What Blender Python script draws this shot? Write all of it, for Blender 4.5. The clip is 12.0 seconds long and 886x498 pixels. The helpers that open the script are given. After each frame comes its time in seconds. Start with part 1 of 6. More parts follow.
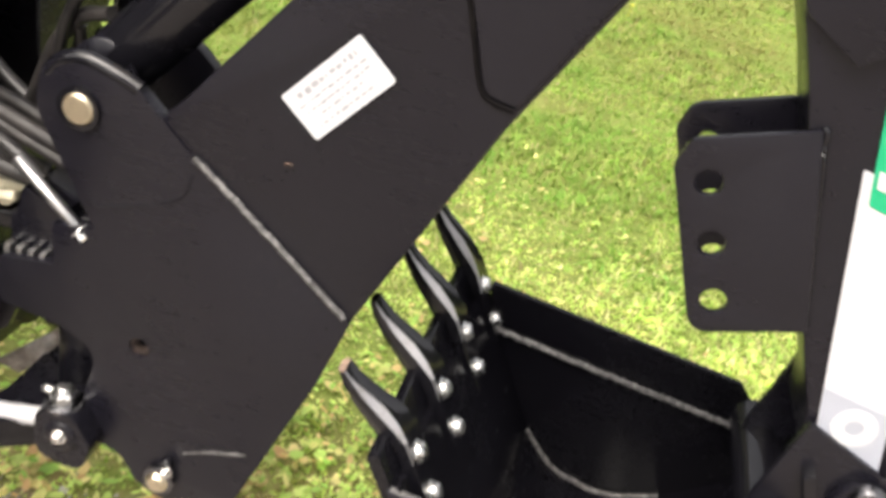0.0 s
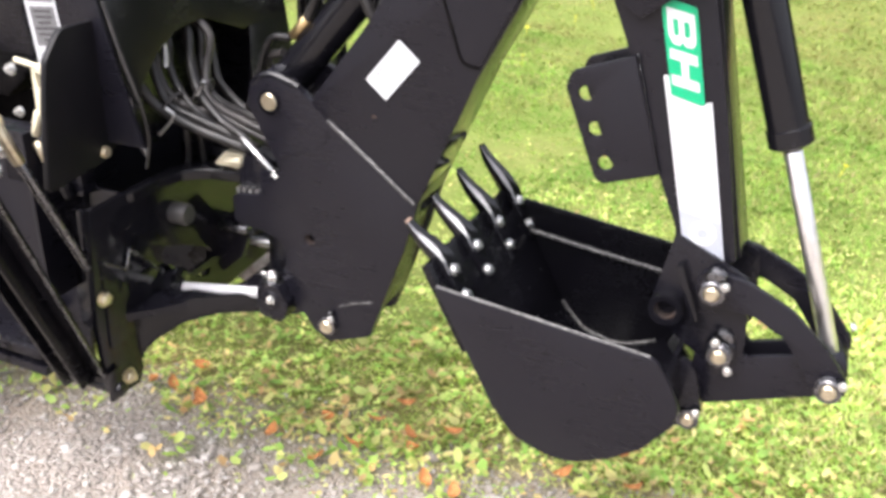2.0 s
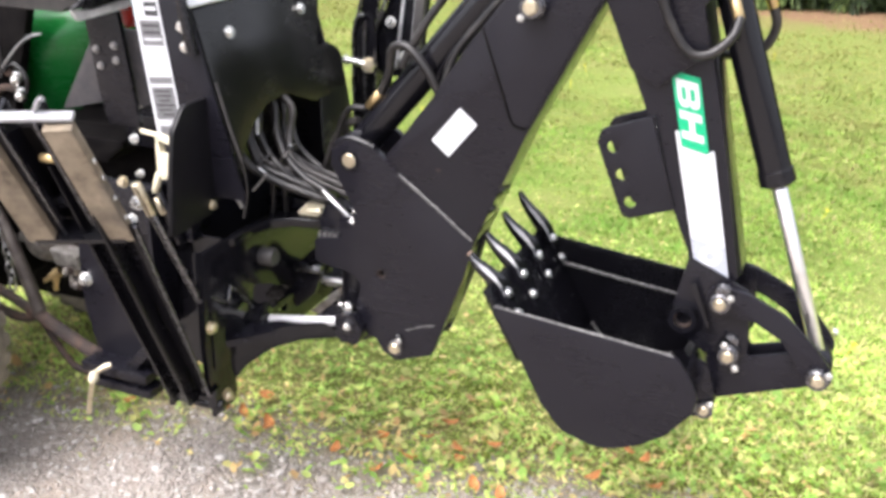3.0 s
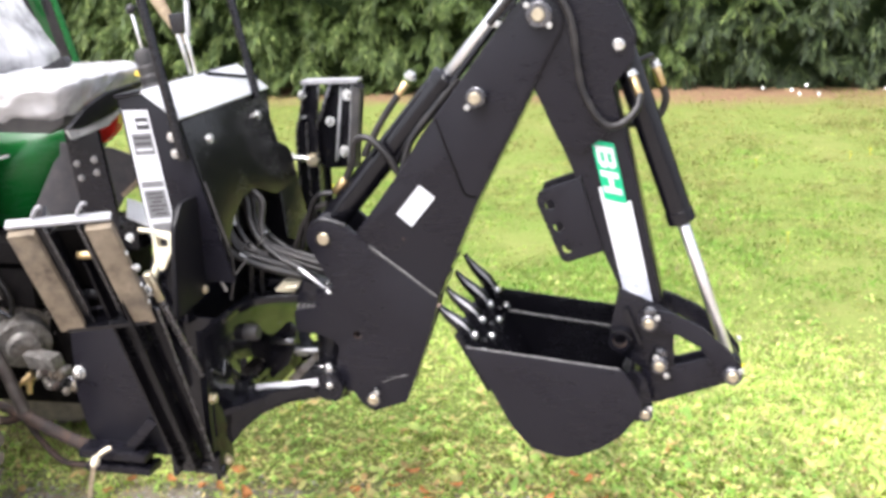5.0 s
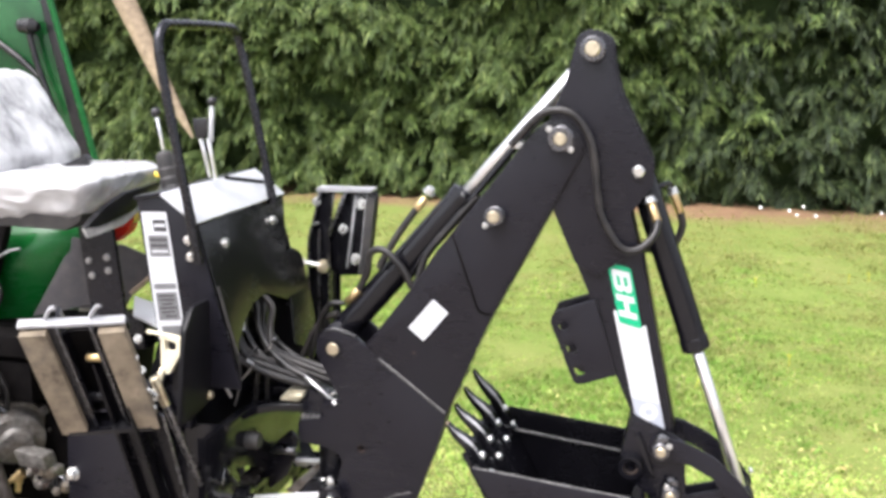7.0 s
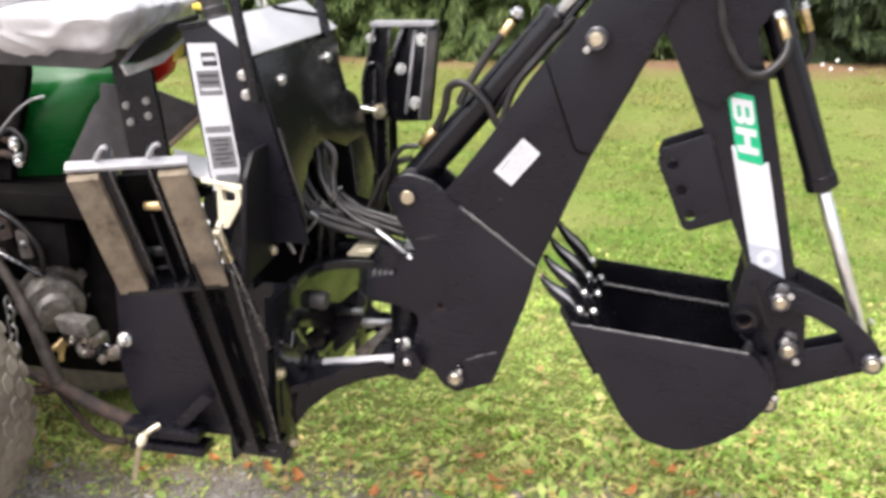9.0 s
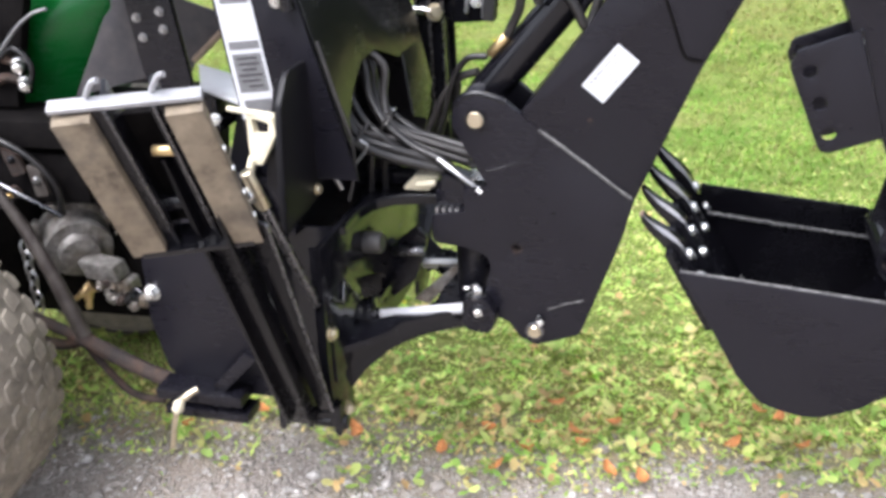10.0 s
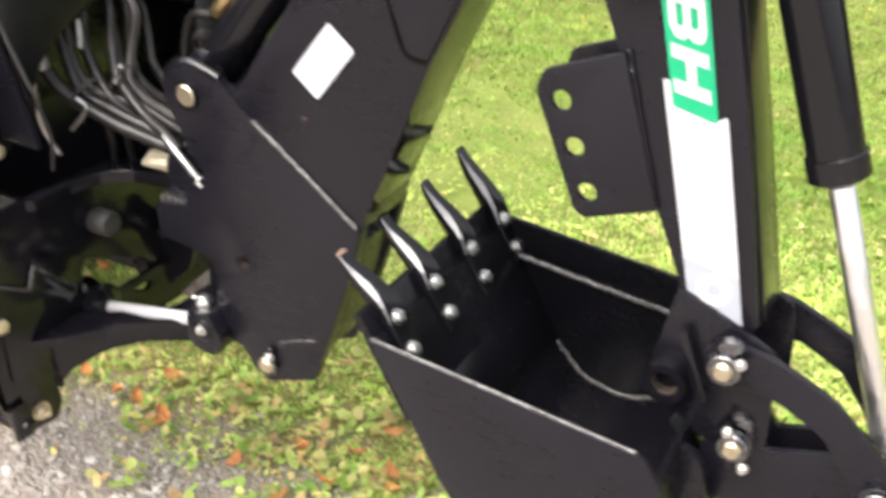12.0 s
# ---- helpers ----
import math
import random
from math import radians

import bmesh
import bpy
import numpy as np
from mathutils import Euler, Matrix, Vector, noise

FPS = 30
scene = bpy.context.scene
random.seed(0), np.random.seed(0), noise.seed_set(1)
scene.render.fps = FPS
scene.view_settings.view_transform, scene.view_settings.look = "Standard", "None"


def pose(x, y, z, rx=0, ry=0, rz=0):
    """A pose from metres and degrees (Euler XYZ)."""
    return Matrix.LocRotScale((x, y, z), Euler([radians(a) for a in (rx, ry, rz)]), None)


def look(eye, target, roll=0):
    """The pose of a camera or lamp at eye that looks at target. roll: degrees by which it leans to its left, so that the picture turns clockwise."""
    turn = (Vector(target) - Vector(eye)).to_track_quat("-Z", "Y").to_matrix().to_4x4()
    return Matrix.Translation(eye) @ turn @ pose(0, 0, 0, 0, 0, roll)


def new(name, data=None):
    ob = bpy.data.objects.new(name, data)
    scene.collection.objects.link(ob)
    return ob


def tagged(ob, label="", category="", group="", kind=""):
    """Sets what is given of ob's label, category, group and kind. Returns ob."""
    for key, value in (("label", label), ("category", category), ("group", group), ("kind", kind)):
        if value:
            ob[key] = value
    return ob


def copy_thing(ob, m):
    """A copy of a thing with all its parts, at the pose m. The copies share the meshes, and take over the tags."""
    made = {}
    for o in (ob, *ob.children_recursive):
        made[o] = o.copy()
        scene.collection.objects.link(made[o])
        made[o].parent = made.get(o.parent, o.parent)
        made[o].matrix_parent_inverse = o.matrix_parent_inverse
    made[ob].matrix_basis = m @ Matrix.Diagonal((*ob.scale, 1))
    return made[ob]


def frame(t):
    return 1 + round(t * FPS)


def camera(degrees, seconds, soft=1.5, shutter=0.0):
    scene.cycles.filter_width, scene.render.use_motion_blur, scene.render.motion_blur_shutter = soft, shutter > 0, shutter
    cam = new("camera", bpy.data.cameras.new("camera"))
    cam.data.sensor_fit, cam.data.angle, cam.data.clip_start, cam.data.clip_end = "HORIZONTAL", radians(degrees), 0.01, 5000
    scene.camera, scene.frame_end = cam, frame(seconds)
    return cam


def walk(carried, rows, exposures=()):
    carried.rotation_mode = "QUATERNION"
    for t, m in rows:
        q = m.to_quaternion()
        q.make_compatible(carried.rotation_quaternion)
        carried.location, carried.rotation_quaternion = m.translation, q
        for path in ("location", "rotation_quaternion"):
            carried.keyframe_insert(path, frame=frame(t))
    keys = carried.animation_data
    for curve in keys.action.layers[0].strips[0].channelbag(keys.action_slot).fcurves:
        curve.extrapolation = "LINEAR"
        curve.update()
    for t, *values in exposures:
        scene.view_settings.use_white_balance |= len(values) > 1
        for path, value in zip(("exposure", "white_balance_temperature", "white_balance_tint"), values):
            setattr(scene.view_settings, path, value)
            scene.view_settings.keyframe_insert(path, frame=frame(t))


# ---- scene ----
cam = camera(50.1, 12.0, soft=3.5, shutter=0.35)
PATH = [
    (0, (0.122, 0.096, 1.274), (-0.084, 1.812, 0.268), 13.6),
    (0.5, (0.214, -0.088, 1.306), (-0.11, 1.594, 0.272), 12.0),
    (1, (0.384, -0.222, 1.337), (-0.188, 1.425, 0.358), 8.5),
    (1.5, (0.56, -0.333, 1.359), (-0.139, 1.261, 0.374), 5.3),
    (2, (0.574, -0.502, 1.399), (-0.123, 1.141, 0.497), 1.9),
    (2.5, (0.579, -0.722, 1.449), (-0.103, 0.937, 0.564), 0.0),
    (2.7, (0.592, -0.776, 1.467), (-0.111, 0.893, 0.617), 0.6),
    (4.3, (0.505, -1.208, 1.528), (-0.047, 0.613, 0.912), -3.2),
    (4.5, (0.494, -1.232, 1.528), (-0.021, 0.602, 0.919), -3.2),
    (5, (0.486, -1.258, 1.537), (0.034, 0.596, 0.938), -2.1),
    (5.5, (0.48, -1.265, 1.553), (0.017, 0.61, 1.035), -2.1),
    (6, (0.457, -1.262, 1.568), (0.021, 0.643, 1.143), -0.5),
    (6.5, (0.438, -1.267, 1.572), (-0.015, 0.647, 1.208), 0.6),
    (6.7, (0.438, -1.26, 1.572), (-0.015, 0.651, 1.197), 0.7),
    (8.3, (0.341, -1.223, 1.499), (-0.06, 0.663, 0.969), 0.3),
    (8.5, (0.315, -1.203, 1.482), (-0.095, 0.668, 0.907), 0.6),
    (9, (0.205, -1.074, 1.444), (-0.228, 0.765, 0.788), -0.4),
    (9.5, (0.098, -0.911, 1.425), (-0.37, 0.878, 0.663), -1.8),
    (10, (0.08, -0.751, 1.403), (-0.439, 0.978, 0.541), -3.2),
    (10.5, (0.047, -0.585, 1.397), (-0.323, 1.176, 0.525), -1.3),
    (11, (0.206, -0.448, 1.395), (-0.357, 1.264, 0.528), -3.6),
    (11.5, (0.428, -0.301, 1.399), (-0.349, 1.313, 0.509), -3.4),
    (12, (0.594, -0.108, 1.352), (-0.237, 1.419, 0.363), 0.9),
]
walk(cam, [(t, look(eye, target, roll)) for t, eye, target, roll in PATH], exposures=[(0, 1.36, 6950, 12), (1, 1.45, 6650, 14), (2.5, 1.57, 6300, 15), (4.5, 1.55, 6280, 15), (5.5, 1.61, 6180, 14), (6.5, 1.52, 6190, 13), (8.5, 1.17, 6580, 15), (9.5, 1.32, 6150, 15), (10.0, 1.40, 5980, 14), (10.5, 1.48, 6060, 14), (12, 1.55, 6700, 12)])

# ---- world and light ----
world = bpy.data.worlds.new("overcast_sky")
scene.world = world
world.use_nodes = True
wn, wl = world.node_tree.nodes, world.node_tree.links
wn.clear()
sky = wn.new("ShaderNodeTexSky")
sky.sky_type, sky.sun_disc = "NISHITA", False
sky.sun_elevation, sky.sun_rotation = radians(60), radians(207)
sky.air_density, sky.dust_density, sky.ozone_density = 1.0, 6.0, 1.0
soft_sky = wn.new("ShaderNodeHueSaturation")
soft_sky.inputs["Saturation"].default_value = 0.22
backg = wn.new("ShaderNodeBackground")
backg.inputs["Strength"].default_value = 0.15
wout = wn.new("ShaderNodeOutputWorld")
wl.new(sky.outputs[0], soft_sky.inputs["Color"])
wl.new(soft_sky.outputs[0], backg.inputs["Color"])
wl.new(backg.outputs[0], wout.inputs["Surface"])

sun_data = bpy.data.lights.new("sun", "SUN")
sun_data.energy, sun_data.angle, sun_data.color = 1.1, radians(50), (1.0, 0.95, 0.87)
sun = new("sun", sun_data)
sun.matrix_world = look((-2, -3.9, 7.6), (0, 0, 0))


# ---- materials ----
class Mat:
    """A small builder of node materials."""

    def __init__(self, name, color, rough=0.5, metal=0.0, spec=0.5):
        self.m = bpy.data.materials.new(name)
        self.m.use_nodes = True
        self.n, self.l = self.m.node_tree.nodes, self.m.node_tree.links
        self.b = self.n["Principled BSDF"]
        self.set(color, rough, metal, spec)
        self.coord = self.n.new("ShaderNodeTexCoord")

    def set(self, color, rough, metal, spec):
        b = self.b
        b.inputs["Base Color"].default_value = (*color, 1)
        b.inputs["Roughness"].default_value = rough
        b.inputs["Metallic"].default_value = metal
        b.inputs["Specular IOR Level"].default_value = spec

    def noise(self, scale, detail=4.0, rough=0.55, stretch=None):
        t = self.n.new("ShaderNodeTexNoise")
        t.inputs["Scale"].default_value = scale
        t.inputs["Detail"].default_value = detail
        t.inputs["Roughness"].default_value = rough
        src = self.coord.outputs["Object"]
        if stretch:
            mp = self.n.new("ShaderNodeMapping")
            mp.inputs["Scale"].default_value = stretch
            self.l.new(src, mp.inputs["Vector"])
            src = mp.outputs[0]
        self.l.new(src, t.inputs["Vector"])
        return t.outputs["Fac"]

    def voronoi(self, scale, feature="F1", out="Distance"):
        t = self.n.new("ShaderNodeTexVoronoi")
        t.feature = feature
        t.inputs["Scale"].default_value = scale
        self.l.new(self.coord.outputs["Object"], t.inputs["Vector"])
        return t.outputs[out]

    def ramp(self, fac, stops):
        r = self.n.new("ShaderNodeValToRGB")
        e = r.color_ramp.elements
        while len(e) < len(stops):
            e.new(0.5)
        for el, (p, c) in zip(e, stops):
            el.position = p
            el.color = (*c, 1) if isinstance(c, tuple) else (c, c, c, 1)
        self.l.new(fac, r.inputs["Fac"])
        return r.outputs["Color"]

    def mix(self, fac, a, b, blend="MIX"):
        x = self.n.new("ShaderNodeMix")
        x.data_type, x.blend_type = "RGBA", blend
        for sock, v in ((x.inputs["Factor"], fac), (x.inputs[6], a), (x.inputs[7], b)):
            if isinstance(v, (int, float)):
                sock.default_value = v
            elif isinstance(v, tuple):
                sock.default_value = (*v, 1)
            else:
                self.l.new(v, sock)
        return x.outputs[2]

    def math(self, op, a, b=0.0):
        x = self.n.new("ShaderNodeMath")
        x.operation = op
        for sock, v in zip(x.inputs, (a, b)):
            if isinstance(v, (int, float)):
                sock.default_value = v
            else:
                self.l.new(v, sock)
        return x.outputs[0]

    def island(self):
        return self.n.new("ShaderNodeNewGeometry").outputs["Random Per Island"]

    def each(self):
        return self.n.new("ShaderNodeObjectInfo").outputs["Random"]

    def color(self, c):
        self.l.new(c, self.b.inputs["Base Color"])
        return self

    def rough(self, r):
        self.l.new(r, self.b.inputs["Roughness"])
        return self

    def metal(self, r):
        self.l.new(r, self.b.inputs["Metallic"])
        return self

    def bump(self, h, strength=0.3, dist=0.002):
        x = self.n.new("ShaderNodeBump")
        x.inputs["Strength"].default_value = strength
        x.inputs["Distance"].default_value = dist
        self.l.new(h, x.inputs["Height"])
        self.l.new(x.outputs[0], self.b.inputs["Normal"])
        return self


def enamel(name, color, rough, dust, peel, spec=0.32):
    """Sprayed enamel: orange peel, thin dust, specks and scuffs."""
    m = Mat(name, color, rough, 0.0, spec)
    big, fine = m.noise(7.0, 5), m.noise(160.0, 3)
    scuff = m.noise(18.0, 8, 0.7, (1, 1, 5))
    film = m.math("MULTIPLY", m.ramp(big, [(0.42, 0.0), (0.75, 1.0)]), m.ramp(fine, [(0.35, 0.25), (0.7, 1.0)]))
    specks = m.ramp(m.noise(420.0, 2), [(0.70, 0.0), (0.74, 1.0)])
    c = m.mix(m.math("MULTIPLY", film, dust), color, (0.098, 0.100, 0.122))
    c = m.mix(m.math("MULTIPLY", specks, dust * 1.5), c, (0.3, 0.27, 0.22))
    m.color(c)
    r = m.math("ADD", m.math("MULTIPLY", film, 0.25), m.math("MULTIPLY", m.ramp(scuff, [(0.4, 0.0), (0.8, 1.0)]), 0.12))
    m.rough(m.math("ADD", r, rough))
    m.bump(m.mix(0.3, m.noise(peel, 2), m.noise(35.0, 3)), 0.06, 0.0012)
    return m.m


BLACK = enamel("black_enamel", (0.0060, 0.0057, 0.0086), 0.20, 0.03, 300.0)
BLACK_PLATE = enamel("black_plate_enamel", (0.0064, 0.0060, 0.0094), 0.25, 0.035, 260.0)
BLACK_GLOSS = enamel("black_gloss_enamel", (0.0056, 0.0054, 0.0072), 0.09, 0.02, 220.0, 0.36)
UNDERSIDE = enamel("glossy_underside_enamel", (0.0055, 0.0055, 0.0056), 0.06, 0.01, 160.0, 0.55)
BLACK_INSIDE = enamel("black_bucket_enamel", (0.0042, 0.0040, 0.0056), 0.15, 0.02, 200.0)
BLACK_ARM = enamel("black_arm_enamel", (0.0036, 0.0034, 0.0046), 0.14, 0.01, 240.0, 0.16)
BLACK_SATIN = enamel("black_satin_enamel", (0.0060, 0.0060, 0.0062), 0.16, 0.03, 260.0, 0.42)
GREEN = enamel("green_enamel", (0.003, 0.090, 0.015), 0.20, 0.06, 260.0)


def weld_material():
    """Black paint over a rippled bead; its glossy highlights are put in as grey patches."""
    m = Mat("painted_weld", (0.08, 0.08, 0.08), 0.35, 0.0, 0.5)
    m.color(m.ramp(m.noise(130.0, 5, 0.7), [(0.30, (0.016, 0.015, 0.015)), (0.48, (0.085, 0.083, 0.082)), (0.66, (0.21, 0.205, 0.20))]))
    m.bump(m.noise(220.0, 3), 0.6, 0.002)
    return m.m


WELD = weld_material()


def metal(name, color, rough, grime=0.3, grime_color=(0.05, 0.045, 0.04), scale=60.0):
    m = Mat(name, color, rough, 1.0)
    g = m.ramp(m.noise(scale, 6, 0.65), [(0.48, 0.0), (0.72, 1.0)])
    m.color(m.mix(m.math("MULTIPLY", g, grime), color, grime_color))
    m.rough(m.math("ADD", m.math("MULTIPLY", g, 0.3), rough))
    m.bump(m.noise(scale * 6, 3), 0.1, 0.0005)
    return m.m


# Grey metal puts the sky's sheen on the teeth's black bevels into colour.
SKY_BEVEL = metal("bevel_sky_sheen", (0.33, 0.325, 0.33), 0.42, 0.3, (0.06, 0.055, 0.05))
COLLAR = metal("dark_plated_collar", (0.17, 0.17, 0.18), 0.22, 0.3, (0.03, 0.03, 0.03))
CHROME = metal("hard_chrome", (0.85, 0.85, 0.85), 0.30, 0.06)
ZINC = metal("zinc_plated_steel", (0.72, 0.72, 0.70), 0.26, 0.25)
GOLD = metal("yellow_zinc_plate", (0.64, 0.57, 0.42), 0.34, 0.45, (0.25, 0.17, 0.09))
BRASS = metal("brass_fitting", (0.66, 0.50, 0.26), 0.3, 0.3)
PIPE = metal("dull_steel", (0.45, 0.45, 0.45), 0.35, 0.4)


def rust_material():
    m = Mat("rusty_steel", (0.1, 0.05, 0.03), 0.85)
    m.color(m.ramp(m.noise(22, 8, 0.7), [(0.3, (0.012, 0.010, 0.010)), (0.5, (0.036, 0.024, 0.019)), (0.74, (0.11, 0.058, 0.036))]))
    m.bump(m.noise(70, 6, 0.7), 0.9, 0.006)
    return m.m


RUST = rust_material()


def rubber(name, color, rough, wear, spec=0.4):
    m = Mat(name, color, rough, 0.0, spec)
    m.color(m.mix(m.math("MULTIPLY", m.ramp(m.noise(30, 6), [(0.4, 0.0), (0.75, 1.0)]), wear), color, (0.14, 0.125, 0.11)))
    m.bump(m.noise(240, 4), 0.25, 0.001)
    return m.m


HOSE = rubber("hose_rubber", (0.0105, 0.0098, 0.0102), 0.36, 0.16)
SLEEVE = rubber("hose_sleeve", (0.018, 0.016, 0.016), 0.5, 0.2)
GREASY = rubber("greasy_brown_steel", (0.034, 0.027, 0.024), 0.5, 0.45)
DULL_BLACK = rubber("dull_near_black", (0.0042, 0.0036, 0.0038), 0.75, 0.04, 0.05)
TUBE = metal("worn_black_tube", (0.052, 0.052, 0.057), 0.22, 0.35, (0.02, 0.02, 0.02))
KNOB = rubber("black_plastic", (0.012, 0.012, 0.014), 0.25, 0.1)
MATTE = rubber("matt_black_guard", (0.0045, 0.0043, 0.0058), 0.42, 0.02, 0.24)
GREY_PLASTIC = rubber("dark_grey_plastic", (0.030, 0.029, 0.030), 0.5, 0.3)
SHIELD = rubber("grey_rubber_sheet", (0.050, 0.047, 0.052), 0.6, 0.35)


def tyre_material():
    m = Mat("dusty_tyre_rubber", (0.1, 0.09, 0.08), 0.9, 0.0, 0.2)
    m.color(m.ramp(m.noise(14, 8, 0.65), [(0.3, (0.10, 0.088, 0.072)), (0.5, (0.21, 0.185, 0.15)), (0.72, (0.30, 0.265, 0.215))]))
    m.bump(m.noise(90, 5), 0.4, 0.003)
    return m.m


TYRE = tyre_material()


def pad_material():
    m = Mat("worn_tan_pad", (0.3, 0.22, 0.14), 0.8, 0.0, 0.3)
    c = m.ramp(m.noise(16, 8, 0.7), [(0.30, (0.072, 0.058, 0.044)), (0.46, (0.185, 0.150, 0.108)), (0.75, (0.30, 0.248, 0.180))])
    dark = m.ramp(m.noise(9, 5), [(0.52, 0.0), (0.64, 0.7)])
    m.color(m.mix(dark, c, (0.075, 0.065, 0.055)))
    m.bump(m.noise(70, 6), 0.5, 0.003)
    return m.m


PAD = pad_material()


def plain(name, color, rough, vary=0.12, scale=30.0, spec=0.5):
    m = Mat(name, color, rough, 0.0, spec)
    lo = tuple(c * (1 - vary) for c in color)
    hi = tuple(min(1.0, c * (1 + vary)) for c in color)
    m.color(m.ramp(m.noise(scale, 6, 0.65), [(0.3, lo), (0.7, hi)]))
    m.bump(m.noise(scale * 8, 3), 0.15, 0.0006)
    return m.m


STICKER = plain("white_vinyl", (0.49, 0.50, 0.52), 0.35, 0.03)
STICKER_GREY = plain("silver_grey_vinyl", (0.33, 0.35, 0.40), 0.35, 0.08, 12.0)
PRINT_GREY = plain("grey_print", (0.135, 0.135, 0.14), 0.4, 0.2, 60.0)
PRINT_PALE = plain("pale_grey_print", (0.297, 0.297, 0.311), 0.4, 0.1)
PRINT_DARK = plain("dark_print", (0.025, 0.025, 0.028), 0.4, 0.1)
DECAL_GREEN = plain("green_vinyl", (0.0, 0.33, 0.15), 0.32, 0.06)
CREAM = plain("cream_painted_steel", (0.62, 0.57, 0.42), 0.45, 0.15, 40.0)
WORN_TIP = plain("rust_worn_steel", (0.24, 0.165, 0.125), 0.55, 0.4, 90.0)
# Chrome's bright reflection is put into plain grey for the thin rods.
ROD = plain("chrome_sheen_grey", (0.50, 0.50, 0.51), 0.22, 0.08, 40.0)
RED = plain("red_reflector", (0.62, 0.03, 0.02), 0.2, 0.1)
YELLOW_TAG = plain("yellow_tag", (0.75, 0.55, 0.08), 0.5, 0.1)
WORN_STEEL = plain("worn_steel_bar", (0.30, 0.30, 0.31), 0.4, 0.25, 30.0)
PALE_BRIGHT = plain("pale_bright_grey", (0.50, 0.51, 0.53), 0.3, 0.1, 14.0)
# White includes the sky's reflection in the glossy deck plate.
DECK = plain("sky_bright_deck", (0.78, 0.79, 0.81), 0.25, 0.06, 14.0)


def cast_material(name, oil):
    """Cast aluminium with oily brown dirt in patches."""
    m = Mat(name, (0.3, 0.28, 0.25), 0.45, 0.35)
    c = m.ramp(m.noise(40, 6, 0.7), [(0.30, (0.060, 0.055, 0.050)), (0.50, (0.185, 0.175, 0.165)), (0.72, (0.36, 0.35, 0.335))])
    m.color(m.mix(m.ramp(m.noise(11, 6, 0.7), [(0.44, 0.0), (0.62, oil)]), c, (0.13, 0.095, 0.060)))
    m.bump(m.noise(120, 5), 0.5, 0.003)
    return m.m


CAST = cast_material("cast_aluminium", 0.45)
CAST_CLEAN = cast_material("machined_aluminium", 0.12)
CAST_OILY = cast_material("oily_casting", 0.85)
BARK = plain("tan_bark", (0.34, 0.26, 0.19), 0.85, 0.35, 14.0, 0.2)


def cover_material():
    """Crumpled clear plastic over a grey seat: streaks, folds and glossy ridges; milky film and sky sheen are painted
    as pale patches.
    """
    m = Mat("plastic_seat_cover", (0.4, 0.4, 0.4), 0.14)
    folds = m.noise(3.2, 5, 0.6, (1, 1.6, 1.4))
    streak = m.noise(8, 3, 0.5, (1, 3, 1))
    base = m.ramp(folds, [(0.34, (0.11, 0.11, 0.115)), (0.44, (0.42, 0.42, 0.43)), (0.54, (0.60, 0.60, 0.61))])
    m.color(m.mix(m.ramp(streak, [(0.52, 0.0), (0.70, 0.40)]), base, (0.13, 0.13, 0.135)))
    m.rough(m.ramp(m.noise(25, 4), [(0.3, 0.08), (0.7, 0.28)]))
    m.bump(m.mix(0.5, folds, streak), 0.45, 0.014)
    return m.m


COVER = cover_material()
HEM = plain("loose_clear_plastic", (0.66, 0.66, 0.64), 0.25, 0.35, 22.0)


def leaf_mat(name, stops, rough=0.55, trans=0.25, straw=0.0):
    m = Mat(name, stops[0][1], rough, 0.0, 0.35)
    patch = m.ramp(m.noise(2.6, 5, 0.65), [(0.3, 0.78), (0.7, 1.18)])
    patch = m.mix(1.0, patch, m.ramp(m.noise(10.0, 4, 0.6), [(0.32, 0.66), (0.68, 1.50)]), "MULTIPLY")
    c = m.mix(1.0, m.ramp(m.island(), stops), patch, "MULTIPLY")
    if straw:
        sep = m.n.new("ShaderNodeSeparateXYZ")
        m.l.new(m.coord.outputs["Object"], sep.inputs[0])
        dry = m.math("ADD", m.noise(1.1, 6, 0.7), m.math("MULTIPLY", m.math("SUBTRACT", sep.outputs["Y"], 3.4), 0.040))
        c = m.mix(m.ramp(dry, [(0.46, 0.0), (0.66, straw)]), c, (0.285, 0.240, 0.094))
        lush = m.math("SUBTRACT", m.noise(2.3, 4, 0.6), m.math("MULTIPLY", m.math("SUBTRACT", sep.outputs["Y"], 2.4), 0.028))
        c = m.mix(m.ramp(lush, [(0.44, 0.0), (0.62, straw)]), c, (0.150, 0.345, 0.040))
    m.color(c)
    tr = m.n.new("ShaderNodeBsdfTranslucent")
    m.l.new(c, tr.inputs["Color"])
    ms = m.n.new("ShaderNodeMixShader")
    ms.inputs[0].default_value = trans
    m.l.new(m.b.outputs[0], ms.inputs[1])
    m.l.new(tr.outputs[0], ms.inputs[2])
    m.l.new(ms.outputs[0], m.n["Material Output"].inputs["Surface"])
    return m.m


GRASS = leaf_mat("grass_blade", [(0.0, (0.193, 0.334, 0.056)), (0.35, (0.235, 0.367, 0.069)), (0.65, (0.296, 0.399, 0.089)), (0.86, (0.357, 0.395, 0.122)), (1.0, (0.414, 0.367, 0.179))], 0.6, 0.5, 0.64)
# Paler edge grass, brightened further to offset the blades' own shade.
PALE_GRASS = leaf_mat("pale_edge_grass", [(0.0, (0.40, 0.60, 0.13)), (0.35, (0.51, 0.66, 0.17)), (0.65, (0.61, 0.68, 0.22)), (0.86, (0.67, 0.63, 0.30)), (1.0, (0.70, 0.60, 0.37))], 0.6, 0.5, 0.14)
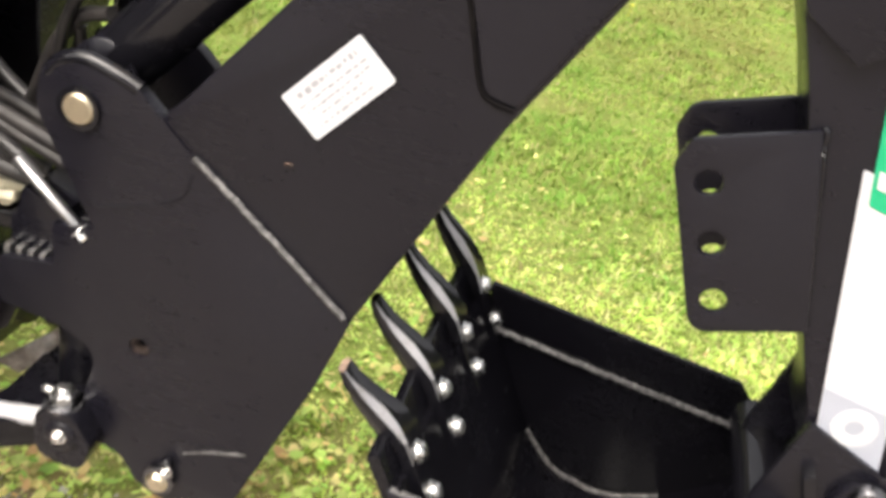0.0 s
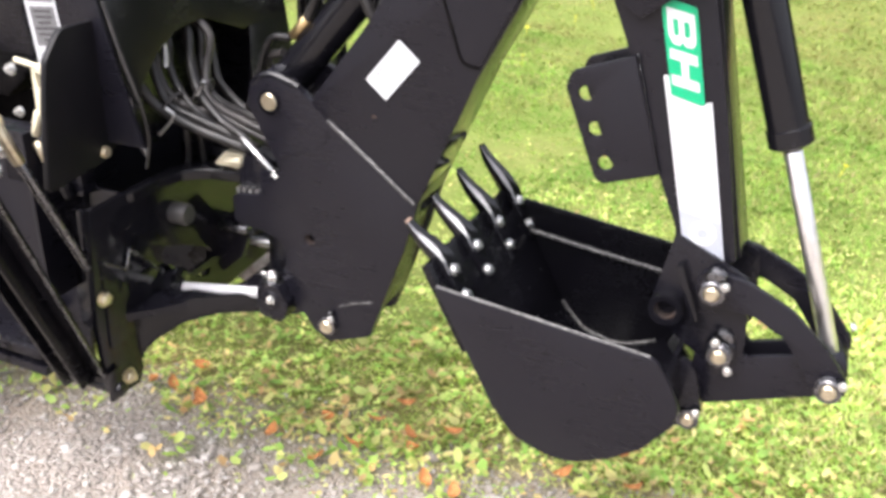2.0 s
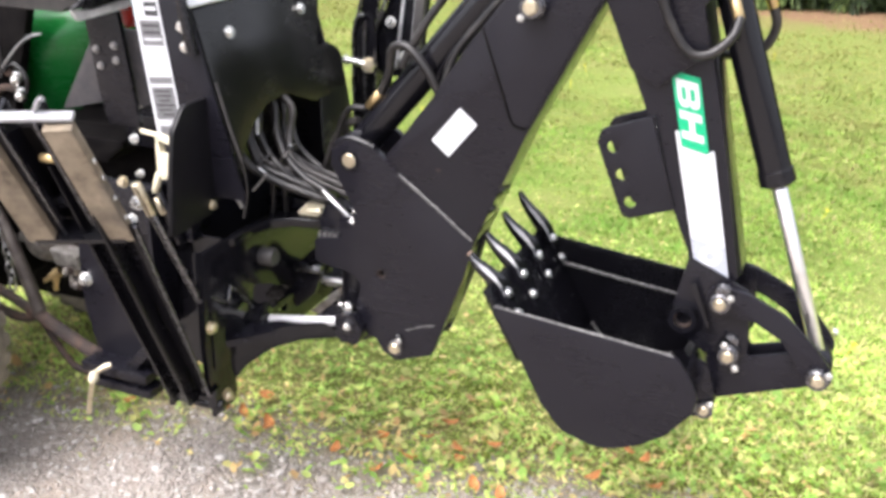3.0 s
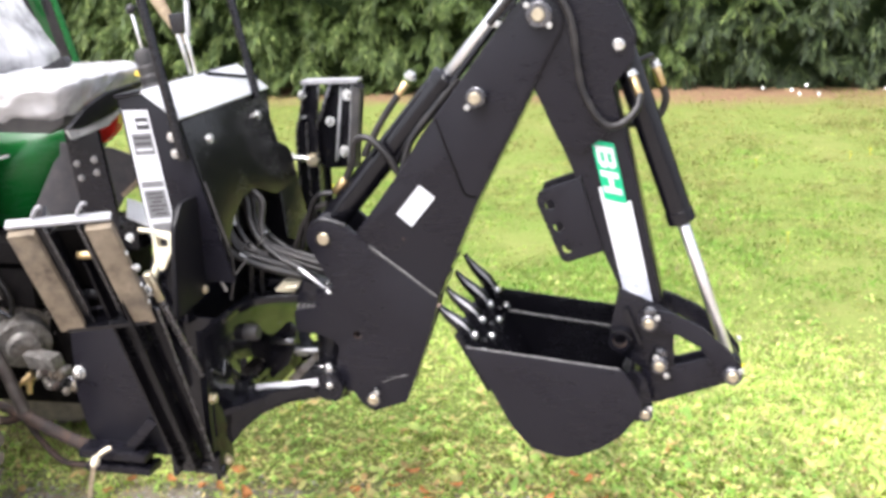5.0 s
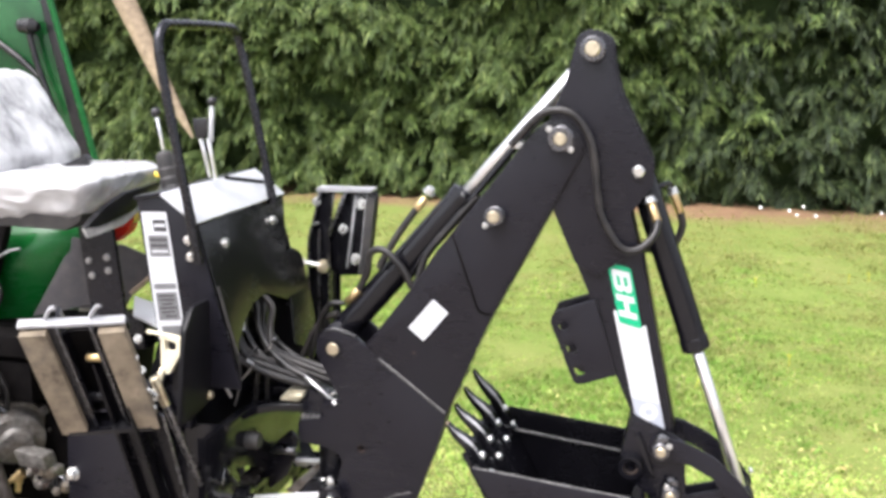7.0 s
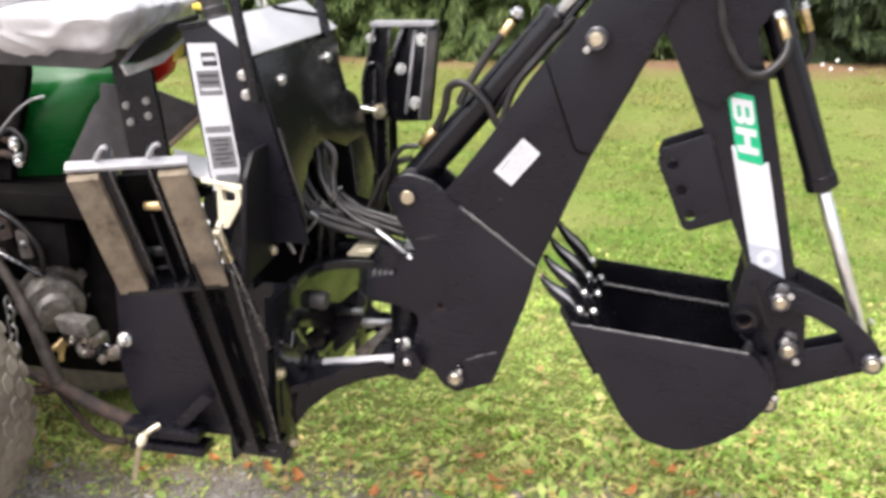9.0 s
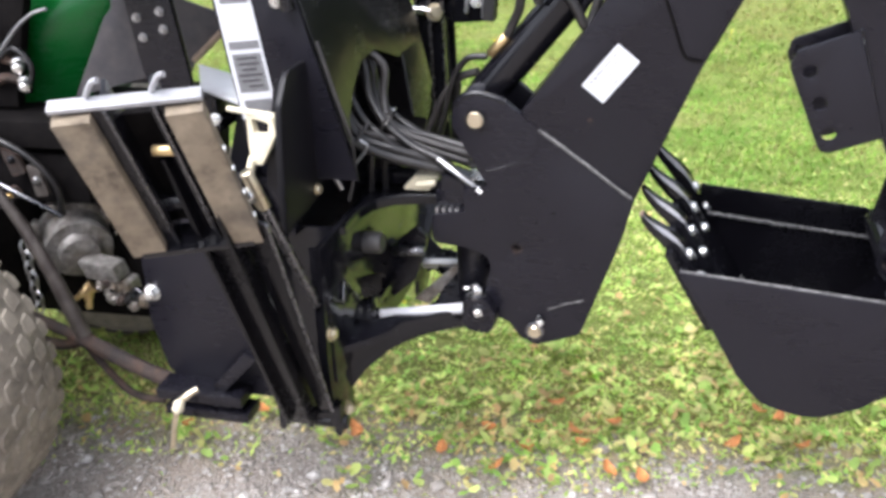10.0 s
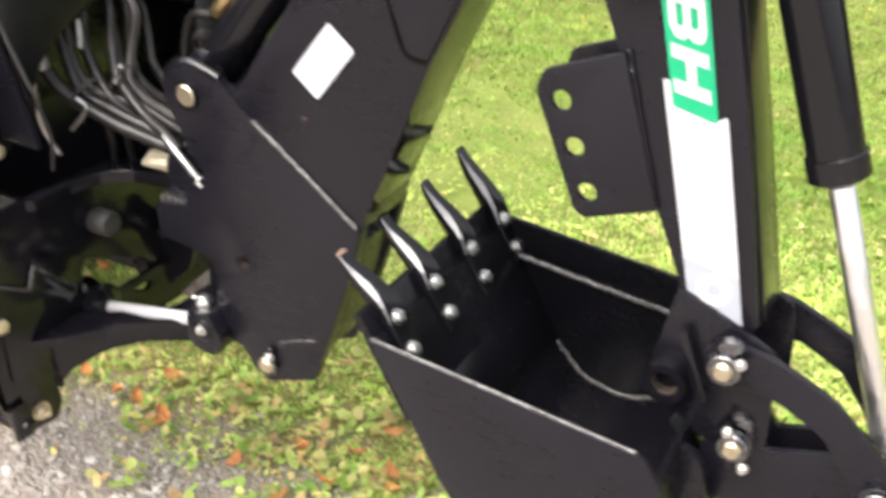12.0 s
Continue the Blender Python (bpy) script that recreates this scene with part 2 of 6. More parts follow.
CLOVER = leaf_mat("clover_leaf", [(0.0, (0.26, 0.46, 0.09)), (0.4, (0.43, 0.57, 0.15)), (0.64, (0.58, 0.62, 0.21)), (0.82, (0.70, 0.60, 0.27)), (0.92, (0.62, 0.44, 0.20)), (1.0, (0.54, 0.34, 0.16))], 0.55, 0.4)
NEEDLE = leaf_mat("conifer_spray", [(0.0, (0.042, 0.070, 0.018)), (0.45, (0.070, 0.109, 0.028)), (0.8, (0.111, 0.157, 0.041)), (1.0, (0.187, 0.233, 0.073))], 0.6, 0.25)
# Darker copy of NEEDLE; the darkness of the hedge's right is put into colour.
NEEDLE_DARK = leaf_mat("darker_spray", [(0.0, (0.017, 0.030, 0.012)), (0.45, (0.030, 0.048, 0.017)), (0.8, (0.052, 0.076, 0.025)), (1.0, (0.100, 0.132, 0.044))], 0.6, 0.25)
FALLEN = leaf_mat("fallen_leaf", [(0.0, (0.50, 0.17, 0.06)), (0.4, (0.60, 0.26, 0.09)), (0.75, (0.68, 0.43, 0.17)), (1.0, (0.74, 0.60, 0.30))], 0.7, 0.15)
PETAL = plain("yellow_petal", (0.80, 0.68, 0.03), 0.6, 0.1)
WHITE_PETAL = plain("white_petal", (0.82, 0.82, 0.80), 0.6, 0.05)
# Dark sheet behind the sprays holds the hedge's inner shade in its colour.
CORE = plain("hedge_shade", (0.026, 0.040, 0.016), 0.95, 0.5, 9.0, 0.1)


def stone_material():
    m = Mat("gravel_stone", (0.3, 0.29, 0.28), 0.85, 0.0, 0.3)
    m.color(m.mix(m.math("MULTIPLY", m.noise(150, 4), 0.5), m.ramp(m.island(), [(0.0, (0.20, 0.175, 0.155)), (0.4, (0.32, 0.29, 0.262)), (0.85, (0.41, 0.385, 0.36)), (1.0, (0.55, 0.53, 0.51))]), (0.42, 0.375, 0.33)))
    m.bump(m.noise(300, 4), 0.4, 0.001)
    return m.m


STONE = stone_material()


def ground_material():
    """Gravel in front, lawn beyond an uneven edge, bare needles under the hedge."""
    m = Mat("ground_cover", (0.2, 0.2, 0.1), 0.95, 0.0, 0.15)
    sep = m.n.new("ShaderNodeSeparateXYZ")
    m.l.new(m.coord.outputs["Object"], sep.inputs[0])
    y = sep.outputs["Y"]
    y_edge = m.math("SUBTRACT", y, m.math("MULTIPLY", sep.outputs["X"], 0.07))
    warped = m.math("ADD", y_edge, m.math("MULTIPLY", m.math("SUBTRACT", m.noise(3.5, 6, 0.7), 0.5), 0.55))
    edge = m.ramp(m.math("SUBTRACT", warped, 0.56), [(0.42, 0.0), (0.64, 1.0)])
    grit = m.ramp(m.voronoi(140.0), [(0.1, (0.44, 0.41, 0.38)), (0.6, (0.32, 0.285, 0.255)), (0.9, (0.20, 0.17, 0.15))])
    grit = m.mix(m.ramp(m.noise(4.0, 6), [(0.42, 0.0), (0.72, 0.75)]), grit, (0.40, 0.33, 0.265))
    grass = m.ramp(m.noise(26, 8, 0.7), [(0.25, (0.115, 0.160, 0.034)), (0.5, (0.160, 0.205, 0.048)), (0.75, (0.210, 0.240, 0.070))])
    grass = m.mix(m.ramp(m.noise(1.3, 5), [(0.45, 0.0), (0.66, 0.40)]), grass, (0.24, 0.20, 0.085))
    bare = m.ramp(m.noise(20, 8, 0.7), [(0.3, (0.150, 0.090, 0.052)), (0.7, (0.27, 0.168, 0.098))])
    far = m.ramp(m.math("ADD", m.math("SUBTRACT", y, 8.20), m.math("MULTIPLY", m.math("SUBTRACT", m.noise(2.2, 5), 0.5), 1.8)), [(0.0, 0.0), (0.95, 1.0)])
    verge = m.math("MULTIPLY", m.ramp(m.math("SUBTRACT", y_edge, 0.75), [(0.30, 1.0), (0.85, 0.0)]), m.ramp(m.noise(9.0, 6, 0.7), [(0.40, 0.0), (0.58, 0.9)]))
    grass = m.mix(verge, grass, (0.32, 0.215, 0.13))
    lawn = m.mix(far, grass, bare)
    m.color(m.mix(edge, grit, lawn))
    m.bump(m.mix(edge, m.voronoi(140.0), m.noise(60, 6)), 0.7, 0.012)
    return m.m


GROUND = ground_material()


# ---- builders ----
def finish(bm, sharp=0.6):
    bmesh.ops.remove_doubles(bm, verts=bm.verts, dist=1e-6)
    bmesh.ops.recalc_face_normals(bm, faces=bm.faces)
    for f in bm.faces:
        f.smooth = True
    for e in bm.edges:
        if len(e.link_faces) == 2 and e.calc_face_angle(0) > sharp:
            e.smooth = False
    return bm


BASES = {}


def part(name, bm, material, parent=None, label=""):
    """One mesh object under a thing or a part; the mesh is in the place's own coordinates."""
    me = bpy.data.meshes.new(name)
    bm.to_mesh(me)
    bm.free()
    me.materials.append(material)
    ob = new(name, me)
    if parent:
        ob.parent = parent
        ob.matrix_parent_inverse = Matrix.Translation(-Vector(BASES.get(parent.name, (0, 0, 0))))
    return tagged(ob, label)


def thing(name, base, label, category, group="", kind=""):
    ob = new(name)
    ob.location = base
    ob.empty_display_size = 0.1
    BASES[ob.name] = base
    return tagged(ob, label, category, group, kind)


def rounded(pts, steps=5):
    """An outline with rounded corners from (u, v) or (u, v, radius)."""
    out, n = [], len(pts)
    for i, p in enumerate(pts):
        c = Vector(p[:2])
        r = p[2] if len(p) > 2 else 0
        if r <= 0:
            out.append(c)
            continue
        a, b = (Vector(pts[i - 1][:2]) - c), (Vector(pts[(i + 1) % n][:2]) - c)
        la, lb = a.length, b.length
        a, b = a / la, b / lb
        half = max(0.05, a.angle(b) / 2)
        d = min(r / math.tan(half), 0.49 * la, 0.49 * lb)
        rr = d * math.tan(half)
        mid = c + (a + b).normalized() * (rr / math.sin(half))
        s, e = c + a * d - mid, c + b * d - mid
        ang = math.atan2(s.x * e.y - s.y * e.x, s.dot(e))
        for k in range(steps + 1):
            t = ang * k / steps
            out.append(mid + Vector((s.x * math.cos(t) - s.y * math.sin(t), s.x * math.sin(t) + s.y * math.cos(t))))
    return out


def ring(u, v, r, n=16):
    return [Vector((u + r * math.cos(2 * math.pi * k / n), v + r * math.sin(2 * math.pi * k / n))) for k in range(n)]


UP_Y = Matrix(((1, 0, 0, 0), (0, 0, 1, 0), (0, 1, 0, 0), (0, 0, 0, 1)))  # u = x, v = z, w = y
UP_X = Matrix(((0, 0, 1, 0), (1, 0, 0, 0), (0, 1, 0, 0), (0, 0, 0, 1)))  # u = y, v = z, w = x
FLAT = Matrix.Identity(4)  # u = x, v = y, w = z


def slab(pts, w0, w1, holes=(), bev=0.0015, m=UP_Y, bm=None, steps=5):
    """A plate cut to an outline, with holes, bevelled all round."""
    own = bmesh.new()
    edges = []
    for loop in [rounded(pts, steps), *holes]:
        vs = [own.verts.new((p[0], p[1], w0)) for p in loop]
        edges += [own.edges.new((vs[i], vs[(i + 1) % len(vs)])) for i in range(len(vs))]
    if holes:
        bmesh.ops.triangle_fill(own, use_beauty=True, edges=edges)
    else:
        own.faces.new([e.verts[0] for e in edges])
    rim = [e for e in own.edges if len(e.link_faces) == 1]
    got = bmesh.ops.extrude_face_region(own, geom=list(own.faces))
    bmesh.ops.translate(own, verts=[g for g in got["geom"] if isinstance(g, bmesh.types.BMVert)], vec=(0, 0, w1 - w0))
    bmesh.ops.recalc_face_normals(own, faces=own.faces)
    if bev:
        hard = [e for e in own.edges if len(e.link_faces) == 2 and e.calc_face_angle(0) > 0.9]
        bmesh.ops.bevel(own, geom=hard, offset=bev, segments=2, affect="EDGES", profile=0.6, clamp_overlap=True)
    own.transform(m)
    finish(own)
    return merge(bm, own)


def merge(bm, own):
    if bm is None:
        return own
    me = bpy.data.meshes.new("tmp")
    own.to_mesh(me)
    own.free()
    bm.from_mesh(me)
    bpy.data.meshes.remove(me)
    return bm


def box(p0, p1, bev=0.002, bm=None):
    (x0, y0, z0), (x1, y1, z1) = p0, p1
    return slab([(x0, y0), (x1, y0), (x1, y1), (x0, y1)], z0, z1, bev=bev, m=FLAT, bm=bm)


def along(p0, p1):
    """A frame at p0 whose z axis points to p1."""
    d = Vector(p1) - Vector(p0)
    return Matrix.Translation(p0) @ d.to_track_quat("Z", "Y").to_matrix().to_4x4(), d.length


def turned(p0, p1, prof, n=24, bm=None, sharp=0.6):
    """A turned solid from p0 towards p1; prof is (distance, radius), closed at both ends."""
    m, _ = along(p0, p1)
    own = bmesh.new()
    rows = []
    for d, r in prof:
        rows.append([own.verts.new(m @ Vector((r * math.cos(2 * math.pi * k / n), r * math.sin(2 * math.pi * k / n), d))) for k in range(n)])
    for a, b in zip(rows, rows[1:]):
        for k in range(n):
            own.faces.new((a[k], a[(k + 1) % n], b[(k + 1) % n], b[k]))
    own.faces.new(rows[0])
    own.faces.new(rows[-1])
    finish(own, sharp)
    return merge(bm, own)


def rod(p0, p1, r, n=24, bev=0.0012, bm=None):
    _, ln = along(p0, p1)
    b = min(bev, r * 0.4, ln * 0.3)
    return turned(p0, p1, [(0, r - b), (b, r), (ln - b, r), (ln, r - b)], n, bm, 0.9)


def pipe(p0, p1, r0, r1, n=24, bm=None):
    """A hollow tube."""
    m, ln = along(p0, p1)
    own = bmesh.new()
    rows = [[own.verts.new(m @ Vector((r * math.cos(2 * math.pi * k / n), r * math.sin(2 * math.pi * k / n), d))) for k in range(n)] for d, r in ((0, r0), (0, r1), (ln, r1), (ln, r0))]
    for a, b in zip(rows, rows[1:] + rows[:1]):
        for k in range(n):
            own.faces.new((a[k], a[(k + 1) % n], b[(k + 1) % n], b[k]))
    finish(own)
    return merge(bm, own)


def curve_points(pts, steps=8):
    p = [Vector(q) for q in pts]
    p = [2 * p[0] - p[1], *p, 2 * p[-1] - p[-2]]
    out = []
    for i in range(1, len(p) - 2):
        for k in range(steps):
            t = k / steps
            a, b, c, d = p[i - 1], p[i], p[i + 1], p[i + 2]
            out.append(0.5 * ((2 * b) + (c - a) * t + (2 * a - 5 * b + 4 * c - d) * t * t + (3 * b - a - 3 * c + d) * t ** 3))
    out.append(p[-2])
    return out


def sweep(pts, r, n=12, steps=8, bm=None, smooth=True, wave=0.0):
    """A round bar or hose along a smooth line; r may be a list of radii for a taper."""
    line = curve_points(pts, steps) if smooth else [Vector(q) for q in pts]
    own = bmesh.new()
    rows, up = [], None
    for i, p in enumerate(line):
        d = (line[min(i + 1, len(line) - 1)] - line[max(i - 1, 0)]).normalized()
        if up is None:
            up = d.orthogonal().normalized()
        up = (up - d * up.dot(d)).normalized()
        side = d.cross(up)
        f = i / (len(line) - 1)
        rad = r if isinstance(r, (int, float)) else r[0] + (r[1] - r[0]) * f
        rad *= 1 + wave * (i % 2)
        rows.append([own.verts.new(p + rad * (up * math.cos(2 * math.pi * k / n) + side * math.sin(2 * math.pi * k / n))) for k in range(n)])
    for a, b in zip(rows, rows[1:]):
        for k in range(n):
            own.faces.new((a[k], a[(k + 1) % n], b[(k + 1) % n], b[k]))
    own.faces.new(rows[0])
    own.faces.new(rows[-1])
    finish(own, 0.9)
    return merge(bm, own)


def hexbolt(p, d, r=0.010, h=0.007, bm=None, washer=True, tail=0.0):
    """A hexagon head on a washer, its top towards d."""
    p, d = Vector(p), Vector(d).normalized()
    if washer:
        bm = turned(p, p + d, [(0, r * 1.25), (0.002, r * 1.25)], 20, bm)
    bm = turned(p + d * 0.002, p + d, [(0, r), (h * 0.75, r), (h, r * 0.82)], 6, bm, 0.3)
    if tail:
        bm = turned(p + d * h, p + d, [(0, r * 0.5), (tail, r * 0.5), (tail + 0.001, r * 0.42)], 12, bm)
    return bm


def weld(pts, r=0.004, seed=1):
    """A lumpy bead."""
    rng = random.Random(seed)
    line = curve_points(pts, 1)
    dense = []
    for a, b in zip(line, line[1:]):
        k = max(2, int((b - a).length / (r * 1.1)))
        for i in range(k):
            dense.append(a.lerp(b, i / k) + Vector((rng.uniform(-1, 1), rng.uniform(-1, 1), rng.uniform(-1, 1))) * r * 0.24)
    return sweep(dense, r, 8, bm=None, smooth=False, wave=0.28)


# ---- ground ----
def ground_sheet():
    def axis(fine0, fine1, step, far):
        a = list(np.arange(fine0, fine1 + step / 2, step))
        d, lo, hi = step, fine0, fine1
        while hi < far:
            d *= 1.6
            lo, hi = lo - d, hi + d
            a = [lo, *a, hi]
        return a
    xs, ys = axis(-4, 5, 0.12, 400), axis(-1.5, 10.5, 0.12, 400)
    bm = bmesh.new()
    grid = []
    for y in ys:
        row = []
        for x in xs:
            near = 1.0 if abs(x) < 12 and abs(y) < 14 else 0.0
            z = near * (0.012 * noise.noise((x * 2.1, y * 2.1, 0)) + 0.006 * noise.noise((x * 7, y * 7, 3))) - 0.01
            row.append(bm.verts.new((x, y, z)))
        grid.append(row)
    for a, b in zip(grid, grid[1:]):
        for k in range(len(xs) - 1):
            bm.faces.new((a[k], a[k + 1], b[k + 1], b[k]))
    for f in bm.faces:
        f.smooth = True
    ob = part("ground", bm, GROUND)
    return tagged(ob, "gravel drive meeting a rough sunlit lawn", "ground", kind="structure")


ground_sheet()

# ---- backhoe ----
CY = 0.90          # middle plane of the machine
NEAR, FAR = 0.815, 0.955   # outer faces of boom and swing bracket
backhoe = thing("backhoe", (-0.55, CY, 0.0), "black enamelled backhoe attachment folded up behind a green tractor", "backhoe")


def mirror_y(y):
    return 2 * CY - y


def pin_end(parent, x, z, y, r=0.0155, collar=0.027, out=0.03, mat=GOLD, nuts=((0.022, 0.6),)):
    """A pin's plated end with its welded collar and lock bolt, facing the drive."""
    o = out * 0.9
    c = part("pin_collar", turned((x, y + 0.002, z), (x, y - 1, z), [(0, collar), (o * 0.30, collar), (o * 0.36, collar * 0.88), (o * 0.50, collar * 0.88), (o * 0.56, collar), (o * 0.9, collar), (o, collar * 0.9)], 28), COLLAR, parent)
    part("pin", turned((x, y + 0.01, z), (x, y - 1, z), [(0, r), (out + 0.008, r), (out + 0.012, r - 0.003)], 28), mat, c, "yellow zinc-plated pin end")
    for d, a in nuts:
        bx, bz = x + d * math.cos(a), z + d * math.sin(a)
        part("lock_bolt", hexbolt((bx, y - out * 0.75, bz), (0, -1, 0), 0.0056, 0.006), ZINC, c, "bright zinc lock bolt")


# swing bracket: two side plates and the block between them
BRACKET = [(-0.362, 0.872, 0.035), (-0.352, 0.930, 0.035), (-0.268, 0.922, 0.03), (-0.203, 0.866), (-0.034, 0.744, 0.006), (-0.058, 0.655), (-0.127, 0.461, 0.012),
           (-0.212, 0.428, 0.015), (-0.245, 0.446, 0.02), (-0.262, 0.475, 0.02), (-0.298, 0.487, 0.01), (-0.309, 0.545, 0.02), (-0.292, 0.612, 0.03), (-0.345, 0.629, 0.03),
           (-0.408, 0.636, 0.012), (-0.409, 0.692, 0.012), (-0.345, 0.702), (-0.345, 0.751), (-0.300, 0.757)]
swing = part("swing_bracket", slab(BRACKET, NEAR, NEAR + 0.016, [ring(-0.247, 0.633, 0.0115)], 0.0022), BLACK_PLATE, backhoe)
part("far_cheek", slab([(q[0] - (0.009 if q[0] > -0.15 else 0.0), *q[1:]) for q in BRACKET], FAR - 0.016, FAR, (), 0.0022), BLACK_PLATE, swing)
part("kingpost_block", slab([(-0.27, 0.50, 0.01), (-0.12, 0.50, 0.01), (-0.06, 0.70), (-0.10, 0.76), (-0.27, 0.86, 0.02), (-0.285, 0.66, 0.02)], NEAR + 0.014, FAR - 0.014, (), 0.002), BLACK, swing)
part("hole_lining", pipe((-0.247, NEAR + 0.004, 0.633), (-0.247, NEAR + 0.016, 0.633), 0.008, 0.0114, 16), RUST, swing, "rusty bore of a bolt hole")
part("gusset", slab([(-0.408, 0.645, 0.006), (-0.33, 0.645), (-0.33, 0.70), (-0.408, 0.70, 0.006)], NEAR + 0.018, NEAR + 0.10, (), 0.002), BLACK, swing)
for k in range(4):
    part("block_rib", box((-0.404 + 0.013 * k, NEAR + 0.006, 0.690), (-0.397 + 0.013 * k, NEAR + 0.02, 0.704), 0.001), PIPE, swing)
part("stop_block", box((-0.405, NEAR + 0.02, 0.700), (-0.345, NEAR + 0.12, 0.735)), BLACK, swing)
part("weld_bead", weld([(-0.203, NEAR - 0.001, 0.868), (-0.12, NEAR - 0.001, 0.808), (-0.038, NEAR - 0.001, 0.746)], 0.0028, 3), WELD, swing, "light weld bead across the joint")
part("weld_bead", weld([(-0.188, NEAR - 0.0005, 0.510), (-0.155, NEAR - 0.0005, 0.525), (-0.117, NEAR - 0.0005, 0.537)], 0.0011, 4), WELD, swing)
part("lobe_rim", sweep([(-0.352, NEAR + 0.008, 0.905), (-0.337, NEAR + 0.008, 0.921), (-0.315, NEAR + 0.008, 0.9275), (-0.285, NEAR + 0.008, 0.921), (-0.262, NEAR + 0.008, 0.913)], 0.0085, 10), BLACK_GLOSS, swing)
part("pivot_collar", pipe((-0.317, NEAR, 0.882), (-0.317, NEAR - 0.004, 0.882), 0.0165, 0.021, 28), BLACK_GLOSS, swing)
part("pivot_pin", turned((-0.317, NEAR + 0.01, 0.882), (-0.317, 0, 0.882), [(0, 0.0160), (0.0125, 0.0160), (0.0155, 0.0135)], 28), GOLD, swing, "yellow zinc-plated pivot pin")
pin_end(swing, -0.213, 0.463, NEAR, 0.013, 0.0185, 0.012, nuts=((0.024, 1.1),))
part("grease_nipple", turned((-0.205, NEAR, 0.492), (-0.205, 0, 0.500), [(0, 0.007), (0.008, 0.007), (0.011, 0.004)], 12), BLACK_GLOSS, swing)
# inner seam of the pivot plate
part("plate_seam", sweep([(-0.300, NEAR - 0.0002, 0.785), (-0.25, NEAR - 0.0002, 0.802), (-0.213, NEAR - 0.0002, 0.822), (-0.203, NEAR - 0.0002, 0.850)], 0.0012, 6), BLACK, swing)

# boom
BOOM = [(-0.203, 0.866), (-0.238, 0.897, 0.01), (-0.216, 0.922, 0.01), (-0.128, 1.038), (-0.062, 1.138), (0.043, 1.274), (0.156, 1.423, 0.05), (0.212, 1.455, 0.05), (0.274, 1.393, 0.05),
        (0.203, 1.256), (0.130, 1.112), (0.062, 0.980), (-0.034, 0.744)]
boom = part("boom", slab(BOOM, NEAR + 0.001, FAR - 0.032, (), 0.003), BLACK_PLATE, backhoe)
part("far_plate", slab([(x - (0.012 if k > 8 else 0.0), z, *r) for k, (x, z, *r) in enumerate(BOOM)], FAR - 0.033, FAR - 0.001, (), 0.003), BLACK_PLATE, boom)
DOUBLER = [(-0.025, 1.176), (0.043, 1.267), (0.154, 1.411, 0.05), (0.212, 1.450, 0.05), (0.268, 1.393, 0.05), (0.200, 1.258), (0.127, 1.114), (0.068, 0.998, 0.012), (0.040, 1.003, 0.01)]
part("doubler_plate", slab(DOUBLER, NEAR - 0.003, NEAR + 0.004, (), 0.0018), BLACK_PLATE, boom)
part("doubler_seam", sweep([(-0.027, NEAR - 0.0008, 1.178), (-0.006, NEAR - 0.0008, 1.119), (0.017, NEAR - 0.0008, 1.055), (0.034, NEAR - 0.0008, 1.008), (0.048, NEAR - 0.0008, 0.997), (0.066, NEAR - 0.0008, 0.995)], 0.0026, 6), DULL_BLACK, boom)
part("underside_lip", slab([(-0.032, 0.750), (0.064, 0.979), (0.132, 1.111), (0.204, 1.254), (0.199, 1.254), (0.127, 1.113), (0.058, 0.982), (-0.038, 0.752)], NEAR + 0.002, FAR - 0.033, (), 0.001), UNDERSIDE, boom)
pin_end(boom, 0.212, 1.402, NEAR - 0.003, 0.0145, 0.028, 0.030, GOLD, ((0.032, -0.75), (0.032, 2.45)))
pin_end(boom, 0.071, 1.226, NEAR - 0.003, 0.0140, 0.022, 0.030, GOLD, ((0.027, -2.3),))


def boom_sticker():
    """The small white label with five rows of unreadable print."""
    c, u = Vector((-0.0815, 0.9710)), Vector((0.059, 0.072)).normalized()
    v = Vector((-u.y, u.x))
    m = Matrix(((u.x, v.x, 0, c.x), (0, 0, -1, NEAR - 0.0006), (u.y, v.y, 0, c.y), (0, 0, 0, 1)))
    st = part("sticker", slab([(-0.0468, -0.0240, 0.003), (0.0468, -0.0240, 0.003), (0.0468, 0.0240, 0.003), (-0.0468, 0.0240, 0.003)], 0, 0.0009, (), 0, m), STICKER, boom, "white printed paper label")
    rng = random.Random(5)
    for k, (half, y) in enumerate(((0.034, 0.0145), (0.039, 0.006), (0.036, -0.001), (0.025, -0.008), (0.034, -0.016))):
        x = -half
        while x < half:
            w = rng.uniform(0.0015, 0.0075)
            h = (0.0022 if k == 0 else 0.0009) * rng.uniform(0.7, 1.25)
            dy = y + rng.uniform(-0.0004, 0.0004)
            part("print_bar", slab([(x, dy - h), (min(x + w, half), dy - h), (min(x + w, half), dy + h), (x, dy + h)], 0.0009, 0.0012, (), 0, m), PRINT_PALE, st)
            x += w + rng.uniform(0.0014, 0.0036)


boom_sticker()
part("scratch", sweep([(-0.118, NEAR - 0.0004, 0.888), (-0.114, NEAR - 0.0004, 0.8895), (-0.111, NEAR - 0.0004, 0.8885)], 0.0018, 6), RUST, boom, "small rust chip in the paint")

# dipper
DY0, DY1 = 0.834, 0.938
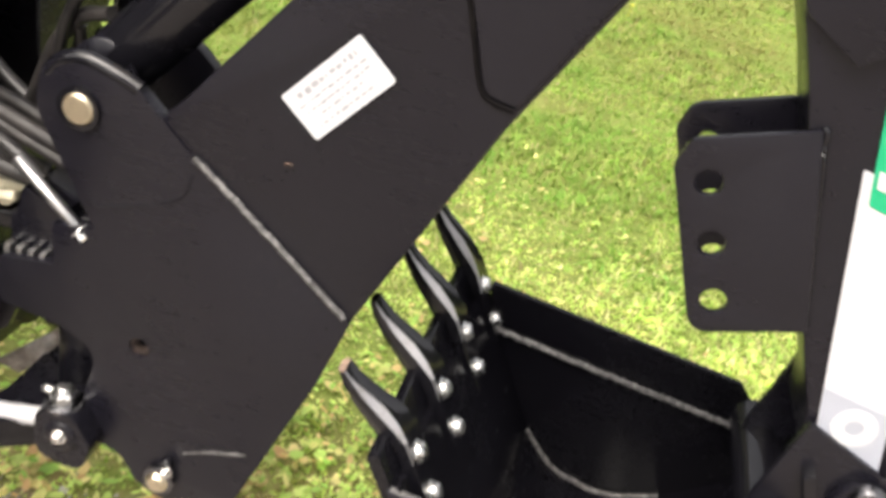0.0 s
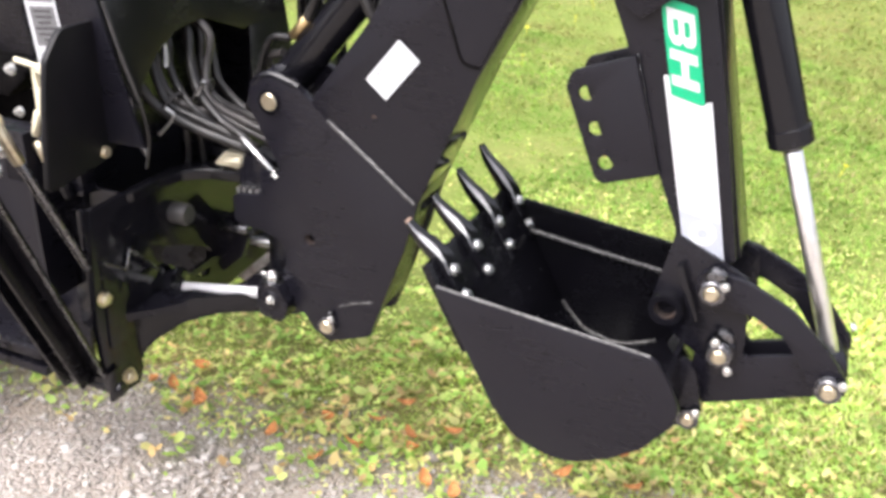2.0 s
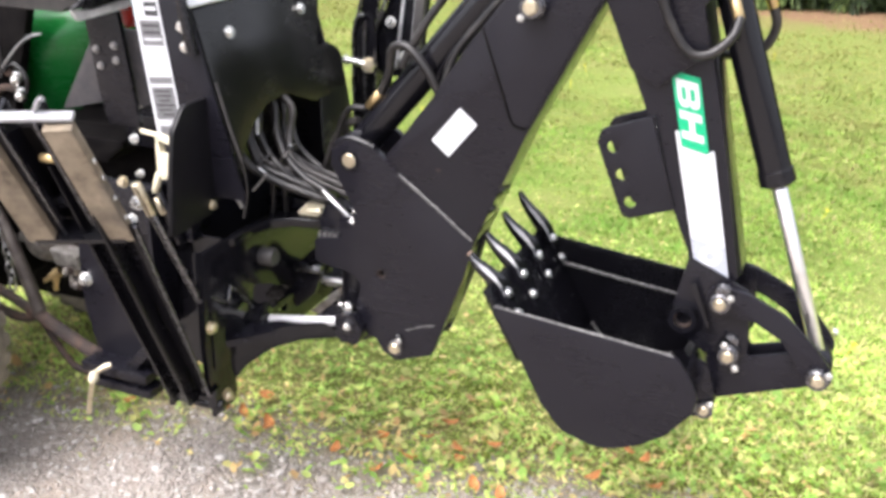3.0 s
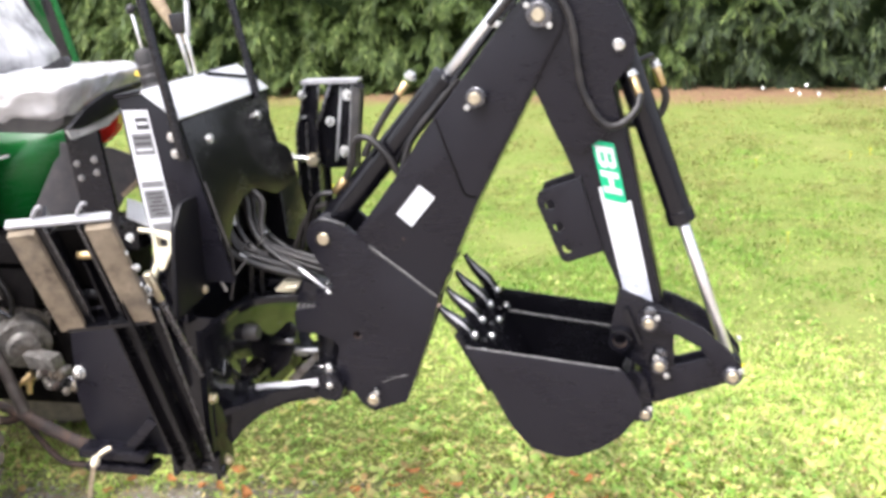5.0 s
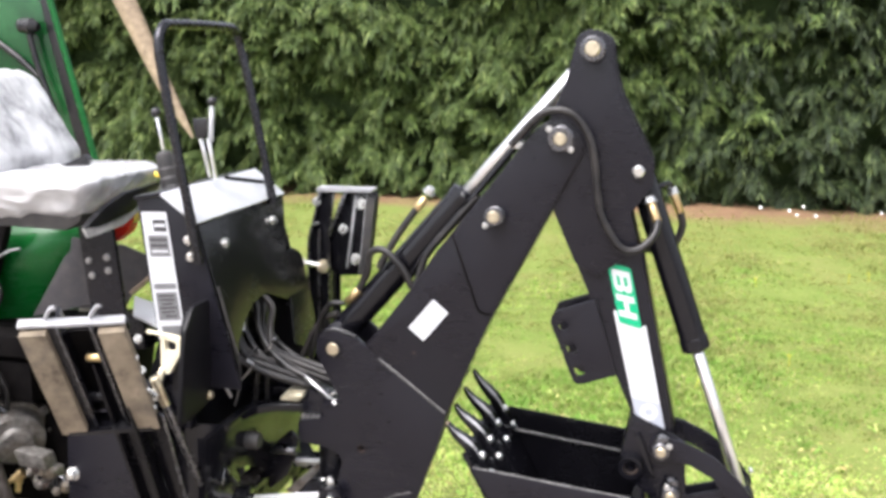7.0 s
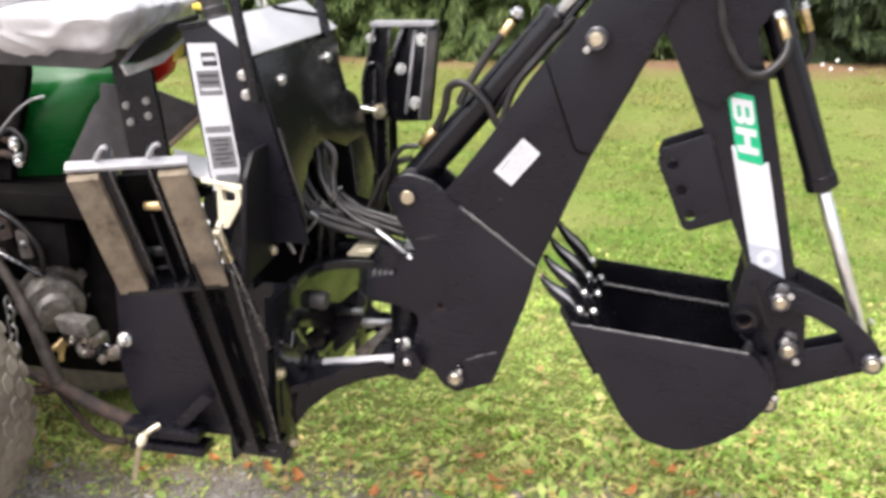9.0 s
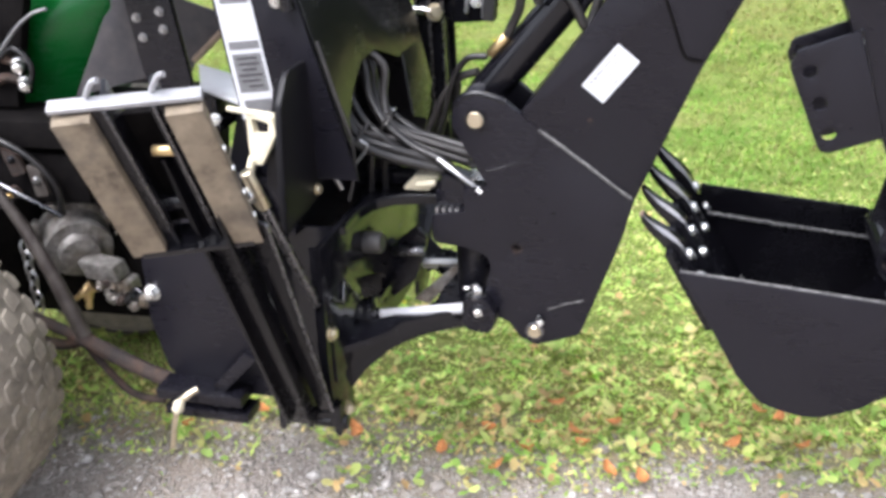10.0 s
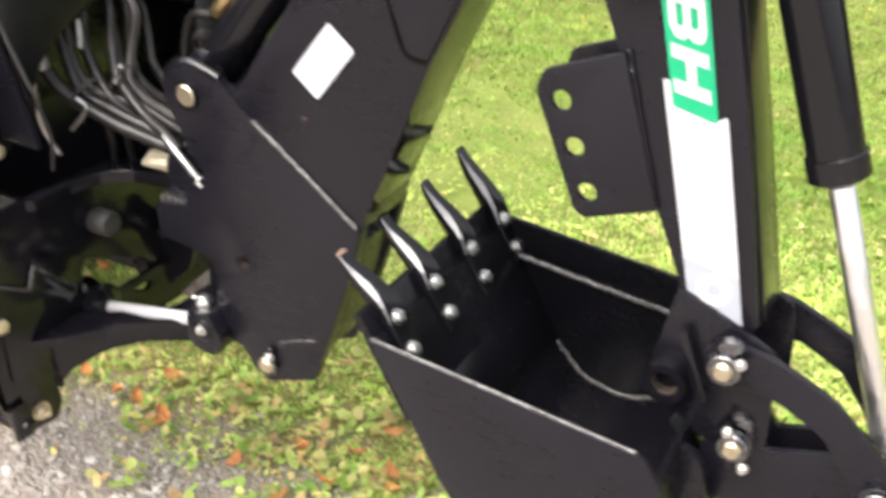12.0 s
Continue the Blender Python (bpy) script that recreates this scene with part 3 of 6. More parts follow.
CHEEK = [(0.228, 1.582, 0.03), (0.239, 1.632, 0.036), (0.307, 1.632, 0.036), (0.319, 1.552), (0.337, 1.497), (0.411, 1.354, 0.03), (0.413, 1.307, 0.03), (0.368, 1.244, 0.01),
         (0.387, 1.166), (0.301, 1.098), (0.251, 1.127), (0.190, 1.261), (0.163, 1.392), (0.216, 1.522, 0.02)]
dipper = part("dipper", slab([(0.190, 1.261), (0.279, 1.065), (0.352, 0.870), (0.388, 0.790), (0.392, 0.755), (0.475, 0.742), (0.484, 0.757), (0.440, 0.965), (0.390, 1.164), (0.368, 1.244), (0.303, 1.292)], DY0, DY1, (), 0.0025), BLACK_PLATE, backhoe)
part("head_cheek", slab(CHEEK, DY0 - 0.012, DY0 + 0.001, (), 0.002), BLACK_PLATE, dipper)
part("head_cheek", slab(CHEEK, DY1 - 0.001, DY1 + 0.012, (), 0.002), BLACK_PLATE, dipper)
part("head_spacer", slab([(0.253, 1.332), (0.303, 1.412), (0.363, 1.352), (0.343, 1.263), (0.273, 1.263)], DY0, DY1, (), 0.002), BLACK, dipper)
part("back_strip", slab([(0.390, 1.164), (0.484, 0.757), (0.490, 0.757), (0.396, 1.164)], DY0 + 0.012, DY1 - 0.012, (), 0.001), BLACK_GLOSS, dipper)
pin_end(dipper, 0.272, 1.592, DY0 - 0.012, 0.0165, 0.027, 0.028, GOLD, ())
part("cylinder_pin", turned((0.379, DY0, 1.335), (0.379, 0, 1.335), [(0, 0.0135), (0.020, 0.0135), (0.024, 0.010)], 24), ZINC, dipper, "bright plated pin head")

# thumb mount
MOUNT = [(0.200, 0.985, 0.016), (0.207, 1.010, 0.016), (0.298, 1.044), (0.354, 0.872), (0.262, 0.838, 0.018)]
HOLES = [(0.2315, 0.978), (0.2515, 0.9265), (0.2715, 0.875)]
for y0, y1 in ((DY0 - 0.008, DY0), (0.912, 0.920)):
    part("thumb_mount", slab(MOUNT, y0, y1, [ring(x, z, 0.0115, 18) for x, z in HOLES], 0.0016), BLACK_PLATE, dipper, "bracket plate with three holes")
part("mount_weld", weld([(0.300, DY0 - 0.001, 1.046), (0.326, DY0 - 0.001, 0.958), (0.352, DY0 - 0.001, 0.872)], 0.003, 8), BLACK_GLOSS, dipper)


# dipper decals: a green field with two letters, a pale strip with a ring
def dipper_decals():
    y = DY0
    green = part("decal", slab([(0.3205, 1.131, 0.010), (0.373, 1.119, 0.006), (0.4040, 0.983, 0.003), (0.3545, 0.9945, 0.003)], y - 0.0020, y - 0.0004, (), 0), DECAL_GREEN, dipper, "green decal with two white letters")
    white = part("decal", slab([(0.3395, 1.022, 0.002), (0.3485, 1.020), (0.3560, 1.013), (0.4010, 0.986), (0.4125, 0.992, 0.002), (0.4685, 0.746, 0.004), (0.4035, 0.766, 0.002)], y - 0.0014, y - 0.0003, (), 0), STICKER, dipper, "long white decal fading to silver")
    part("silver_field", slab([(0.3900, 0.822), (0.4530, 0.812), (0.4675, 0.748, 0.004), (0.4040, 0.767, 0.002)], y - 0.0022, y - 0.0014, (), 0), STICKER_GREY, white)
    part("ring_mark", pipe((0.4295, y - 0.0022, 0.7900), (0.4295, y - 0.0030, 0.7900), 0.0085, 0.0200, 28), STICKER, white)
    # letters run down the arm, their tops towards its back
    down = Vector((0.033, 0, -0.150)).normalized()
    tops = Vector((-down.z, 0, down.x))
    m = Matrix(((down.x * 1.07, tops.x * 0.92, 0, 0.3300), (0, 0, -1, y - 0.0022), (down.z * 1.07, tops.z * 0.92, 0, 1.1190), (0, 0, 0, 1)))
    def lean(pts, u0):
        return [(u0 + p[0] + 0.36 * p[1], *p[1:]) for p in pts]
    bm = slab(lean([(0, 0), (0.036, 0, 0.010), (0.047, 0.006, 0.008), (0.047, 0.017, 0.007), (0.041, 0.0205), (0.046, 0.024, 0.006), (0.046, 0.036, 0.008), (0.036, 0.041, 0.010), (0, 0.041)], 0.002), 0, 0.0005,
              [rounded(lean([(0.013, 0.0085), (0.034, 0.0085, 0.003), (0.034, 0.0160, 0.003), (0.013, 0.0160)], 0.002)), rounded(lean([(0.013, 0.0245), (0.033, 0.0245, 0.003), (0.033, 0.0325, 0.003), (0.013, 0.0325)], 0.002))], 0, m)
    part("letter", bm, STICKER, green, "white letter B")
    bm = slab(lean([(0, 0), (0.014, 0), (0.014, 0.0155), (0.035, 0.0155), (0.035, 0), (0.049, 0), (0.049, 0.041), (0.035, 0.041), (0.035, 0.0265), (0.014, 0.0265), (0.014, 0.041), (0, 0.041)], 0.0555), 0, 0.0005, (), 0, m)
    part("letter", bm, STICKER, green, "white letter H")


dipper_decals()

# bucket linkage
GUSSET = [(0.392, 0.785), (0.470, 0.752), (0.512, 0.732, 0.02), (0.522, 0.600, 0.03), (0.470, 0.575, 0.03), (0.430, 0.600, 0.02), (0.372, 0.640, 0.025), (0.374, 0.690, 0.03)]
for y0, y1 in ((0.825, 0.8335), (0.9385, 0.947)):
    g = part("end_gusset", slab(GUSSET, y0, y1, (), 0.002), BLACK, dipper)
part("gusset_rib", slab([(0.402, 0.738), (0.412, 0.744), (0.448, 0.656), (0.436, 0.650)], 0.806, 0.826, (), 0.002), BLACK_GLOSS, dipper)
part("boss", pipe((0.396, 0.806, 0.661), (0.396, 0.985, 0.661), 0.017, 0.027, 28), BLACK_GLOSS, dipper)
part("boss_bore", pipe((0.396, 0.812, 0.661), (0.396, 0.95, 0.661), 0.0150, 0.0172, 24), RUST, dipper, "rusty bare bore")
LINK = [(0.432, 0.722, 0.03), (0.452, 0.746, 0.03), (0.512, 0.733, 0.05), (0.580, 0.702, 0.08), (0.640, 0.648, 0.05), (0.678, 0.600, 0.03), (0.668, 0.566, 0.03), (0.630, 0.566, 0.03), (0.612, 0.606, 0.05),
        (0.576, 0.654, 0.03), (0.524, 0.681, 0.04), (0.480, 0.684, 0.03), (0.440, 0.690, 0.03)]
LOWER = [(0.470, 0.642, 0.02), (0.512, 0.622, 0.01), (0.524, 0.600, 0.006), (0.606, 0.627), (0.645, 0.622, 0.02), (0.676, 0.590, 0.03), (0.640, 0.563, 0.02), (0.478, 0.500, 0.01), (0.448, 0.516, 0.02), (0.448, 0.580, 0.03)]
for y0, y1 in ((0.812, 0.824), (0.948, 0.960)):
    link = part("curved_link", slab(LINK, y0, y1, (), 0.002, steps=7), BLACK_PLATE, backhoe)
    if y0 < CY:
        pin_end(link, 0.461, 0.711, y0, 0.0118, 0.0195, 0.020, GOLD, ((0.024, 0.75),))
        part("pin_washer", turned((0.463, y0 + 0.002, 0.733), (0.463, y0 - 1, 0.733), [(0, 0.0165), (0.006, 0.0165), (0.010, 0.014), (0.012, 0.009)], 24), COLLAR, link)
        pin_end(link, 0.650, 0.592, y0, 0.0122, 0.0200, 0.020, GOLD, ((0.024, 0.75),))
    else:
        part("lock_bolt", hexbolt((0.668, y1, 0.620), (1, 0.4, 0.3), 0.007, 0.006), ZINC, link)
for y0, y1 in ((0.826, 0.836), (0.876, 0.886)):
    cross = part("lower_link", slab(LOWER, y0, y1, (), 0.002), BLACK_PLATE, backhoe)
part("link_web", slab([(0.500, 0.560), (0.640, 0.590), (0.640, 0.582), (0.500, 0.552)], 0.835, 0.877, (), 0.001), BLACK_GLOSS, backhoe)
part("hinge_tube", rod((0.487, 0.815, 0.606), (0.487, 0.985, 0.606), 0.024), BLACK_GLOSS, backhoe)
pin_end(cross, 0.487, 0.605, 0.816, 0.0118, 0.0195, 0.020, GOLD, ((0.025, 1.9), (0.027, -0.9)))
part("pin_washer", turned((0.489, 0.827, 0.628), (0.489, 0, 0.628), [(0, 0.0160), (0.006, 0.0160), (0.010, 0.014), (0.012, 0.009)], 24), COLLAR, cross)
part("pin_tube", rod((0.650, 0.822, 0.592), (0.650, 0.962, 0.592), 0.019), BLACK, backhoe)

# bucket
SIDE = [(0.050, 0.669), (0.408, 0.636, 0.02), (0.434, 0.600, 0.02), (0.454, 0.560, 0.02), (0.448, 0.528, 0.02), (0.405, 0.470), (0.358, 0.435, 0.05), (0.288, 0.402, 0.10), (0.203, 0.424, 0.07), (0.158, 0.477, 0.06), (0.097, 0.590)]
BY0, BY1 = 0.698, 1.072
bucket = part("bucket", slab(SIDE, BY0, BY0 + 0.010, (), 0.0032), BLACK_PLATE, backhoe, "black digging bucket with four teeth")
FSIDE = [(0.072, 0.678), (0.390, 0.648, 0.02), (0.434, 0.600, 0.02), (0.454, 0.560, 0.02), (0.448, 0.528, 0.02), (0.405, 0.470), (0.358, 0.435, 0.05), (0.288, 0.402, 0.10), (0.203, 0.424, 0.07), (0.158, 0.477, 0.06), (0.097, 0.590)]
part("side_plate", slab(FSIDE, BY1 - 0.008, BY1, (), 0.0016), BLACK_INSIDE, bucket)
part("side_cutter", slab([(0.074, 0.686), (0.392, 0.653, 0.012), (0.400, 0.594), (0.092, 0.624)], BY1 - 0.015, BY1 - 0.007, (), 0.002), BLACK_INSIDE, bucket)
part("weld_bead", weld([(0.094, BY1 - 0.016, 0.626), (0.23, BY1 - 0.016, 0.6105), (0.399, BY1 - 0.016, 0.593)], 0.0036, 11), WELD, bucket, "light weld bead inside the bucket")

# Grey bead adds the rim's sky-lit, worn light line.
part("rim_light_line", sweep([(0.054, BY0 + 0.005, 0.6685), (0.20, BY0 + 0.005, 0.6555), (0.34, BY0 + 0.005, 0.6425), (0.400, BY0 + 0.005, 0.637)], 0.0026, 8), WELD, bucket)


def bucket_shell():
    """The rolled sheet from the cutting lip round the back to the hinge."""
    line = rounded([(0.056, 0.668), (0.102, 0.590), (0.163, 0.478, 0.06), (0.206, 0.430, 0.07), (0.288, 0.409, 0.10), (0.355, 0.441, 0.05), (0.402, 0.478), (0.444, 0.530), (0.430, 0.600)], 6)
    bm = bmesh.new()
    inner = []
    for i, p in enumerate(line):
        d = (line[min(i + 1, len(line) - 1)] - line[max(i - 1, 0)]).normalized()
        inner.append(p + Vector((-d.y, d.x)) * 0.008)
    rows = [[bm.verts.new((p.x, y, p.y)) for p in ln] for ln, y in ((line, BY0 + 0.004), (line, BY1 - 0.003), (inner, BY1 - 0.003), (inner, BY0 + 0.004))]
    n = len(line)
    for a, b in zip(rows, rows[1:] + rows[:1]):
        for k in range(n - 1):
            bm.faces.new((a[k], a[k + 1], b[k + 1], b[k]))
    bm.faces.new([r[0] for r in rows])
    bm.faces.new([r[-1] for r in rows])
    part("shell", finish(bm), BLACK_INSIDE, bucket)
    part("weld_bead", weld([(q.x, BY1 - 0.010, q.y) for q in inner[2:30:3]], 0.0032, 12), WELD, bucket)
    part("weld_bead", weld([(q.x, BY0 + 0.011, q.y) for q in inner[2:30:3]], 0.003, 13), WELD, bucket)


bucket_shell()
part("cutting_lip", slab([(0.0365, 0.702, 0.003), (0.113, 0.564), (0.1025, 0.558), (0.026, 0.696, 0.003)], BY0 + 0.004, BY1 - 0.002, (), 0.0015), BLACK_INSIDE, bucket)
part("wear_strip", slab([(0.110, 0.572), (0.150, 0.500), (0.160, 0.506), (0.118, 0.578)], BY0 + 0.010, BY1 - 0.016, (), 0.001), BLACK_INSIDE, bucket)


def tooth(y, splay, reach=1.0, droop=0.0, worn=False):
    """A forged tooth: shank bolted to the lip, wedge bending up to a chisel point, with a bevel in the grey of its sky
    sheen along one edge.
    """
    bm = bmesh.new()
    rows = []
    line = [((0.094, 0.616), 0.0165, 0.007, 0.007, 0.02), ((0.079, 0.641), 0.0175, 0.007, 0.008, 0.02), ((0.060, 0.676), 0.020, 0.008, 0.011, 0.05), ((0.048, 0.696), 0.0190, 0.010, 0.014, 0.25), ((0.036, 0.7085), 0.0165, 0.0115, 0.016, 0.55),
            ((0.020, 0.7235), 0.0135, 0.0115, 0.014, 0.75), ((0.002, 0.740), 0.0115, 0.0090, 0.011, 0.65), ((-0.013, 0.756), 0.0102, 0.0065, 0.0070, 0.3), ((-0.022, 0.770), 0.0098, 0.0040, 0.0040, 0.1), ((-0.0225, 0.773), 0.0094, 0.0036, 0.0034, 0.05)]
    line = [((x if x > 0.04 else 0.04 + (x - 0.04) * reach, (z if z < 0.704 else 0.704 + (z - 0.704) * reach) - droop * max(0.0, 0.048 - x) / 0.07), *rest) for (x, z), *rest in line]
    for i, ((x, z), w, t, db, bev) in enumerate(line):
        a, b = Vector(line[max(i - 1, 0)][0]), Vector(line[min(i + 1, len(line) - 1)][0])
        d = (b - a).normalized()
        nrm = Vector((d.y, -d.x))
        nrm = nrm if nrm.x > 0 else -nrm
        c = Vector((x, z))
        yy = y + splay * max(0, 0.06 - x) / 0.08
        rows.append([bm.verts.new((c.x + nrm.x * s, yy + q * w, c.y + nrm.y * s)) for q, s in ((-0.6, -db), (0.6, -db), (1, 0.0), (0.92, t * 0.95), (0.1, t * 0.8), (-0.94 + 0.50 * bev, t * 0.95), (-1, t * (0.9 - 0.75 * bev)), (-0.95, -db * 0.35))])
    k8 = len(rows[0])
    for a, b in zip(rows, rows[1:]):
        for k in range(k8):
            f = bm.faces.new((a[k], a[(k + 1) % k8], b[(k + 1) % k8], b[k]))
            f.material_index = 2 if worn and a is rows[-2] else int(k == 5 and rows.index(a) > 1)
    bm.faces.new(rows[0])
    bm.faces.new(rows[-1]).material_index = 2 if worn else 0
    ob = part("tooth", finish(bm, 0.35), BLACK_GLOSS, bucket)
    ob.data.materials.append(SKY_BEVEL)
    ob.data.materials.append(WORN_TIP)
    n = Vector((0.875, 0, 0.484))
    for x, z in ((0.0640, 0.6800), (0.0870, 0.6385)):
        part("tooth_bolt", turned((x, y, z), Vector((x, y, z)) + n, [(0, 0.0112), (0.002, 0.0112), (0.003, 0.0098), (0.007, 0.0090), (0.0095, 0.0055)], 14), ZINC, ob, "bright zinc bolt")


for ty, ts, tr, td, tw in ((0.747, -0.004, 0.90, 0.012, True), (0.845, 0.004, 0.98, 0.013, False), (0.952, 0.012, 1.0, 0.012, False), (1.057, 0.014, 0.99, 0.0, False)):
    tooth(ty, ts, tr, td, tw)
for y0, y1 in ((0.790, 0.804), (0.996, 1.010)):
    part("hinge_ear", slab([(0.395, 0.478), (0.440, 0.466, 0.02), (0.472, 0.478, 0.02), (0.476, 0.512, 0.02), (0.458, 0.580, 0.03), (0.425, 0.600, 0.02)], y0, y1, (), 0.002), BLACK, bucket)
pin_end(bucket, 0.459, 0.488, 0.790, 0.0105, 0.0175, 0.010, GOLD, ((0.021, 1.0),))
part("hinge_bar", rod((0.459, 0.80, 0.488), (0.459, 1.0, 0.488), 0.016), BLACK, bucket)
for y0, y1 in ((0.850, 0.862), (0.938, 0.950)):
    part("hook_lug", slab([(0.415, 0.560), (0.445, 0.600, 0.01), (0.436, 0.625, 0.008), (0.420, 0.622, 0.008), (0.402, 0.575)], y0, y1, (), 0.002), PIPE, bucket)

# dipper cylinder above the boom
def cylinder(name, p0, p1, split, rt, rr, parent, label, gland=0.022):
    p0, p1 = Vector(p0), Vector(p1)
    d = (p1 - p0).normalized()
    ln = (p1 - p0).length
    s = ln * split
    tube = part(name, turned(p0, p1, [(0, rt * 0.7), (0.006, rt), (s - gland, rt), (s - gland + 0.002, rt * 1.09), (s - 0.003, rt * 1.09), (s, rt * 0.95)], 32), BLACK_GLOSS, parent, label)
    part("piston_rod", rod(p0 + d * (s - 0.01), p1, rr, 28), ROD if rr < 0.012 else CHROME, tube, "polished chrome piston rod")
    part("rod_wiper", turned(p0 + d * (s - 0.001), p1, [(0, rr * 1.35), (0.006, rr * 1.3), (0.008, rr * 1.1)], 24), BLACK, tube)
    part("end_eye", rod(p0 - Vector((0, rt * 0.95, 0)), p0 + Vector((0, rt * 0.95, 0)), rt * 0.95), BLACK, tube)
    part("rod_eye", rod(p1 - Vector((0, rt * 0.8, 0)), p1 + Vector((0, rt * 0.8, 0)), rr * 1.75), BLACK, tube)
    return tube


MID = 0.886  # middle of dipper and boom
dc = cylinder("dipper_cylinder", (-0.317, MID, 0.905), (0.272, MID, 1.592), 0.52, 0.034, 0.0165, backhoe, "black hydraulic cylinder lying along the boom")
bc = cylinder("bucket_cylinder", (0.379, MID, 1.335), (0.650, MID, 0.592), 0.545, 0.030, 0.0138, backhoe, "black hydraulic cylinder behind the dipper", 0.03)
part("pressure_pipe", sweep([(-0.145, 0.868, 1.050), (-0.10, 0.862, 1.125), (0.02, 0.862, 1.270), (0.10, 0.868, 1.372), (0.118, 0.872, 1.392)], 0.0075, 10), BLACK_GLOSS, dc)
part("pipe_clamp", box((0.095, 0.858, 1.372), (0.125, 0.905, 1.386)), ZINC, dc)
fit1 = part("port_fitting", rod((-0.105, 0.870, 1.250), (-0.125, 0.862, 1.222), 0.0095), BRASS, dc, "brass hose fitting")
part("port_nut", hexbolt((-0.098, 0.872, 1.262), (0.5, -0.2, 0.8), 0.012, 0.012), ZINC, fit1)
part("hose", sweep([(-0.122, 0.862, 1.226), (-0.165, 0.855, 1.165), (-0.205, 0.850, 1.095), (-0.210, 0.850, 1.080)], 0.0085), HOSE, dc)
part("port_fitting", rod((-0.300, 0.872, 0.985), (-0.268, 0.868, 1.02), 0.0095), BRASS, dc, "brass hose fitting")
part("hose", sweep([(-0.268, 0.868, 1.02), (-0.245, 0.862, 1.065), (-0.232, 0.85, 1.115), (-0.195, 0.84, 1.125), (-0.150, 0.835, 1.085), (-0.128, 0.838, 1.045), (-0.118, 0.845, 1.055), (-0.095, 0.852, 1.12), (-0.04, 0.858, 1.19), (0.02, 0.862, 1.26)], 0.0085), HOSE, dc)
part("hose", sweep([(-0.305, 0.872, 0.982), (-0.345, 0.875, 0.975), (-0.375, 0.885, 0.93), (-0.395, 0.90, 0.87), (-0.42, 0.92, 0.81), (-0.47, 0.93, 0.79)], 0.0062), HOSE, dc)
# looping hose at the elbow
part("hose", sweep([(0.103, 0.806, 1.384), (0.153, 0.799, 1.440), (0.190, 0.797, 1.462), (0.240, 0.797, 1.453), (0.279, 0.797, 1.393), (0.295, 0.797, 1.294), (0.309, 0.797, 1.234), (0.347, 0.80, 1.174), (0.384, 0.806, 1.166), (0.418, 0.822, 1.195), (0.426, 0.845, 1.226)], 0.0088, 12), HOSE, bc)
f3 = part("hose_end", rod((0.426, 0.845, 1.219), (0.407, 0.858, 1.265), 0.010), BRASS, bc, "brass hose end")
part("port_nut", hexbolt((0.407, 0.858, 1.263), (-0.3, 0.2, 0.9), 0.0125, 0.014), ZINC, f3)
f4 = part("hose_end", rod((0.472, 0.935, 1.234), (0.455, 0.925, 1.278), 0.010), BRASS, bc, "brass hose end")
part("port_nut", hexbolt((0.455, 0.925, 1.276), (-0.3, 0, 0.9), 0.0125, 0.014), ZINC, f4)
part("hose", sweep([(0.472, 0.935, 1.236), (0.480, 0.94, 1.200), (0.463, 0.94, 1.161), (0.421, 0.93, 1.147), (0.371, 0.88, 1.157)], 0.0088), HOSE, bc)
part("port_pipe", sweep([(0.401, 0.885, 1.268), (0.405, 0.87, 1.284), (0.441, 0.905, 1.302), (0.453, 0.922, 1.290)], 0.006, 8), BLACK_GLOSS, bc)

# main frame
FOOT_Y = [(0.585, 0.352, 0.008), (0.616, 0.330, 0.006), (0.664, 0.326, 0.008), (0.678, 0.350, 0.006), (0.676, 0.396, 0.006)]
PLATE = FOOT_Y + [(2 * CY - y, z, r) for y, z, r in FOOT_Y[::-1]] + [(1.222, 0.50), (1.200, 0.712), (0.600, 0.712), (0.578, 0.50)]
frame_part = part("main_frame", slab(PLATE, -0.558, -0.546, [rounded([(0.757, 0.508, 0.01), (0.825, 0.478, 0.01), (0.900, 0.445, 0.01), (0.915, 0.506, 0.015), (0.835, 0.546, 0.01), (0.770, 0.573, 0.012)])], 0.002, UP_X), BLACK_GLOSS, backhoe)
for y0, side in ((0.676, 1), (1.124, -1)):
    run = Vector((0.205, side * 0.140, 0)).normalized()
    wm = Matrix(((run.x, 0, -run.y, -0.546), (run.y, 0, run.x, y0), (0, 1, 0, 0), (0, 0, 0, 1)))
    part("lower_web", slab([(0.0, 0.378), (0.030, 0.412, 0.04), (0.085, 0.446, 0.06), (0.15, 0.461, 0.08), (0.25, 0.458), (0.25, 0.498), (0.11, 0.498), (0.0, 0.466)], 0.0, 0.010, (), 0.002, wm), BLACK_GLOSS, frame_part)
for y0, y1 in ((0.690, 0.698), (1.190, 1.200)):
    part("frame_wing", slab([(-0.70, 0.40), (-0.558, 0.36), (-0.558, 0.71), (-0.70, 0.71)], y0, y1, (), 0.002), BLACK_GLOSS, frame_part)
part("lower_arm", slab([(0.64, -0.545), (0.68, -0.505, 0.02), (0.79, -0.42, 0.08), (0.82, -0.30, 0.03), (0.98, -0.30, 0.03), (1.01, -0.42, 0.08), (1.14, -0.515, 0.02), (1.16, -0.545)], 0.474, 0.490, [rounded([(0.735, -0.535, 0.02), (0.835, -0.42, 0.03), (0.965, -0.42, 0.03), (1.065, -0.535, 0.02)])], 0.002, Matrix(((0, 1, 0, 0), (1, 0, 0, 0), (0, 0, 1, 0), (0, 0, 0, 1)))), BLACK, frame_part)
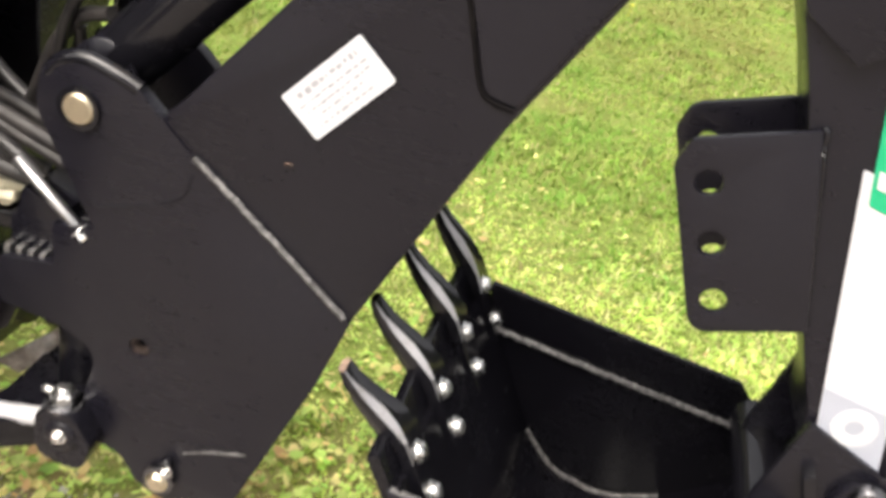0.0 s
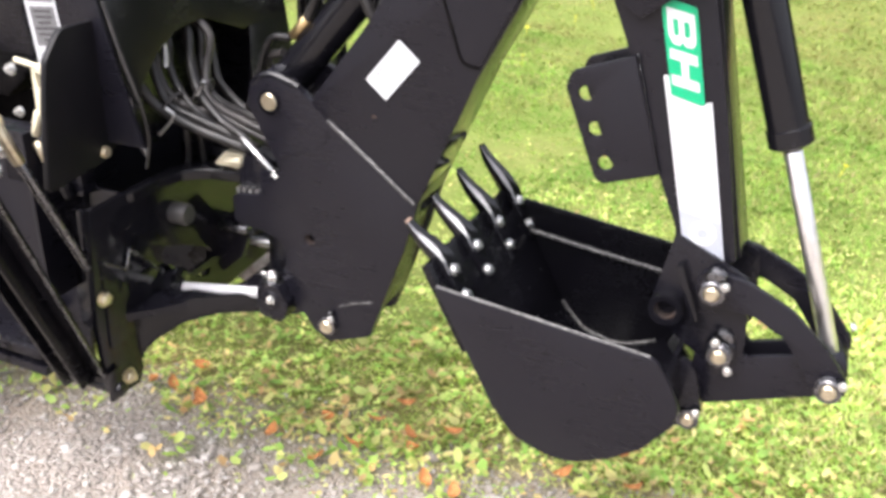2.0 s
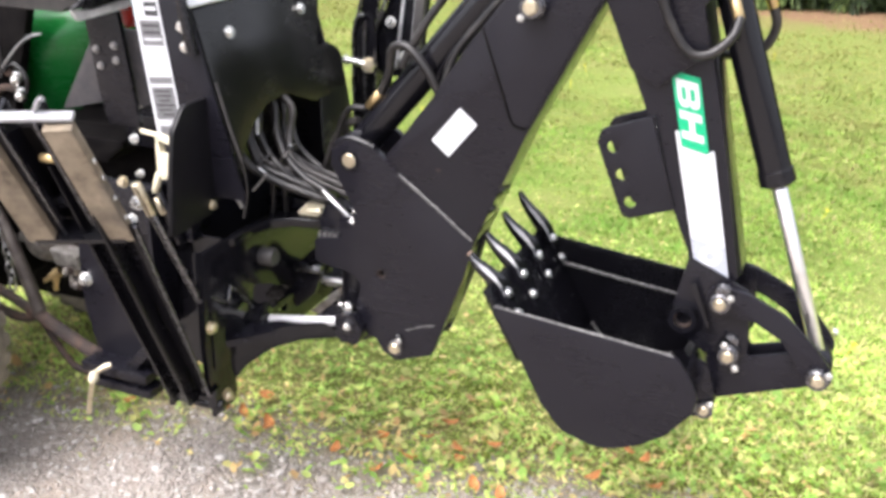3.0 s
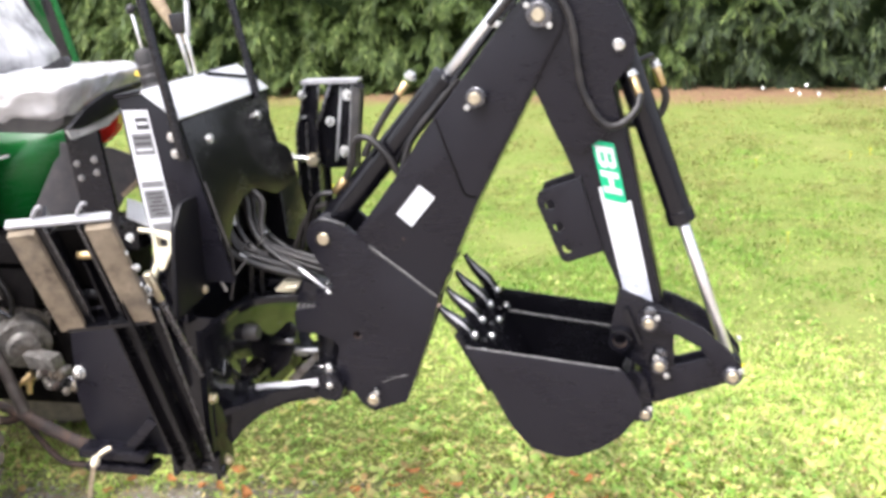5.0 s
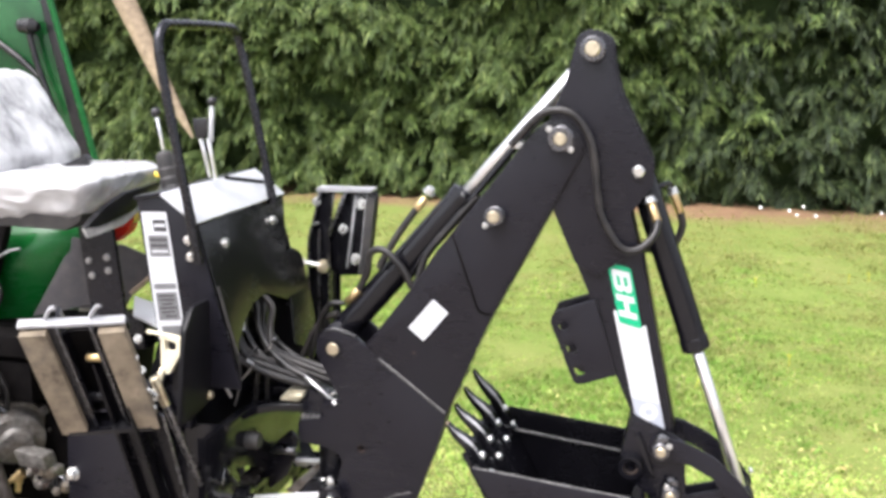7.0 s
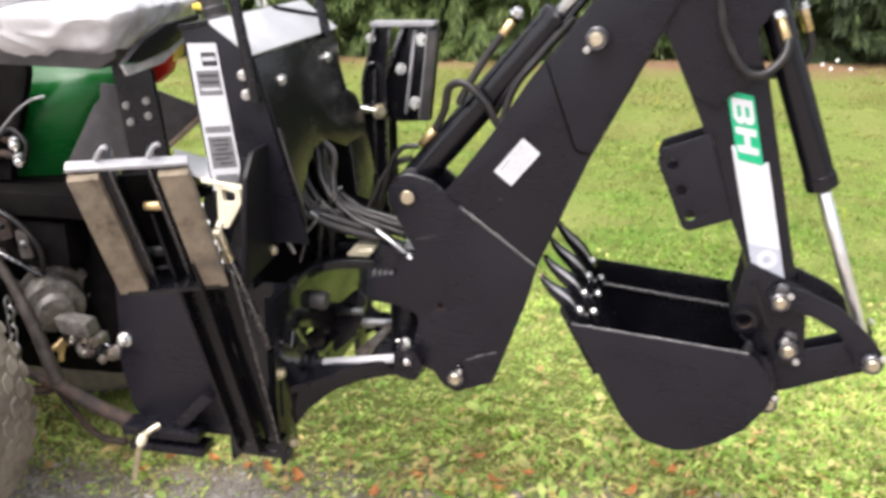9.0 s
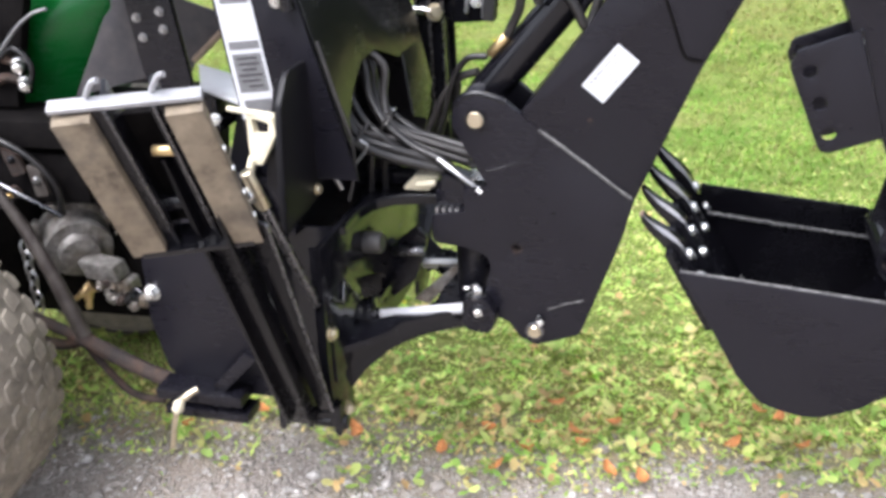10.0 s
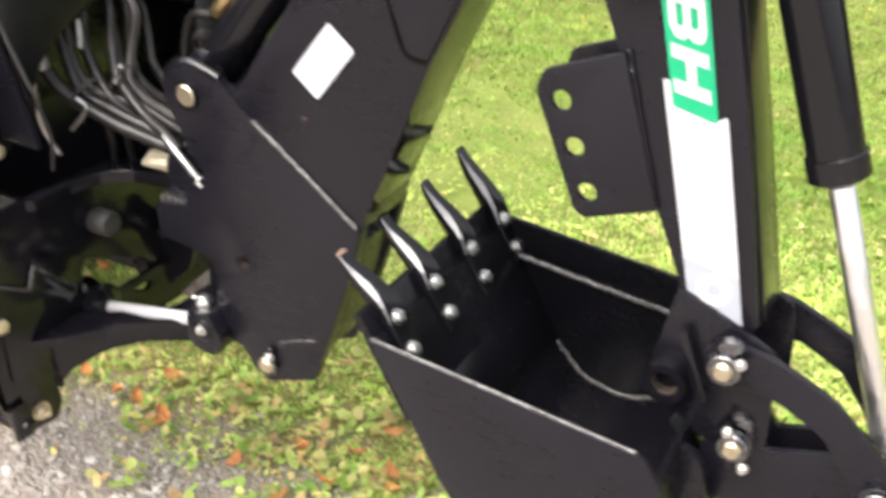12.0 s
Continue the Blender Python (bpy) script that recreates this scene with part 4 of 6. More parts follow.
HALF = [(0.690, -0.546), (0.700, -0.538, 0.01), (0.765, -0.536, 0.03), (0.818, -0.520, 0.03), (0.846, -0.485, 0.03), (0.860, -0.420, 0.03), (0.862, -0.320, 0.02)]
part("upper_arm", slab(HALF + [(2 * CY - p[0], *p[1:]) for p in HALF[::-1]], 0.694, 0.712, (), 0.003, Matrix(((0, 1, 0, 0), (1, 0, 0, 0), (0, 0, 1, 0), (0, 0, 0, 1)))), BLACK_GLOSS, frame_part)
part("arm_lip", sweep([(p[1] - 0.002, p[0] + 0.002, 0.712) for p in HALF[1:]], 0.0032, 8, 6), BLACK_GLOSS, frame_part)
# Casting colour puts the painted plate's sky reflection into the strut.
part("diagonal_brace", slab([(-0.377, 0.541), (-0.400, 0.534), (-0.490, 0.449), (-0.455, 0.443), (-0.424, 0.480)], 0.915, 0.925, (), 0.002), CAST_OILY, frame_part, "strut plate in the grey-brown of its sky reflection")
part("step_plate", slab([(0.604, 0.615), (0.661, 0.572, 0.004), (0.677, 0.611, 0.004), (0.746, 0.533, 0.01), (0.752, 0.50), (0.70, 0.44), (0.60, 0.44)], -0.547, -0.541, (), 0.002, UP_X), BLACK_GLOSS, frame_part)
# Lighter bead stands in for the gloss highlight on the stepped plate's edge.
part("edge_highlight", sweep([(-0.541, 0.606, 0.614), (-0.541, 0.658, 0.577), (-0.541, 0.663, 0.580), (-0.541, 0.676, 0.608), (-0.541, 0.682, 0.604), (-0.541, 0.746, 0.534)], 0.0032, 8, 3), COLLAR, frame_part)
part("cylinder_lug", slab([(-0.485, 0.606, 0.012), (-0.463, 0.583, 0.012), (-0.467, 0.545, 0.01), (-0.492, 0.482, 0.01), (-0.560, 0.421, 0.02), (-0.616, 0.423, 0.01), (-0.640, 0.450, 0.01), (-0.564, 0.533)], 0.945, 0.957, (), 0.002), BLACK, frame_part)
part("lug_collar", rod((-0.534, 0.935, 0.551), (-0.465, 0.935, 0.555), 0.011), COLLAR, frame_part)
part("cross_rod", rod((-0.720, 0.980, 0.494), (-0.385, 0.980, 0.512), 0.0085), PIPE, frame_part, "dull grey rod")
part("kingpost", rod((-0.345, CY, 0.43), (-0.345, CY, 0.735), 0.040), BLACK, frame_part)
part("kingpost_cap", turned((-0.345, CY, 0.73), (-0.345, CY, 2), [(0, 0.030), (0.012, 0.030), (0.018, 0.022)], 24), ZINC, frame_part)
guide = part("hose_guide", slab([(-0.480, 0.722, 0.004), (-0.452, 0.752, 0.004), (-0.400, 0.754, 0.004), (-0.424, 0.722, 0.004)], 0.858, 0.892, (), 0.003), CREAM, frame_part, "cream plated clamp block")
part("guide_pin", rod((-0.446, 0.852, 0.736), (-0.408, 0.850, 0.744), 0.0065), CREAM, guide)
part("bracket_block", slab([(-0.404, 0.712, 0.006), (-0.345, 0.706, 0.006), (-0.345, 0.752), (-0.392, 0.768, 0.006)], 0.836, 0.90, (), 0.003), BLACK, frame_part)
part("frame_bolt", hexbolt((-0.546, 0.603, 0.543), (1, -0.1, 0.05), 0.0125, 0.009, None, True, 0.003), GOLD, frame_part)
part("frame_bolt", hexbolt((-0.546, 0.636, 0.358), (1, -0.1, 0.05), 0.0125, 0.010, None, True, 0.008), GOLD, frame_part)
part("frame_bolt", hexbolt((-0.580, 0.690, 0.785), (1, -0.2, 0.1), 0.009, 0.007), GOLD, frame_part)
part("pivot_stub", rod((-0.630, 0.815, 0.624), (-0.545, 0.812, 0.627), 0.0205), BLACK, frame_part)
part("stub_cap", turned((-0.546, 0.812, 0.627), (-0.50, 0.811, 0.628), [(0, 0.0215), (0.030, 0.0215), (0.036, 0.018)], 22), GREY_PLASTIC, frame_part)
# side plate towards the tractor
sidep = part("side_plate", slab([(-0.985, 0.470, 0.03), (-0.965, 0.360, 0.02), (-0.925, 0.315), (-0.70, 0.315), (-0.69, 0.40), (-0.72, 0.66), (-0.72, 0.80), (-0.93, 0.80), (-0.975, 0.66, 0.03)], 0.700, 0.712, (), 0.002), BLACK_PLATE, frame_part)
part("side_plate", slab([(-0.985, 0.470, 0.03), (-0.965, 0.360, 0.02), (-0.925, 0.315), (-0.70, 0.315), (-0.69, 0.40), (-0.72, 0.66), (-0.72, 0.80), (-0.93, 0.80), (-0.975, 0.66, 0.03)], 1.088, 1.10, (), 0.002), BLACK_PLATE, frame_part)
part("plate_bolt", hexbolt((-0.967, 0.700, 0.536), (0, -1, 0), 0.0145, 0.013, None, True, 0.004), ZINC, sidep)
part("foot_rail", box((-0.965, 0.640, 0.322), (-0.775, 0.700, 0.345)), BLACK, sidep)
part("foot_rail", box((-0.950, 0.640, 0.286), (-0.765, 0.700, 0.306)), BLACK, sidep)
part("brace", slab([(-0.86, 0.335), (-0.835, 0.325), (-0.735, 0.430), (-0.760, 0.442)], 0.655, 0.69, (), 0.002), BLACK, sidep)
part("stand_pin", sweep([(-0.853, 0.62, 0.372), (-0.872, 0.605, 0.362), (-0.888, 0.600, 0.345), (-0.905, 0.600, 0.30), (-0.922, 0.600, 0.235)], 0.0065, 10), GOLD, sidep, "bent yellow-plated pin")
part("pin_tag", turned((-0.880, 0.596, 0.358), (-0.895, 0.596, 0.325), [(0, 0.006), (0.008, 0.011), (0.026, 0.011), (0.032, 0.006)], 12), CREAM, sidep)

# swing cylinders
for y0, y1, s in ((0.775, 0.812, 0.23), (1.025, 0.990, 0.32)):
    sc = cylinder("swing_cylinder", (-0.585, y0, 0.476), (-0.318, y1, 0.505), s, 0.036, 0.0108, backhoe, "black swing cylinder with a bright rod", 0.012)
    part("clevis", slab([(-0.350, 0.466, 0.02), (-0.295, 0.458, 0.02), (-0.282, 0.50, 0.02), (-0.305, 0.538, 0.02), (-0.350, 0.535, 0.02)], y1 - 0.026, y1 + 0.026, (), 0.004), BLACK, sc)
    part("clevis_washer", turned((-0.326, y1 - 0.006, 0.533), (-0.320, y1 - 0.006, 1.5), [(0, 0.021), (0.004, 0.021), (0.005, 0.019)], 20), COLLAR, sc)
    part("clevis_bolt", hexbolt((-0.326, y1 - 0.006, 0.537), (0.02, 0, 1), 0.0145, 0.013, None, False, 0.005), ZINC, sc)
    part("clevis_pin", rod((-0.352, y1 - 0.006, 0.547), (-0.335, y1 - 0.006, 0.545), 0.004), ZINC, sc)
    part("clevis_nut", hexbolt((-0.318, y1 - 0.027, 0.506), (0, -1, 0), 0.007, 0.006), ZINC, sc)
    part("port_stub", rod((-0.560, y0, 0.498), (-0.560, y0 - 0.01, 0.520), 0.009), PIPE, sc)
    part("port_stub", rod((-0.600, y0 - 0.02, 0.492), (-0.545, y0 - 0.02, 0.492), 0.0075), PIPE, sc)

# control console
SLOPE = Matrix(((0, -0.27, 1, 0.3051), (1, 0, 0, 0), (0, 1, 0, 0), (0, 0, 0, 1)))  # the rear panel leans out towards its foot
REAR = [(0.712, 1.184), (1.214, 1.192, 0.004), (1.134, 1.042), (1.180, 1.046, 0.02), (1.232, 1.020, 0.03), (1.218, 0.930, 0.05), (1.202, 0.840, 0.012), (1.108, 0.784, 0.01), (1.036, 0.812), (1.086, 0.934, 0.004),
        (1.062, 0.928), (1.015, 0.946, 0.03), (0.950, 0.972, 0.04), (0.870, 0.966, 0.05), (0.800, 0.938, 0.05), (0.745, 0.900, 0.03), (0.712, 0.860)]
console = part("console", slab(REAR, -0.594, -0.588, (), 0.0015, SLOPE), BLACK_SATIN, backhoe, "upright black control console")
for y0, y1, zb in ((0.702, 0.710, 0.80), (1.170, 1.178, 0.60)):
    part("side_panel", slab([(-0.690, 1.251), (-0.752, 1.240), (-0.738, 1.12), (-0.7165, 0.935), (-0.705, zb), (-0.505 - (0.80 - zb) * 0.3, zb), (-0.505, 0.80), (-0.606, 1.190)], y0, y1, (), 0.0015), BLACK_PLATE, console)
part("back_panel", slab([(-0.751, 1.236), (-0.737, 1.12), (-0.7155, 0.935), (-0.704, 0.80), (-0.696, 0.80), (-0.7075, 0.935), (-0.729, 1.12), (-0.743, 1.236)], 0.710, 1.170, (), 0.0015), BLACK_PLATE, console)
part("top_plate", slab([(-0.756, 1.240), (-0.690, 1.252), (-0.688, 1.259), (-0.756, 1.248)], 0.694, 1.220, (), 0.001), BLACK, console)
# Black slope's bright sky reflection is put into this pale colour.
part("top_slope", slab([(-0.690, 1.252), (-0.604, 1.188), (-0.600, 1.193), (-0.688, 1.259)], 0.700, 1.218, (), 0.001), PALE_BRIGHT, console, "sloping facet of the top plate, pale with the sky's sheen")
# Black rod draws the dark band across the sloping facet.
part("dark_band", sweep([(-0.684, 1.015, 1.256), (-0.658, 1.12, 1.2365), (-0.634, 1.216, 1.2185)], 0.0065, 8, 3), BLACK, console)
for by, bz in ((0.806, 1.127), (1.098, 1.135)):
    part("panel_bolt", hexbolt((-0.587 + 0.27 * (1.13 - bz), by, bz), (1, -0.1, 0.27), 0.0105, 0.008), ZINC, console)
part("corner_cover", slab([(0.553, 0.755, 0.01), (0.573, 0.890), (0.590, 0.970, 0.03), (0.630, 1.014, 0.035), (0.735, 1.012, 0.02), (0.735, 0.800), (0.696, 0.768, 0.02)], -0.592, -0.580, (), 0.003, UP_X), MATTE, console, "matt black side guard")
part("cover_return", slab([(-0.66, 0.80), (-0.594, 0.80), (-0.594, 0.99), (-0.62, 0.99)], 0.655, 0.663, (), 0.001), MATTE, console)
part("cable", sweep([(-0.556, 0.705, 1.045), (-0.538, 0.712, 0.96), (-0.520, 0.725, 0.87), (-0.528, 0.745, 0.80), (-0.545, 0.75, 0.74)], 0.0032, 8), GREY_PLASTIC, console)
part("bulkhead", slab([(0.62, 0.49), (1.18, 0.49), (1.18, 0.82), (0.62, 0.82)], -0.70, -0.692, (), 0.001, UP_X), BLACK_PLATE, console)
part("hose_bay", box((-0.692, 0.80, 0.80), (-0.66, 1.16, 1.00)), BLACK, console)


def decal_strip():
    """Instruction decal: white strip with grey panels and unreadable lines."""
    y = 0.702
    quad = [(-0.742, 1.212), (-0.678, 1.214), (-0.640, 0.914), (-0.710, 0.905)]
    q = [Vector(p) for p in quad]

    def at(u, v):
        a, b = q[0].lerp(q[1], u), q[3].lerp(q[2], u)
        return tuple(a.lerp(b, v))
    d = part("decal", slab(quad, y - 0.0012, y - 0.0002, (), 0), STICKER, console, "white instruction decal with grey panels")
    def cell(name, u0, u1, v0, v1, mat, k):
        part(name, slab([at(u0, v0), at(u1, v0), at(u1, v1), at(u0, v1)], y - 0.0012 - 0.0006 * k, y - 0.0012 - 0.0006 * (k - 1), (), 0), mat, d)
    cell("print_panel", 0.42, 0.92, 0.06, 0.15, PRINT_DARK, 1)
    cell("print_bar", 0.46, 0.88, 0.09, 0.115, STICKER, 2)
    cell("print_panel", 0.14, 0.92, 0.18, 0.345, PRINT_GREY, 1)
    for k in range(3):
        cell("print_bar", 0.22, 0.86, 0.205 + 0.045 * k, 0.222 + 0.045 * k, PRINT_DARK if k < 2 else STICKER, 2)
    cell("print_panel", 0.10, 0.94, 0.555, 0.60, PRINT_GREY, 1)
    cell("print_panel", 0.12, 0.92, 0.625, 0.845, PRINT_GREY, 1)
    rng = random.Random(3)
    for k in range(6):
        cell("print_bar", 0.20 + rng.uniform(0, 0.2), 0.70 + rng.uniform(0, 0.18), 0.645 + 0.032 * k, 0.657 + 0.032 * k, PRINT_DARK, 2)
    cell("print_panel", 0.16, 0.90, 0.89, 0.985, PRINT_GREY, 1)


decal_strip()
handle = part("grab_handle", sweep([(-0.594, 0.690, 1.100), (-0.610, 0.690, 1.20), (-0.664, 0.692, 1.52), (-0.672, 0.694, 1.585), (-0.674, 0.702, 1.612), (-0.675, 0.725, 1.632), (-0.676, 0.76, 1.637), (-0.676, 0.90, 1.640), (-0.676, 1.04, 1.640), (-0.675, 1.076, 1.635), (-0.673, 1.098, 1.615), (-0.668, 1.106, 1.58), (-0.650, 1.108, 1.50), (-0.590, 1.110, 1.18)], 0.0115, 14, 6), TUBE, console, "black tubular grab handle with a worn sheen")
for z in (1.151, 1.112):
    part("handle_bolt", hexbolt((-0.625 if z > 1.13 else -0.620, 0.702, z), (0, -1, 0), 0.009, 0.007), ZINC, handle)


def lever(base, top, ball, r=0.006):
    ob = part("lever", rod(base, top, r), CHROME, console, "chrome control lever")
    if ball:
        bm = bmesh.new()
        bmesh.ops.create_uvsphere(bm, u_segments=20, v_segments=12, radius=0.0130, matrix=Matrix.Translation(top))
        part("knob", finish(bm, 2), KNOB, ob, "black ball knob")
    return ob


lever((-0.785, 0.90, 1.310), (-0.806, 0.90, 1.428), True, 0.0040)
part("lever_boot", turned((-0.764, 0.90, 1.225), (-0.792, 0.90, 1.335), [(0, 0.030), (0.02, 0.030), (0.024, 0.027), (0.042, 0.028), (0.046, 0.025), (0.066, 0.026), (0.070, 0.022), (0.090, 0.023), (0.104, 0.020), (0.112, 0.010)], 20), GREY_PLASTIC, console, "ribbed grey rubber boot")
lv = lever((-0.650, 0.90, 1.268), (-0.672, 0.90, 1.400), False, 0.0055)
lever((-0.675, 0.92, 1.268), (-0.705, 0.92, 1.40), False, 0.0055)
part("lever_grip", slab([(-0.696, 1.367, 0.004), (-0.664, 1.368, 0.004), (-0.660, 1.419, 0.004), (-0.702, 1.415, 0.004)], 0.887, 0.925, (), 0.004), KNOB, lv)
l3 = part("lever", rod((-0.652, 0.885, 1.362), (-0.646, 0.885, 1.452), 0.0060), PALE_BRIGHT, console, "bright lever end")
kb = bmesh.new()
bmesh.ops.create_uvsphere(kb, u_segments=20, v_segments=12, radius=0.0125, matrix=Matrix.Translation((-0.645, 0.885, 1.459)))
part("knob", finish(kb, 2), KNOB, l3)

# hose bundle from the console to the swing bracket
bundle = part("main_hose", sweep([(-0.600, 0.800, 0.925), (-0.591, 0.80, 0.900), (-0.582, 0.80, 0.874), (-0.565, 0.81, 0.842), (-0.537, 0.82, 0.821), (-0.488, 0.83, 0.799), (-0.433, 0.84, 0.783), (-0.390, 0.85, 0.771)], 0.0100), HOSE, backhoe, "black hydraulic hoses tied together")
RUNS = (
    ([(-0.610, 0.845, 0.945), (-0.585, 0.84, 0.903), (-0.571, 0.835, 0.873), (-0.552, 0.83, 0.843), (-0.528, 0.835, 0.826), (-0.481, 0.84, 0.811), (-0.426, 0.85, 0.792), (-0.387, 0.86, 0.772)], 0.0085, HOSE),
    ([(-0.612, 0.890, 0.975), (-0.576, 0.88, 0.941), (-0.570, 0.87, 0.897), (-0.543, 0.86, 0.856), (-0.508, 0.85, 0.831), (-0.470, 0.86, 0.801), (-0.431, 0.87, 0.780), (-0.390, 0.88, 0.765)], 0.0085, HOSE),
    ([(-0.610, 0.930, 0.985), (-0.561, 0.92, 0.953), (-0.545, 0.90, 0.894), (-0.516, 0.875, 0.861), (-0.488, 0.865, 0.836), (-0.446, 0.855, 0.810), (-0.398, 0.845, 0.794), (-0.370, 0.838, 0.778)], 0.0085, HOSE),
    ([(-0.610, 0.950, 0.990), (-0.529, 0.94, 0.948), (-0.523, 0.92, 0.889), (-0.506, 0.89, 0.848), (-0.470, 0.88, 0.827), (-0.423, 0.875, 0.815), (-0.362, 0.87, 0.801), (-0.330, 0.868, 0.793)], 0.0080, SLEEVE),
    ([(-0.615, 0.935, 0.985), (-0.582, 0.93, 0.950), (-0.559, 0.92, 0.908), (-0.532, 0.90, 0.864), (-0.501, 0.895, 0.837), (-0.451, 0.89, 0.806), (-0.392, 0.88, 0.789), (-0.335, 0.875, 0.772)], 0.0080, HOSE),
    ([(-0.612, 0.965, 0.985), (-0.555, 0.95, 0.945), (-0.549, 0.94, 0.893), (-0.524, 0.92, 0.846), (-0.483, 0.91, 0.825), (-0.428, 0.90, 0.817), (-0.372, 0.89, 0.807), (-0.330, 0.885, 0.798)], 0.0085, HOSE),
    ([(-0.618, 0.865, 0.960), (-0.588, 0.855, 0.925), (-0.574, 0.845, 0.885), (-0.548, 0.842, 0.848), (-0.515, 0.848, 0.832), (-0.468, 0.868, 0.818), (-0.415, 0.872, 0.800), (-0.345, 0.868, 0.782)], 0.0075, SLEEVE),
    ([(-0.605, 1.00, 0.985), (-0.575, 1.00, 0.930), (-0.560, 0.99, 0.880), (-0.535, 0.97, 0.845), (-0.480, 0.95, 0.815), (-0.42, 0.94, 0.79)], 0.0085, HOSE),
    ([(-0.443, 0.93, 0.812), (-0.425, 0.92, 0.846), (-0.404, 0.91, 0.889), (-0.380, 0.90, 0.920), (-0.357, 0.89, 0.940), (-0.325, 0.88, 0.952)], 0.0075, SLEEVE),
    ([(-0.450, 0.94, 0.800), (-0.410, 0.925, 0.846), (-0.385, 0.915, 0.880), (-0.372, 0.905, 0.905), (-0.368, 0.898, 0.925)], 0.0065, HOSE),
    ([(-0.532, 0.858, 0.800), (-0.537, 0.86, 0.774), (-0.543, 0.868, 0.735), (-0.548, 0.87, 0.705)], 0.0065, HOSE),
    ([(-0.508, 0.868, 0.810), (-0.513, 0.87, 0.784), (-0.519, 0.88, 0.735), (-0.521, 0.885, 0.705)], 0.0065, HOSE),
)
for pts, r, mat in RUNS:
    part("hose", sweep(pts, r), mat, bundle)
part("braid", sweep([(-0.577, 0.870, 0.936), (-0.5735, 0.866, 0.915), (-0.571, 0.861, 0.895)], 0.0070, 8), PIPE, bundle)
part("crimp_sleeve", rod((-0.398, 0.838, 0.796), (-0.317, 0.822, 0.746), 0.0060), PIPE, bundle, "bright crimped hose end")
part("crimp_nut", hexbolt((-0.319, 0.8225, 0.747), (0.85, -0.17, -0.52), 0.0090, 0.010), ZINC, bundle)
part("crimp_sleeve", rod((-0.5935, 0.799, 0.905), (-0.583, 0.799, 0.876), 0.0112), PIPE, bundle, "dull crimped hose end")
part("signal_cable", sweep([(-0.585, 0.778, 0.890), (-0.588, 0.778, 0.836), (-0.589, 0.780, 0.790), (-0.575, 0.790, 0.745)], 0.0055, 8), PIPE, bundle)
for c, q, out in (((-0.543, 0.835, 0.836), 0.026, (0.017, -0.020, -0.015, -0.012, -0.030, -0.052)), ((-0.505, 0.880, 0.853), 0.028, (0.010, -0.020, 0.016, 0.022, -0.025, 0.030))):
    c = Vector(c)
    loop = [c + Vector((0.55 * q * math.sin(a), q * 0.95 * math.cos(a), 0.85 * q * math.sin(a))) for a in np.linspace(0, 2 * math.pi, 17)]
    tie = part("cable_tie", sweep(loop, 0.0028, 6, 2), GREY_PLASTIC, bundle)
    part("tie_tail", sweep([c + Vector((0.004, -q * 0.9, 0.0)), c + Vector(out[:3]), c + Vector(out[3:])], 0.0036, 6, 4), PIPE, tie)
part("clamp_bar", slab([(-0.580, 0.716), (-0.420, 0.722), (-0.420, 0.744), (-0.580, 0.738)], 0.895, 0.930, (), 0.002), BLACK, bundle)


# stabilisers
def stabiliser(sign):
    """A raised outrigger: channel arm, pad frame with two worn strips, lift rod and pins."""
    def Y(y):
        return y if sign > 0 else mirror_y(y)

    def P(x, y, z):
        return Vector((x, Y(y), z))
    foot, head = P(-0.608, 0.585, 0.362), P(-0.608, 0.338, 0.985)
    st = part("stabiliser", rod(P(-0.660, 0.602, 0.352), P(-0.530, 0.602, 0.352), 0.014), BLACK_GLOSS, backhoe, "raised stabiliser leg with a pad of two worn strips")
    axis = (head - foot).normalized()
    across = Vector((1, 0, 0))
    across = (across - axis * across.dot(axis)).normalized()
    out = axis.cross(across) * (1 if sign > 0 else -1)
    out = out if out.y * sign < 0 else -out
    L = (head - foot).length
    m = Matrix(((across.x, axis.x, out.x, foot.x), (across.y, axis.y, out.y, foot.y), (across.z, axis.z, out.z, foot.z), (0, 0, 0, 1)))
    for u0, u1 in ((-0.027, -0.019), (0.019, 0.027)):
        part("arm_flange", slab([(u0, 0.012), (u1, 0.012), (u1, L), (u0, L)], -0.026, 0.026, (), 0.0015, m), BLACK_ARM, st)
    part("arm_web", slab([(-0.020, 0.0), (0.020, 0.0), (0.020, L), (-0.020, L)], -0.004, 0.010, (), 0.0015, m), BLACK_ARM, st)
    part("arm_cheek", slab([(0.031, 0.03), (0.060, 0.03), (0.076, L * 0.78), (0.031, L * 0.78)], -0.012, -0.004, (), 0.0015, m), BLACK_ARM, st)
    part("cheek_edge", sweep([m @ Vector((0.060, 0.03, -0.004)), m @ Vector((0.068, L * 0.4, -0.004)), m @ Vector((0.076, L * 0.78, -0.004))], 0.0028, 6, 3), COLLAR, st)
    part("foot_bar", slab([(-0.645, 0.362), (-0.545, 0.366), (-0.545, 0.380), (-0.645, 0.376)], *sorted((Y(0.586), Y(0.604))), (), 0.002), BLACK_GLOSS, st)
    for fx in (-0.663, -0.549):
        part("foot_ear", slab([(fx, 0.332, 0.006), (fx + 0.013, 0.332, 0.006), (fx + 0.013, 0.400), (fx, 0.390)], *sorted((Y(0.582), Y(0.612))), (), 0.002), BLACK_GLOSS, st)
    part("guide_post", slab([(-0.567, 0.375), (-0.553, 0.375), (-0.552, 0.715), (-0.566, 0.715)], *sorted((Y(0.590), Y(0.600))), (), 0.002), BLACK_GLOSS, st)
    # pad frame
    pt, pb = P(-0.622, 0.242, 1.063), P(-0.630, 0.366, 0.816)
    ay = (pt - pb).normalized()
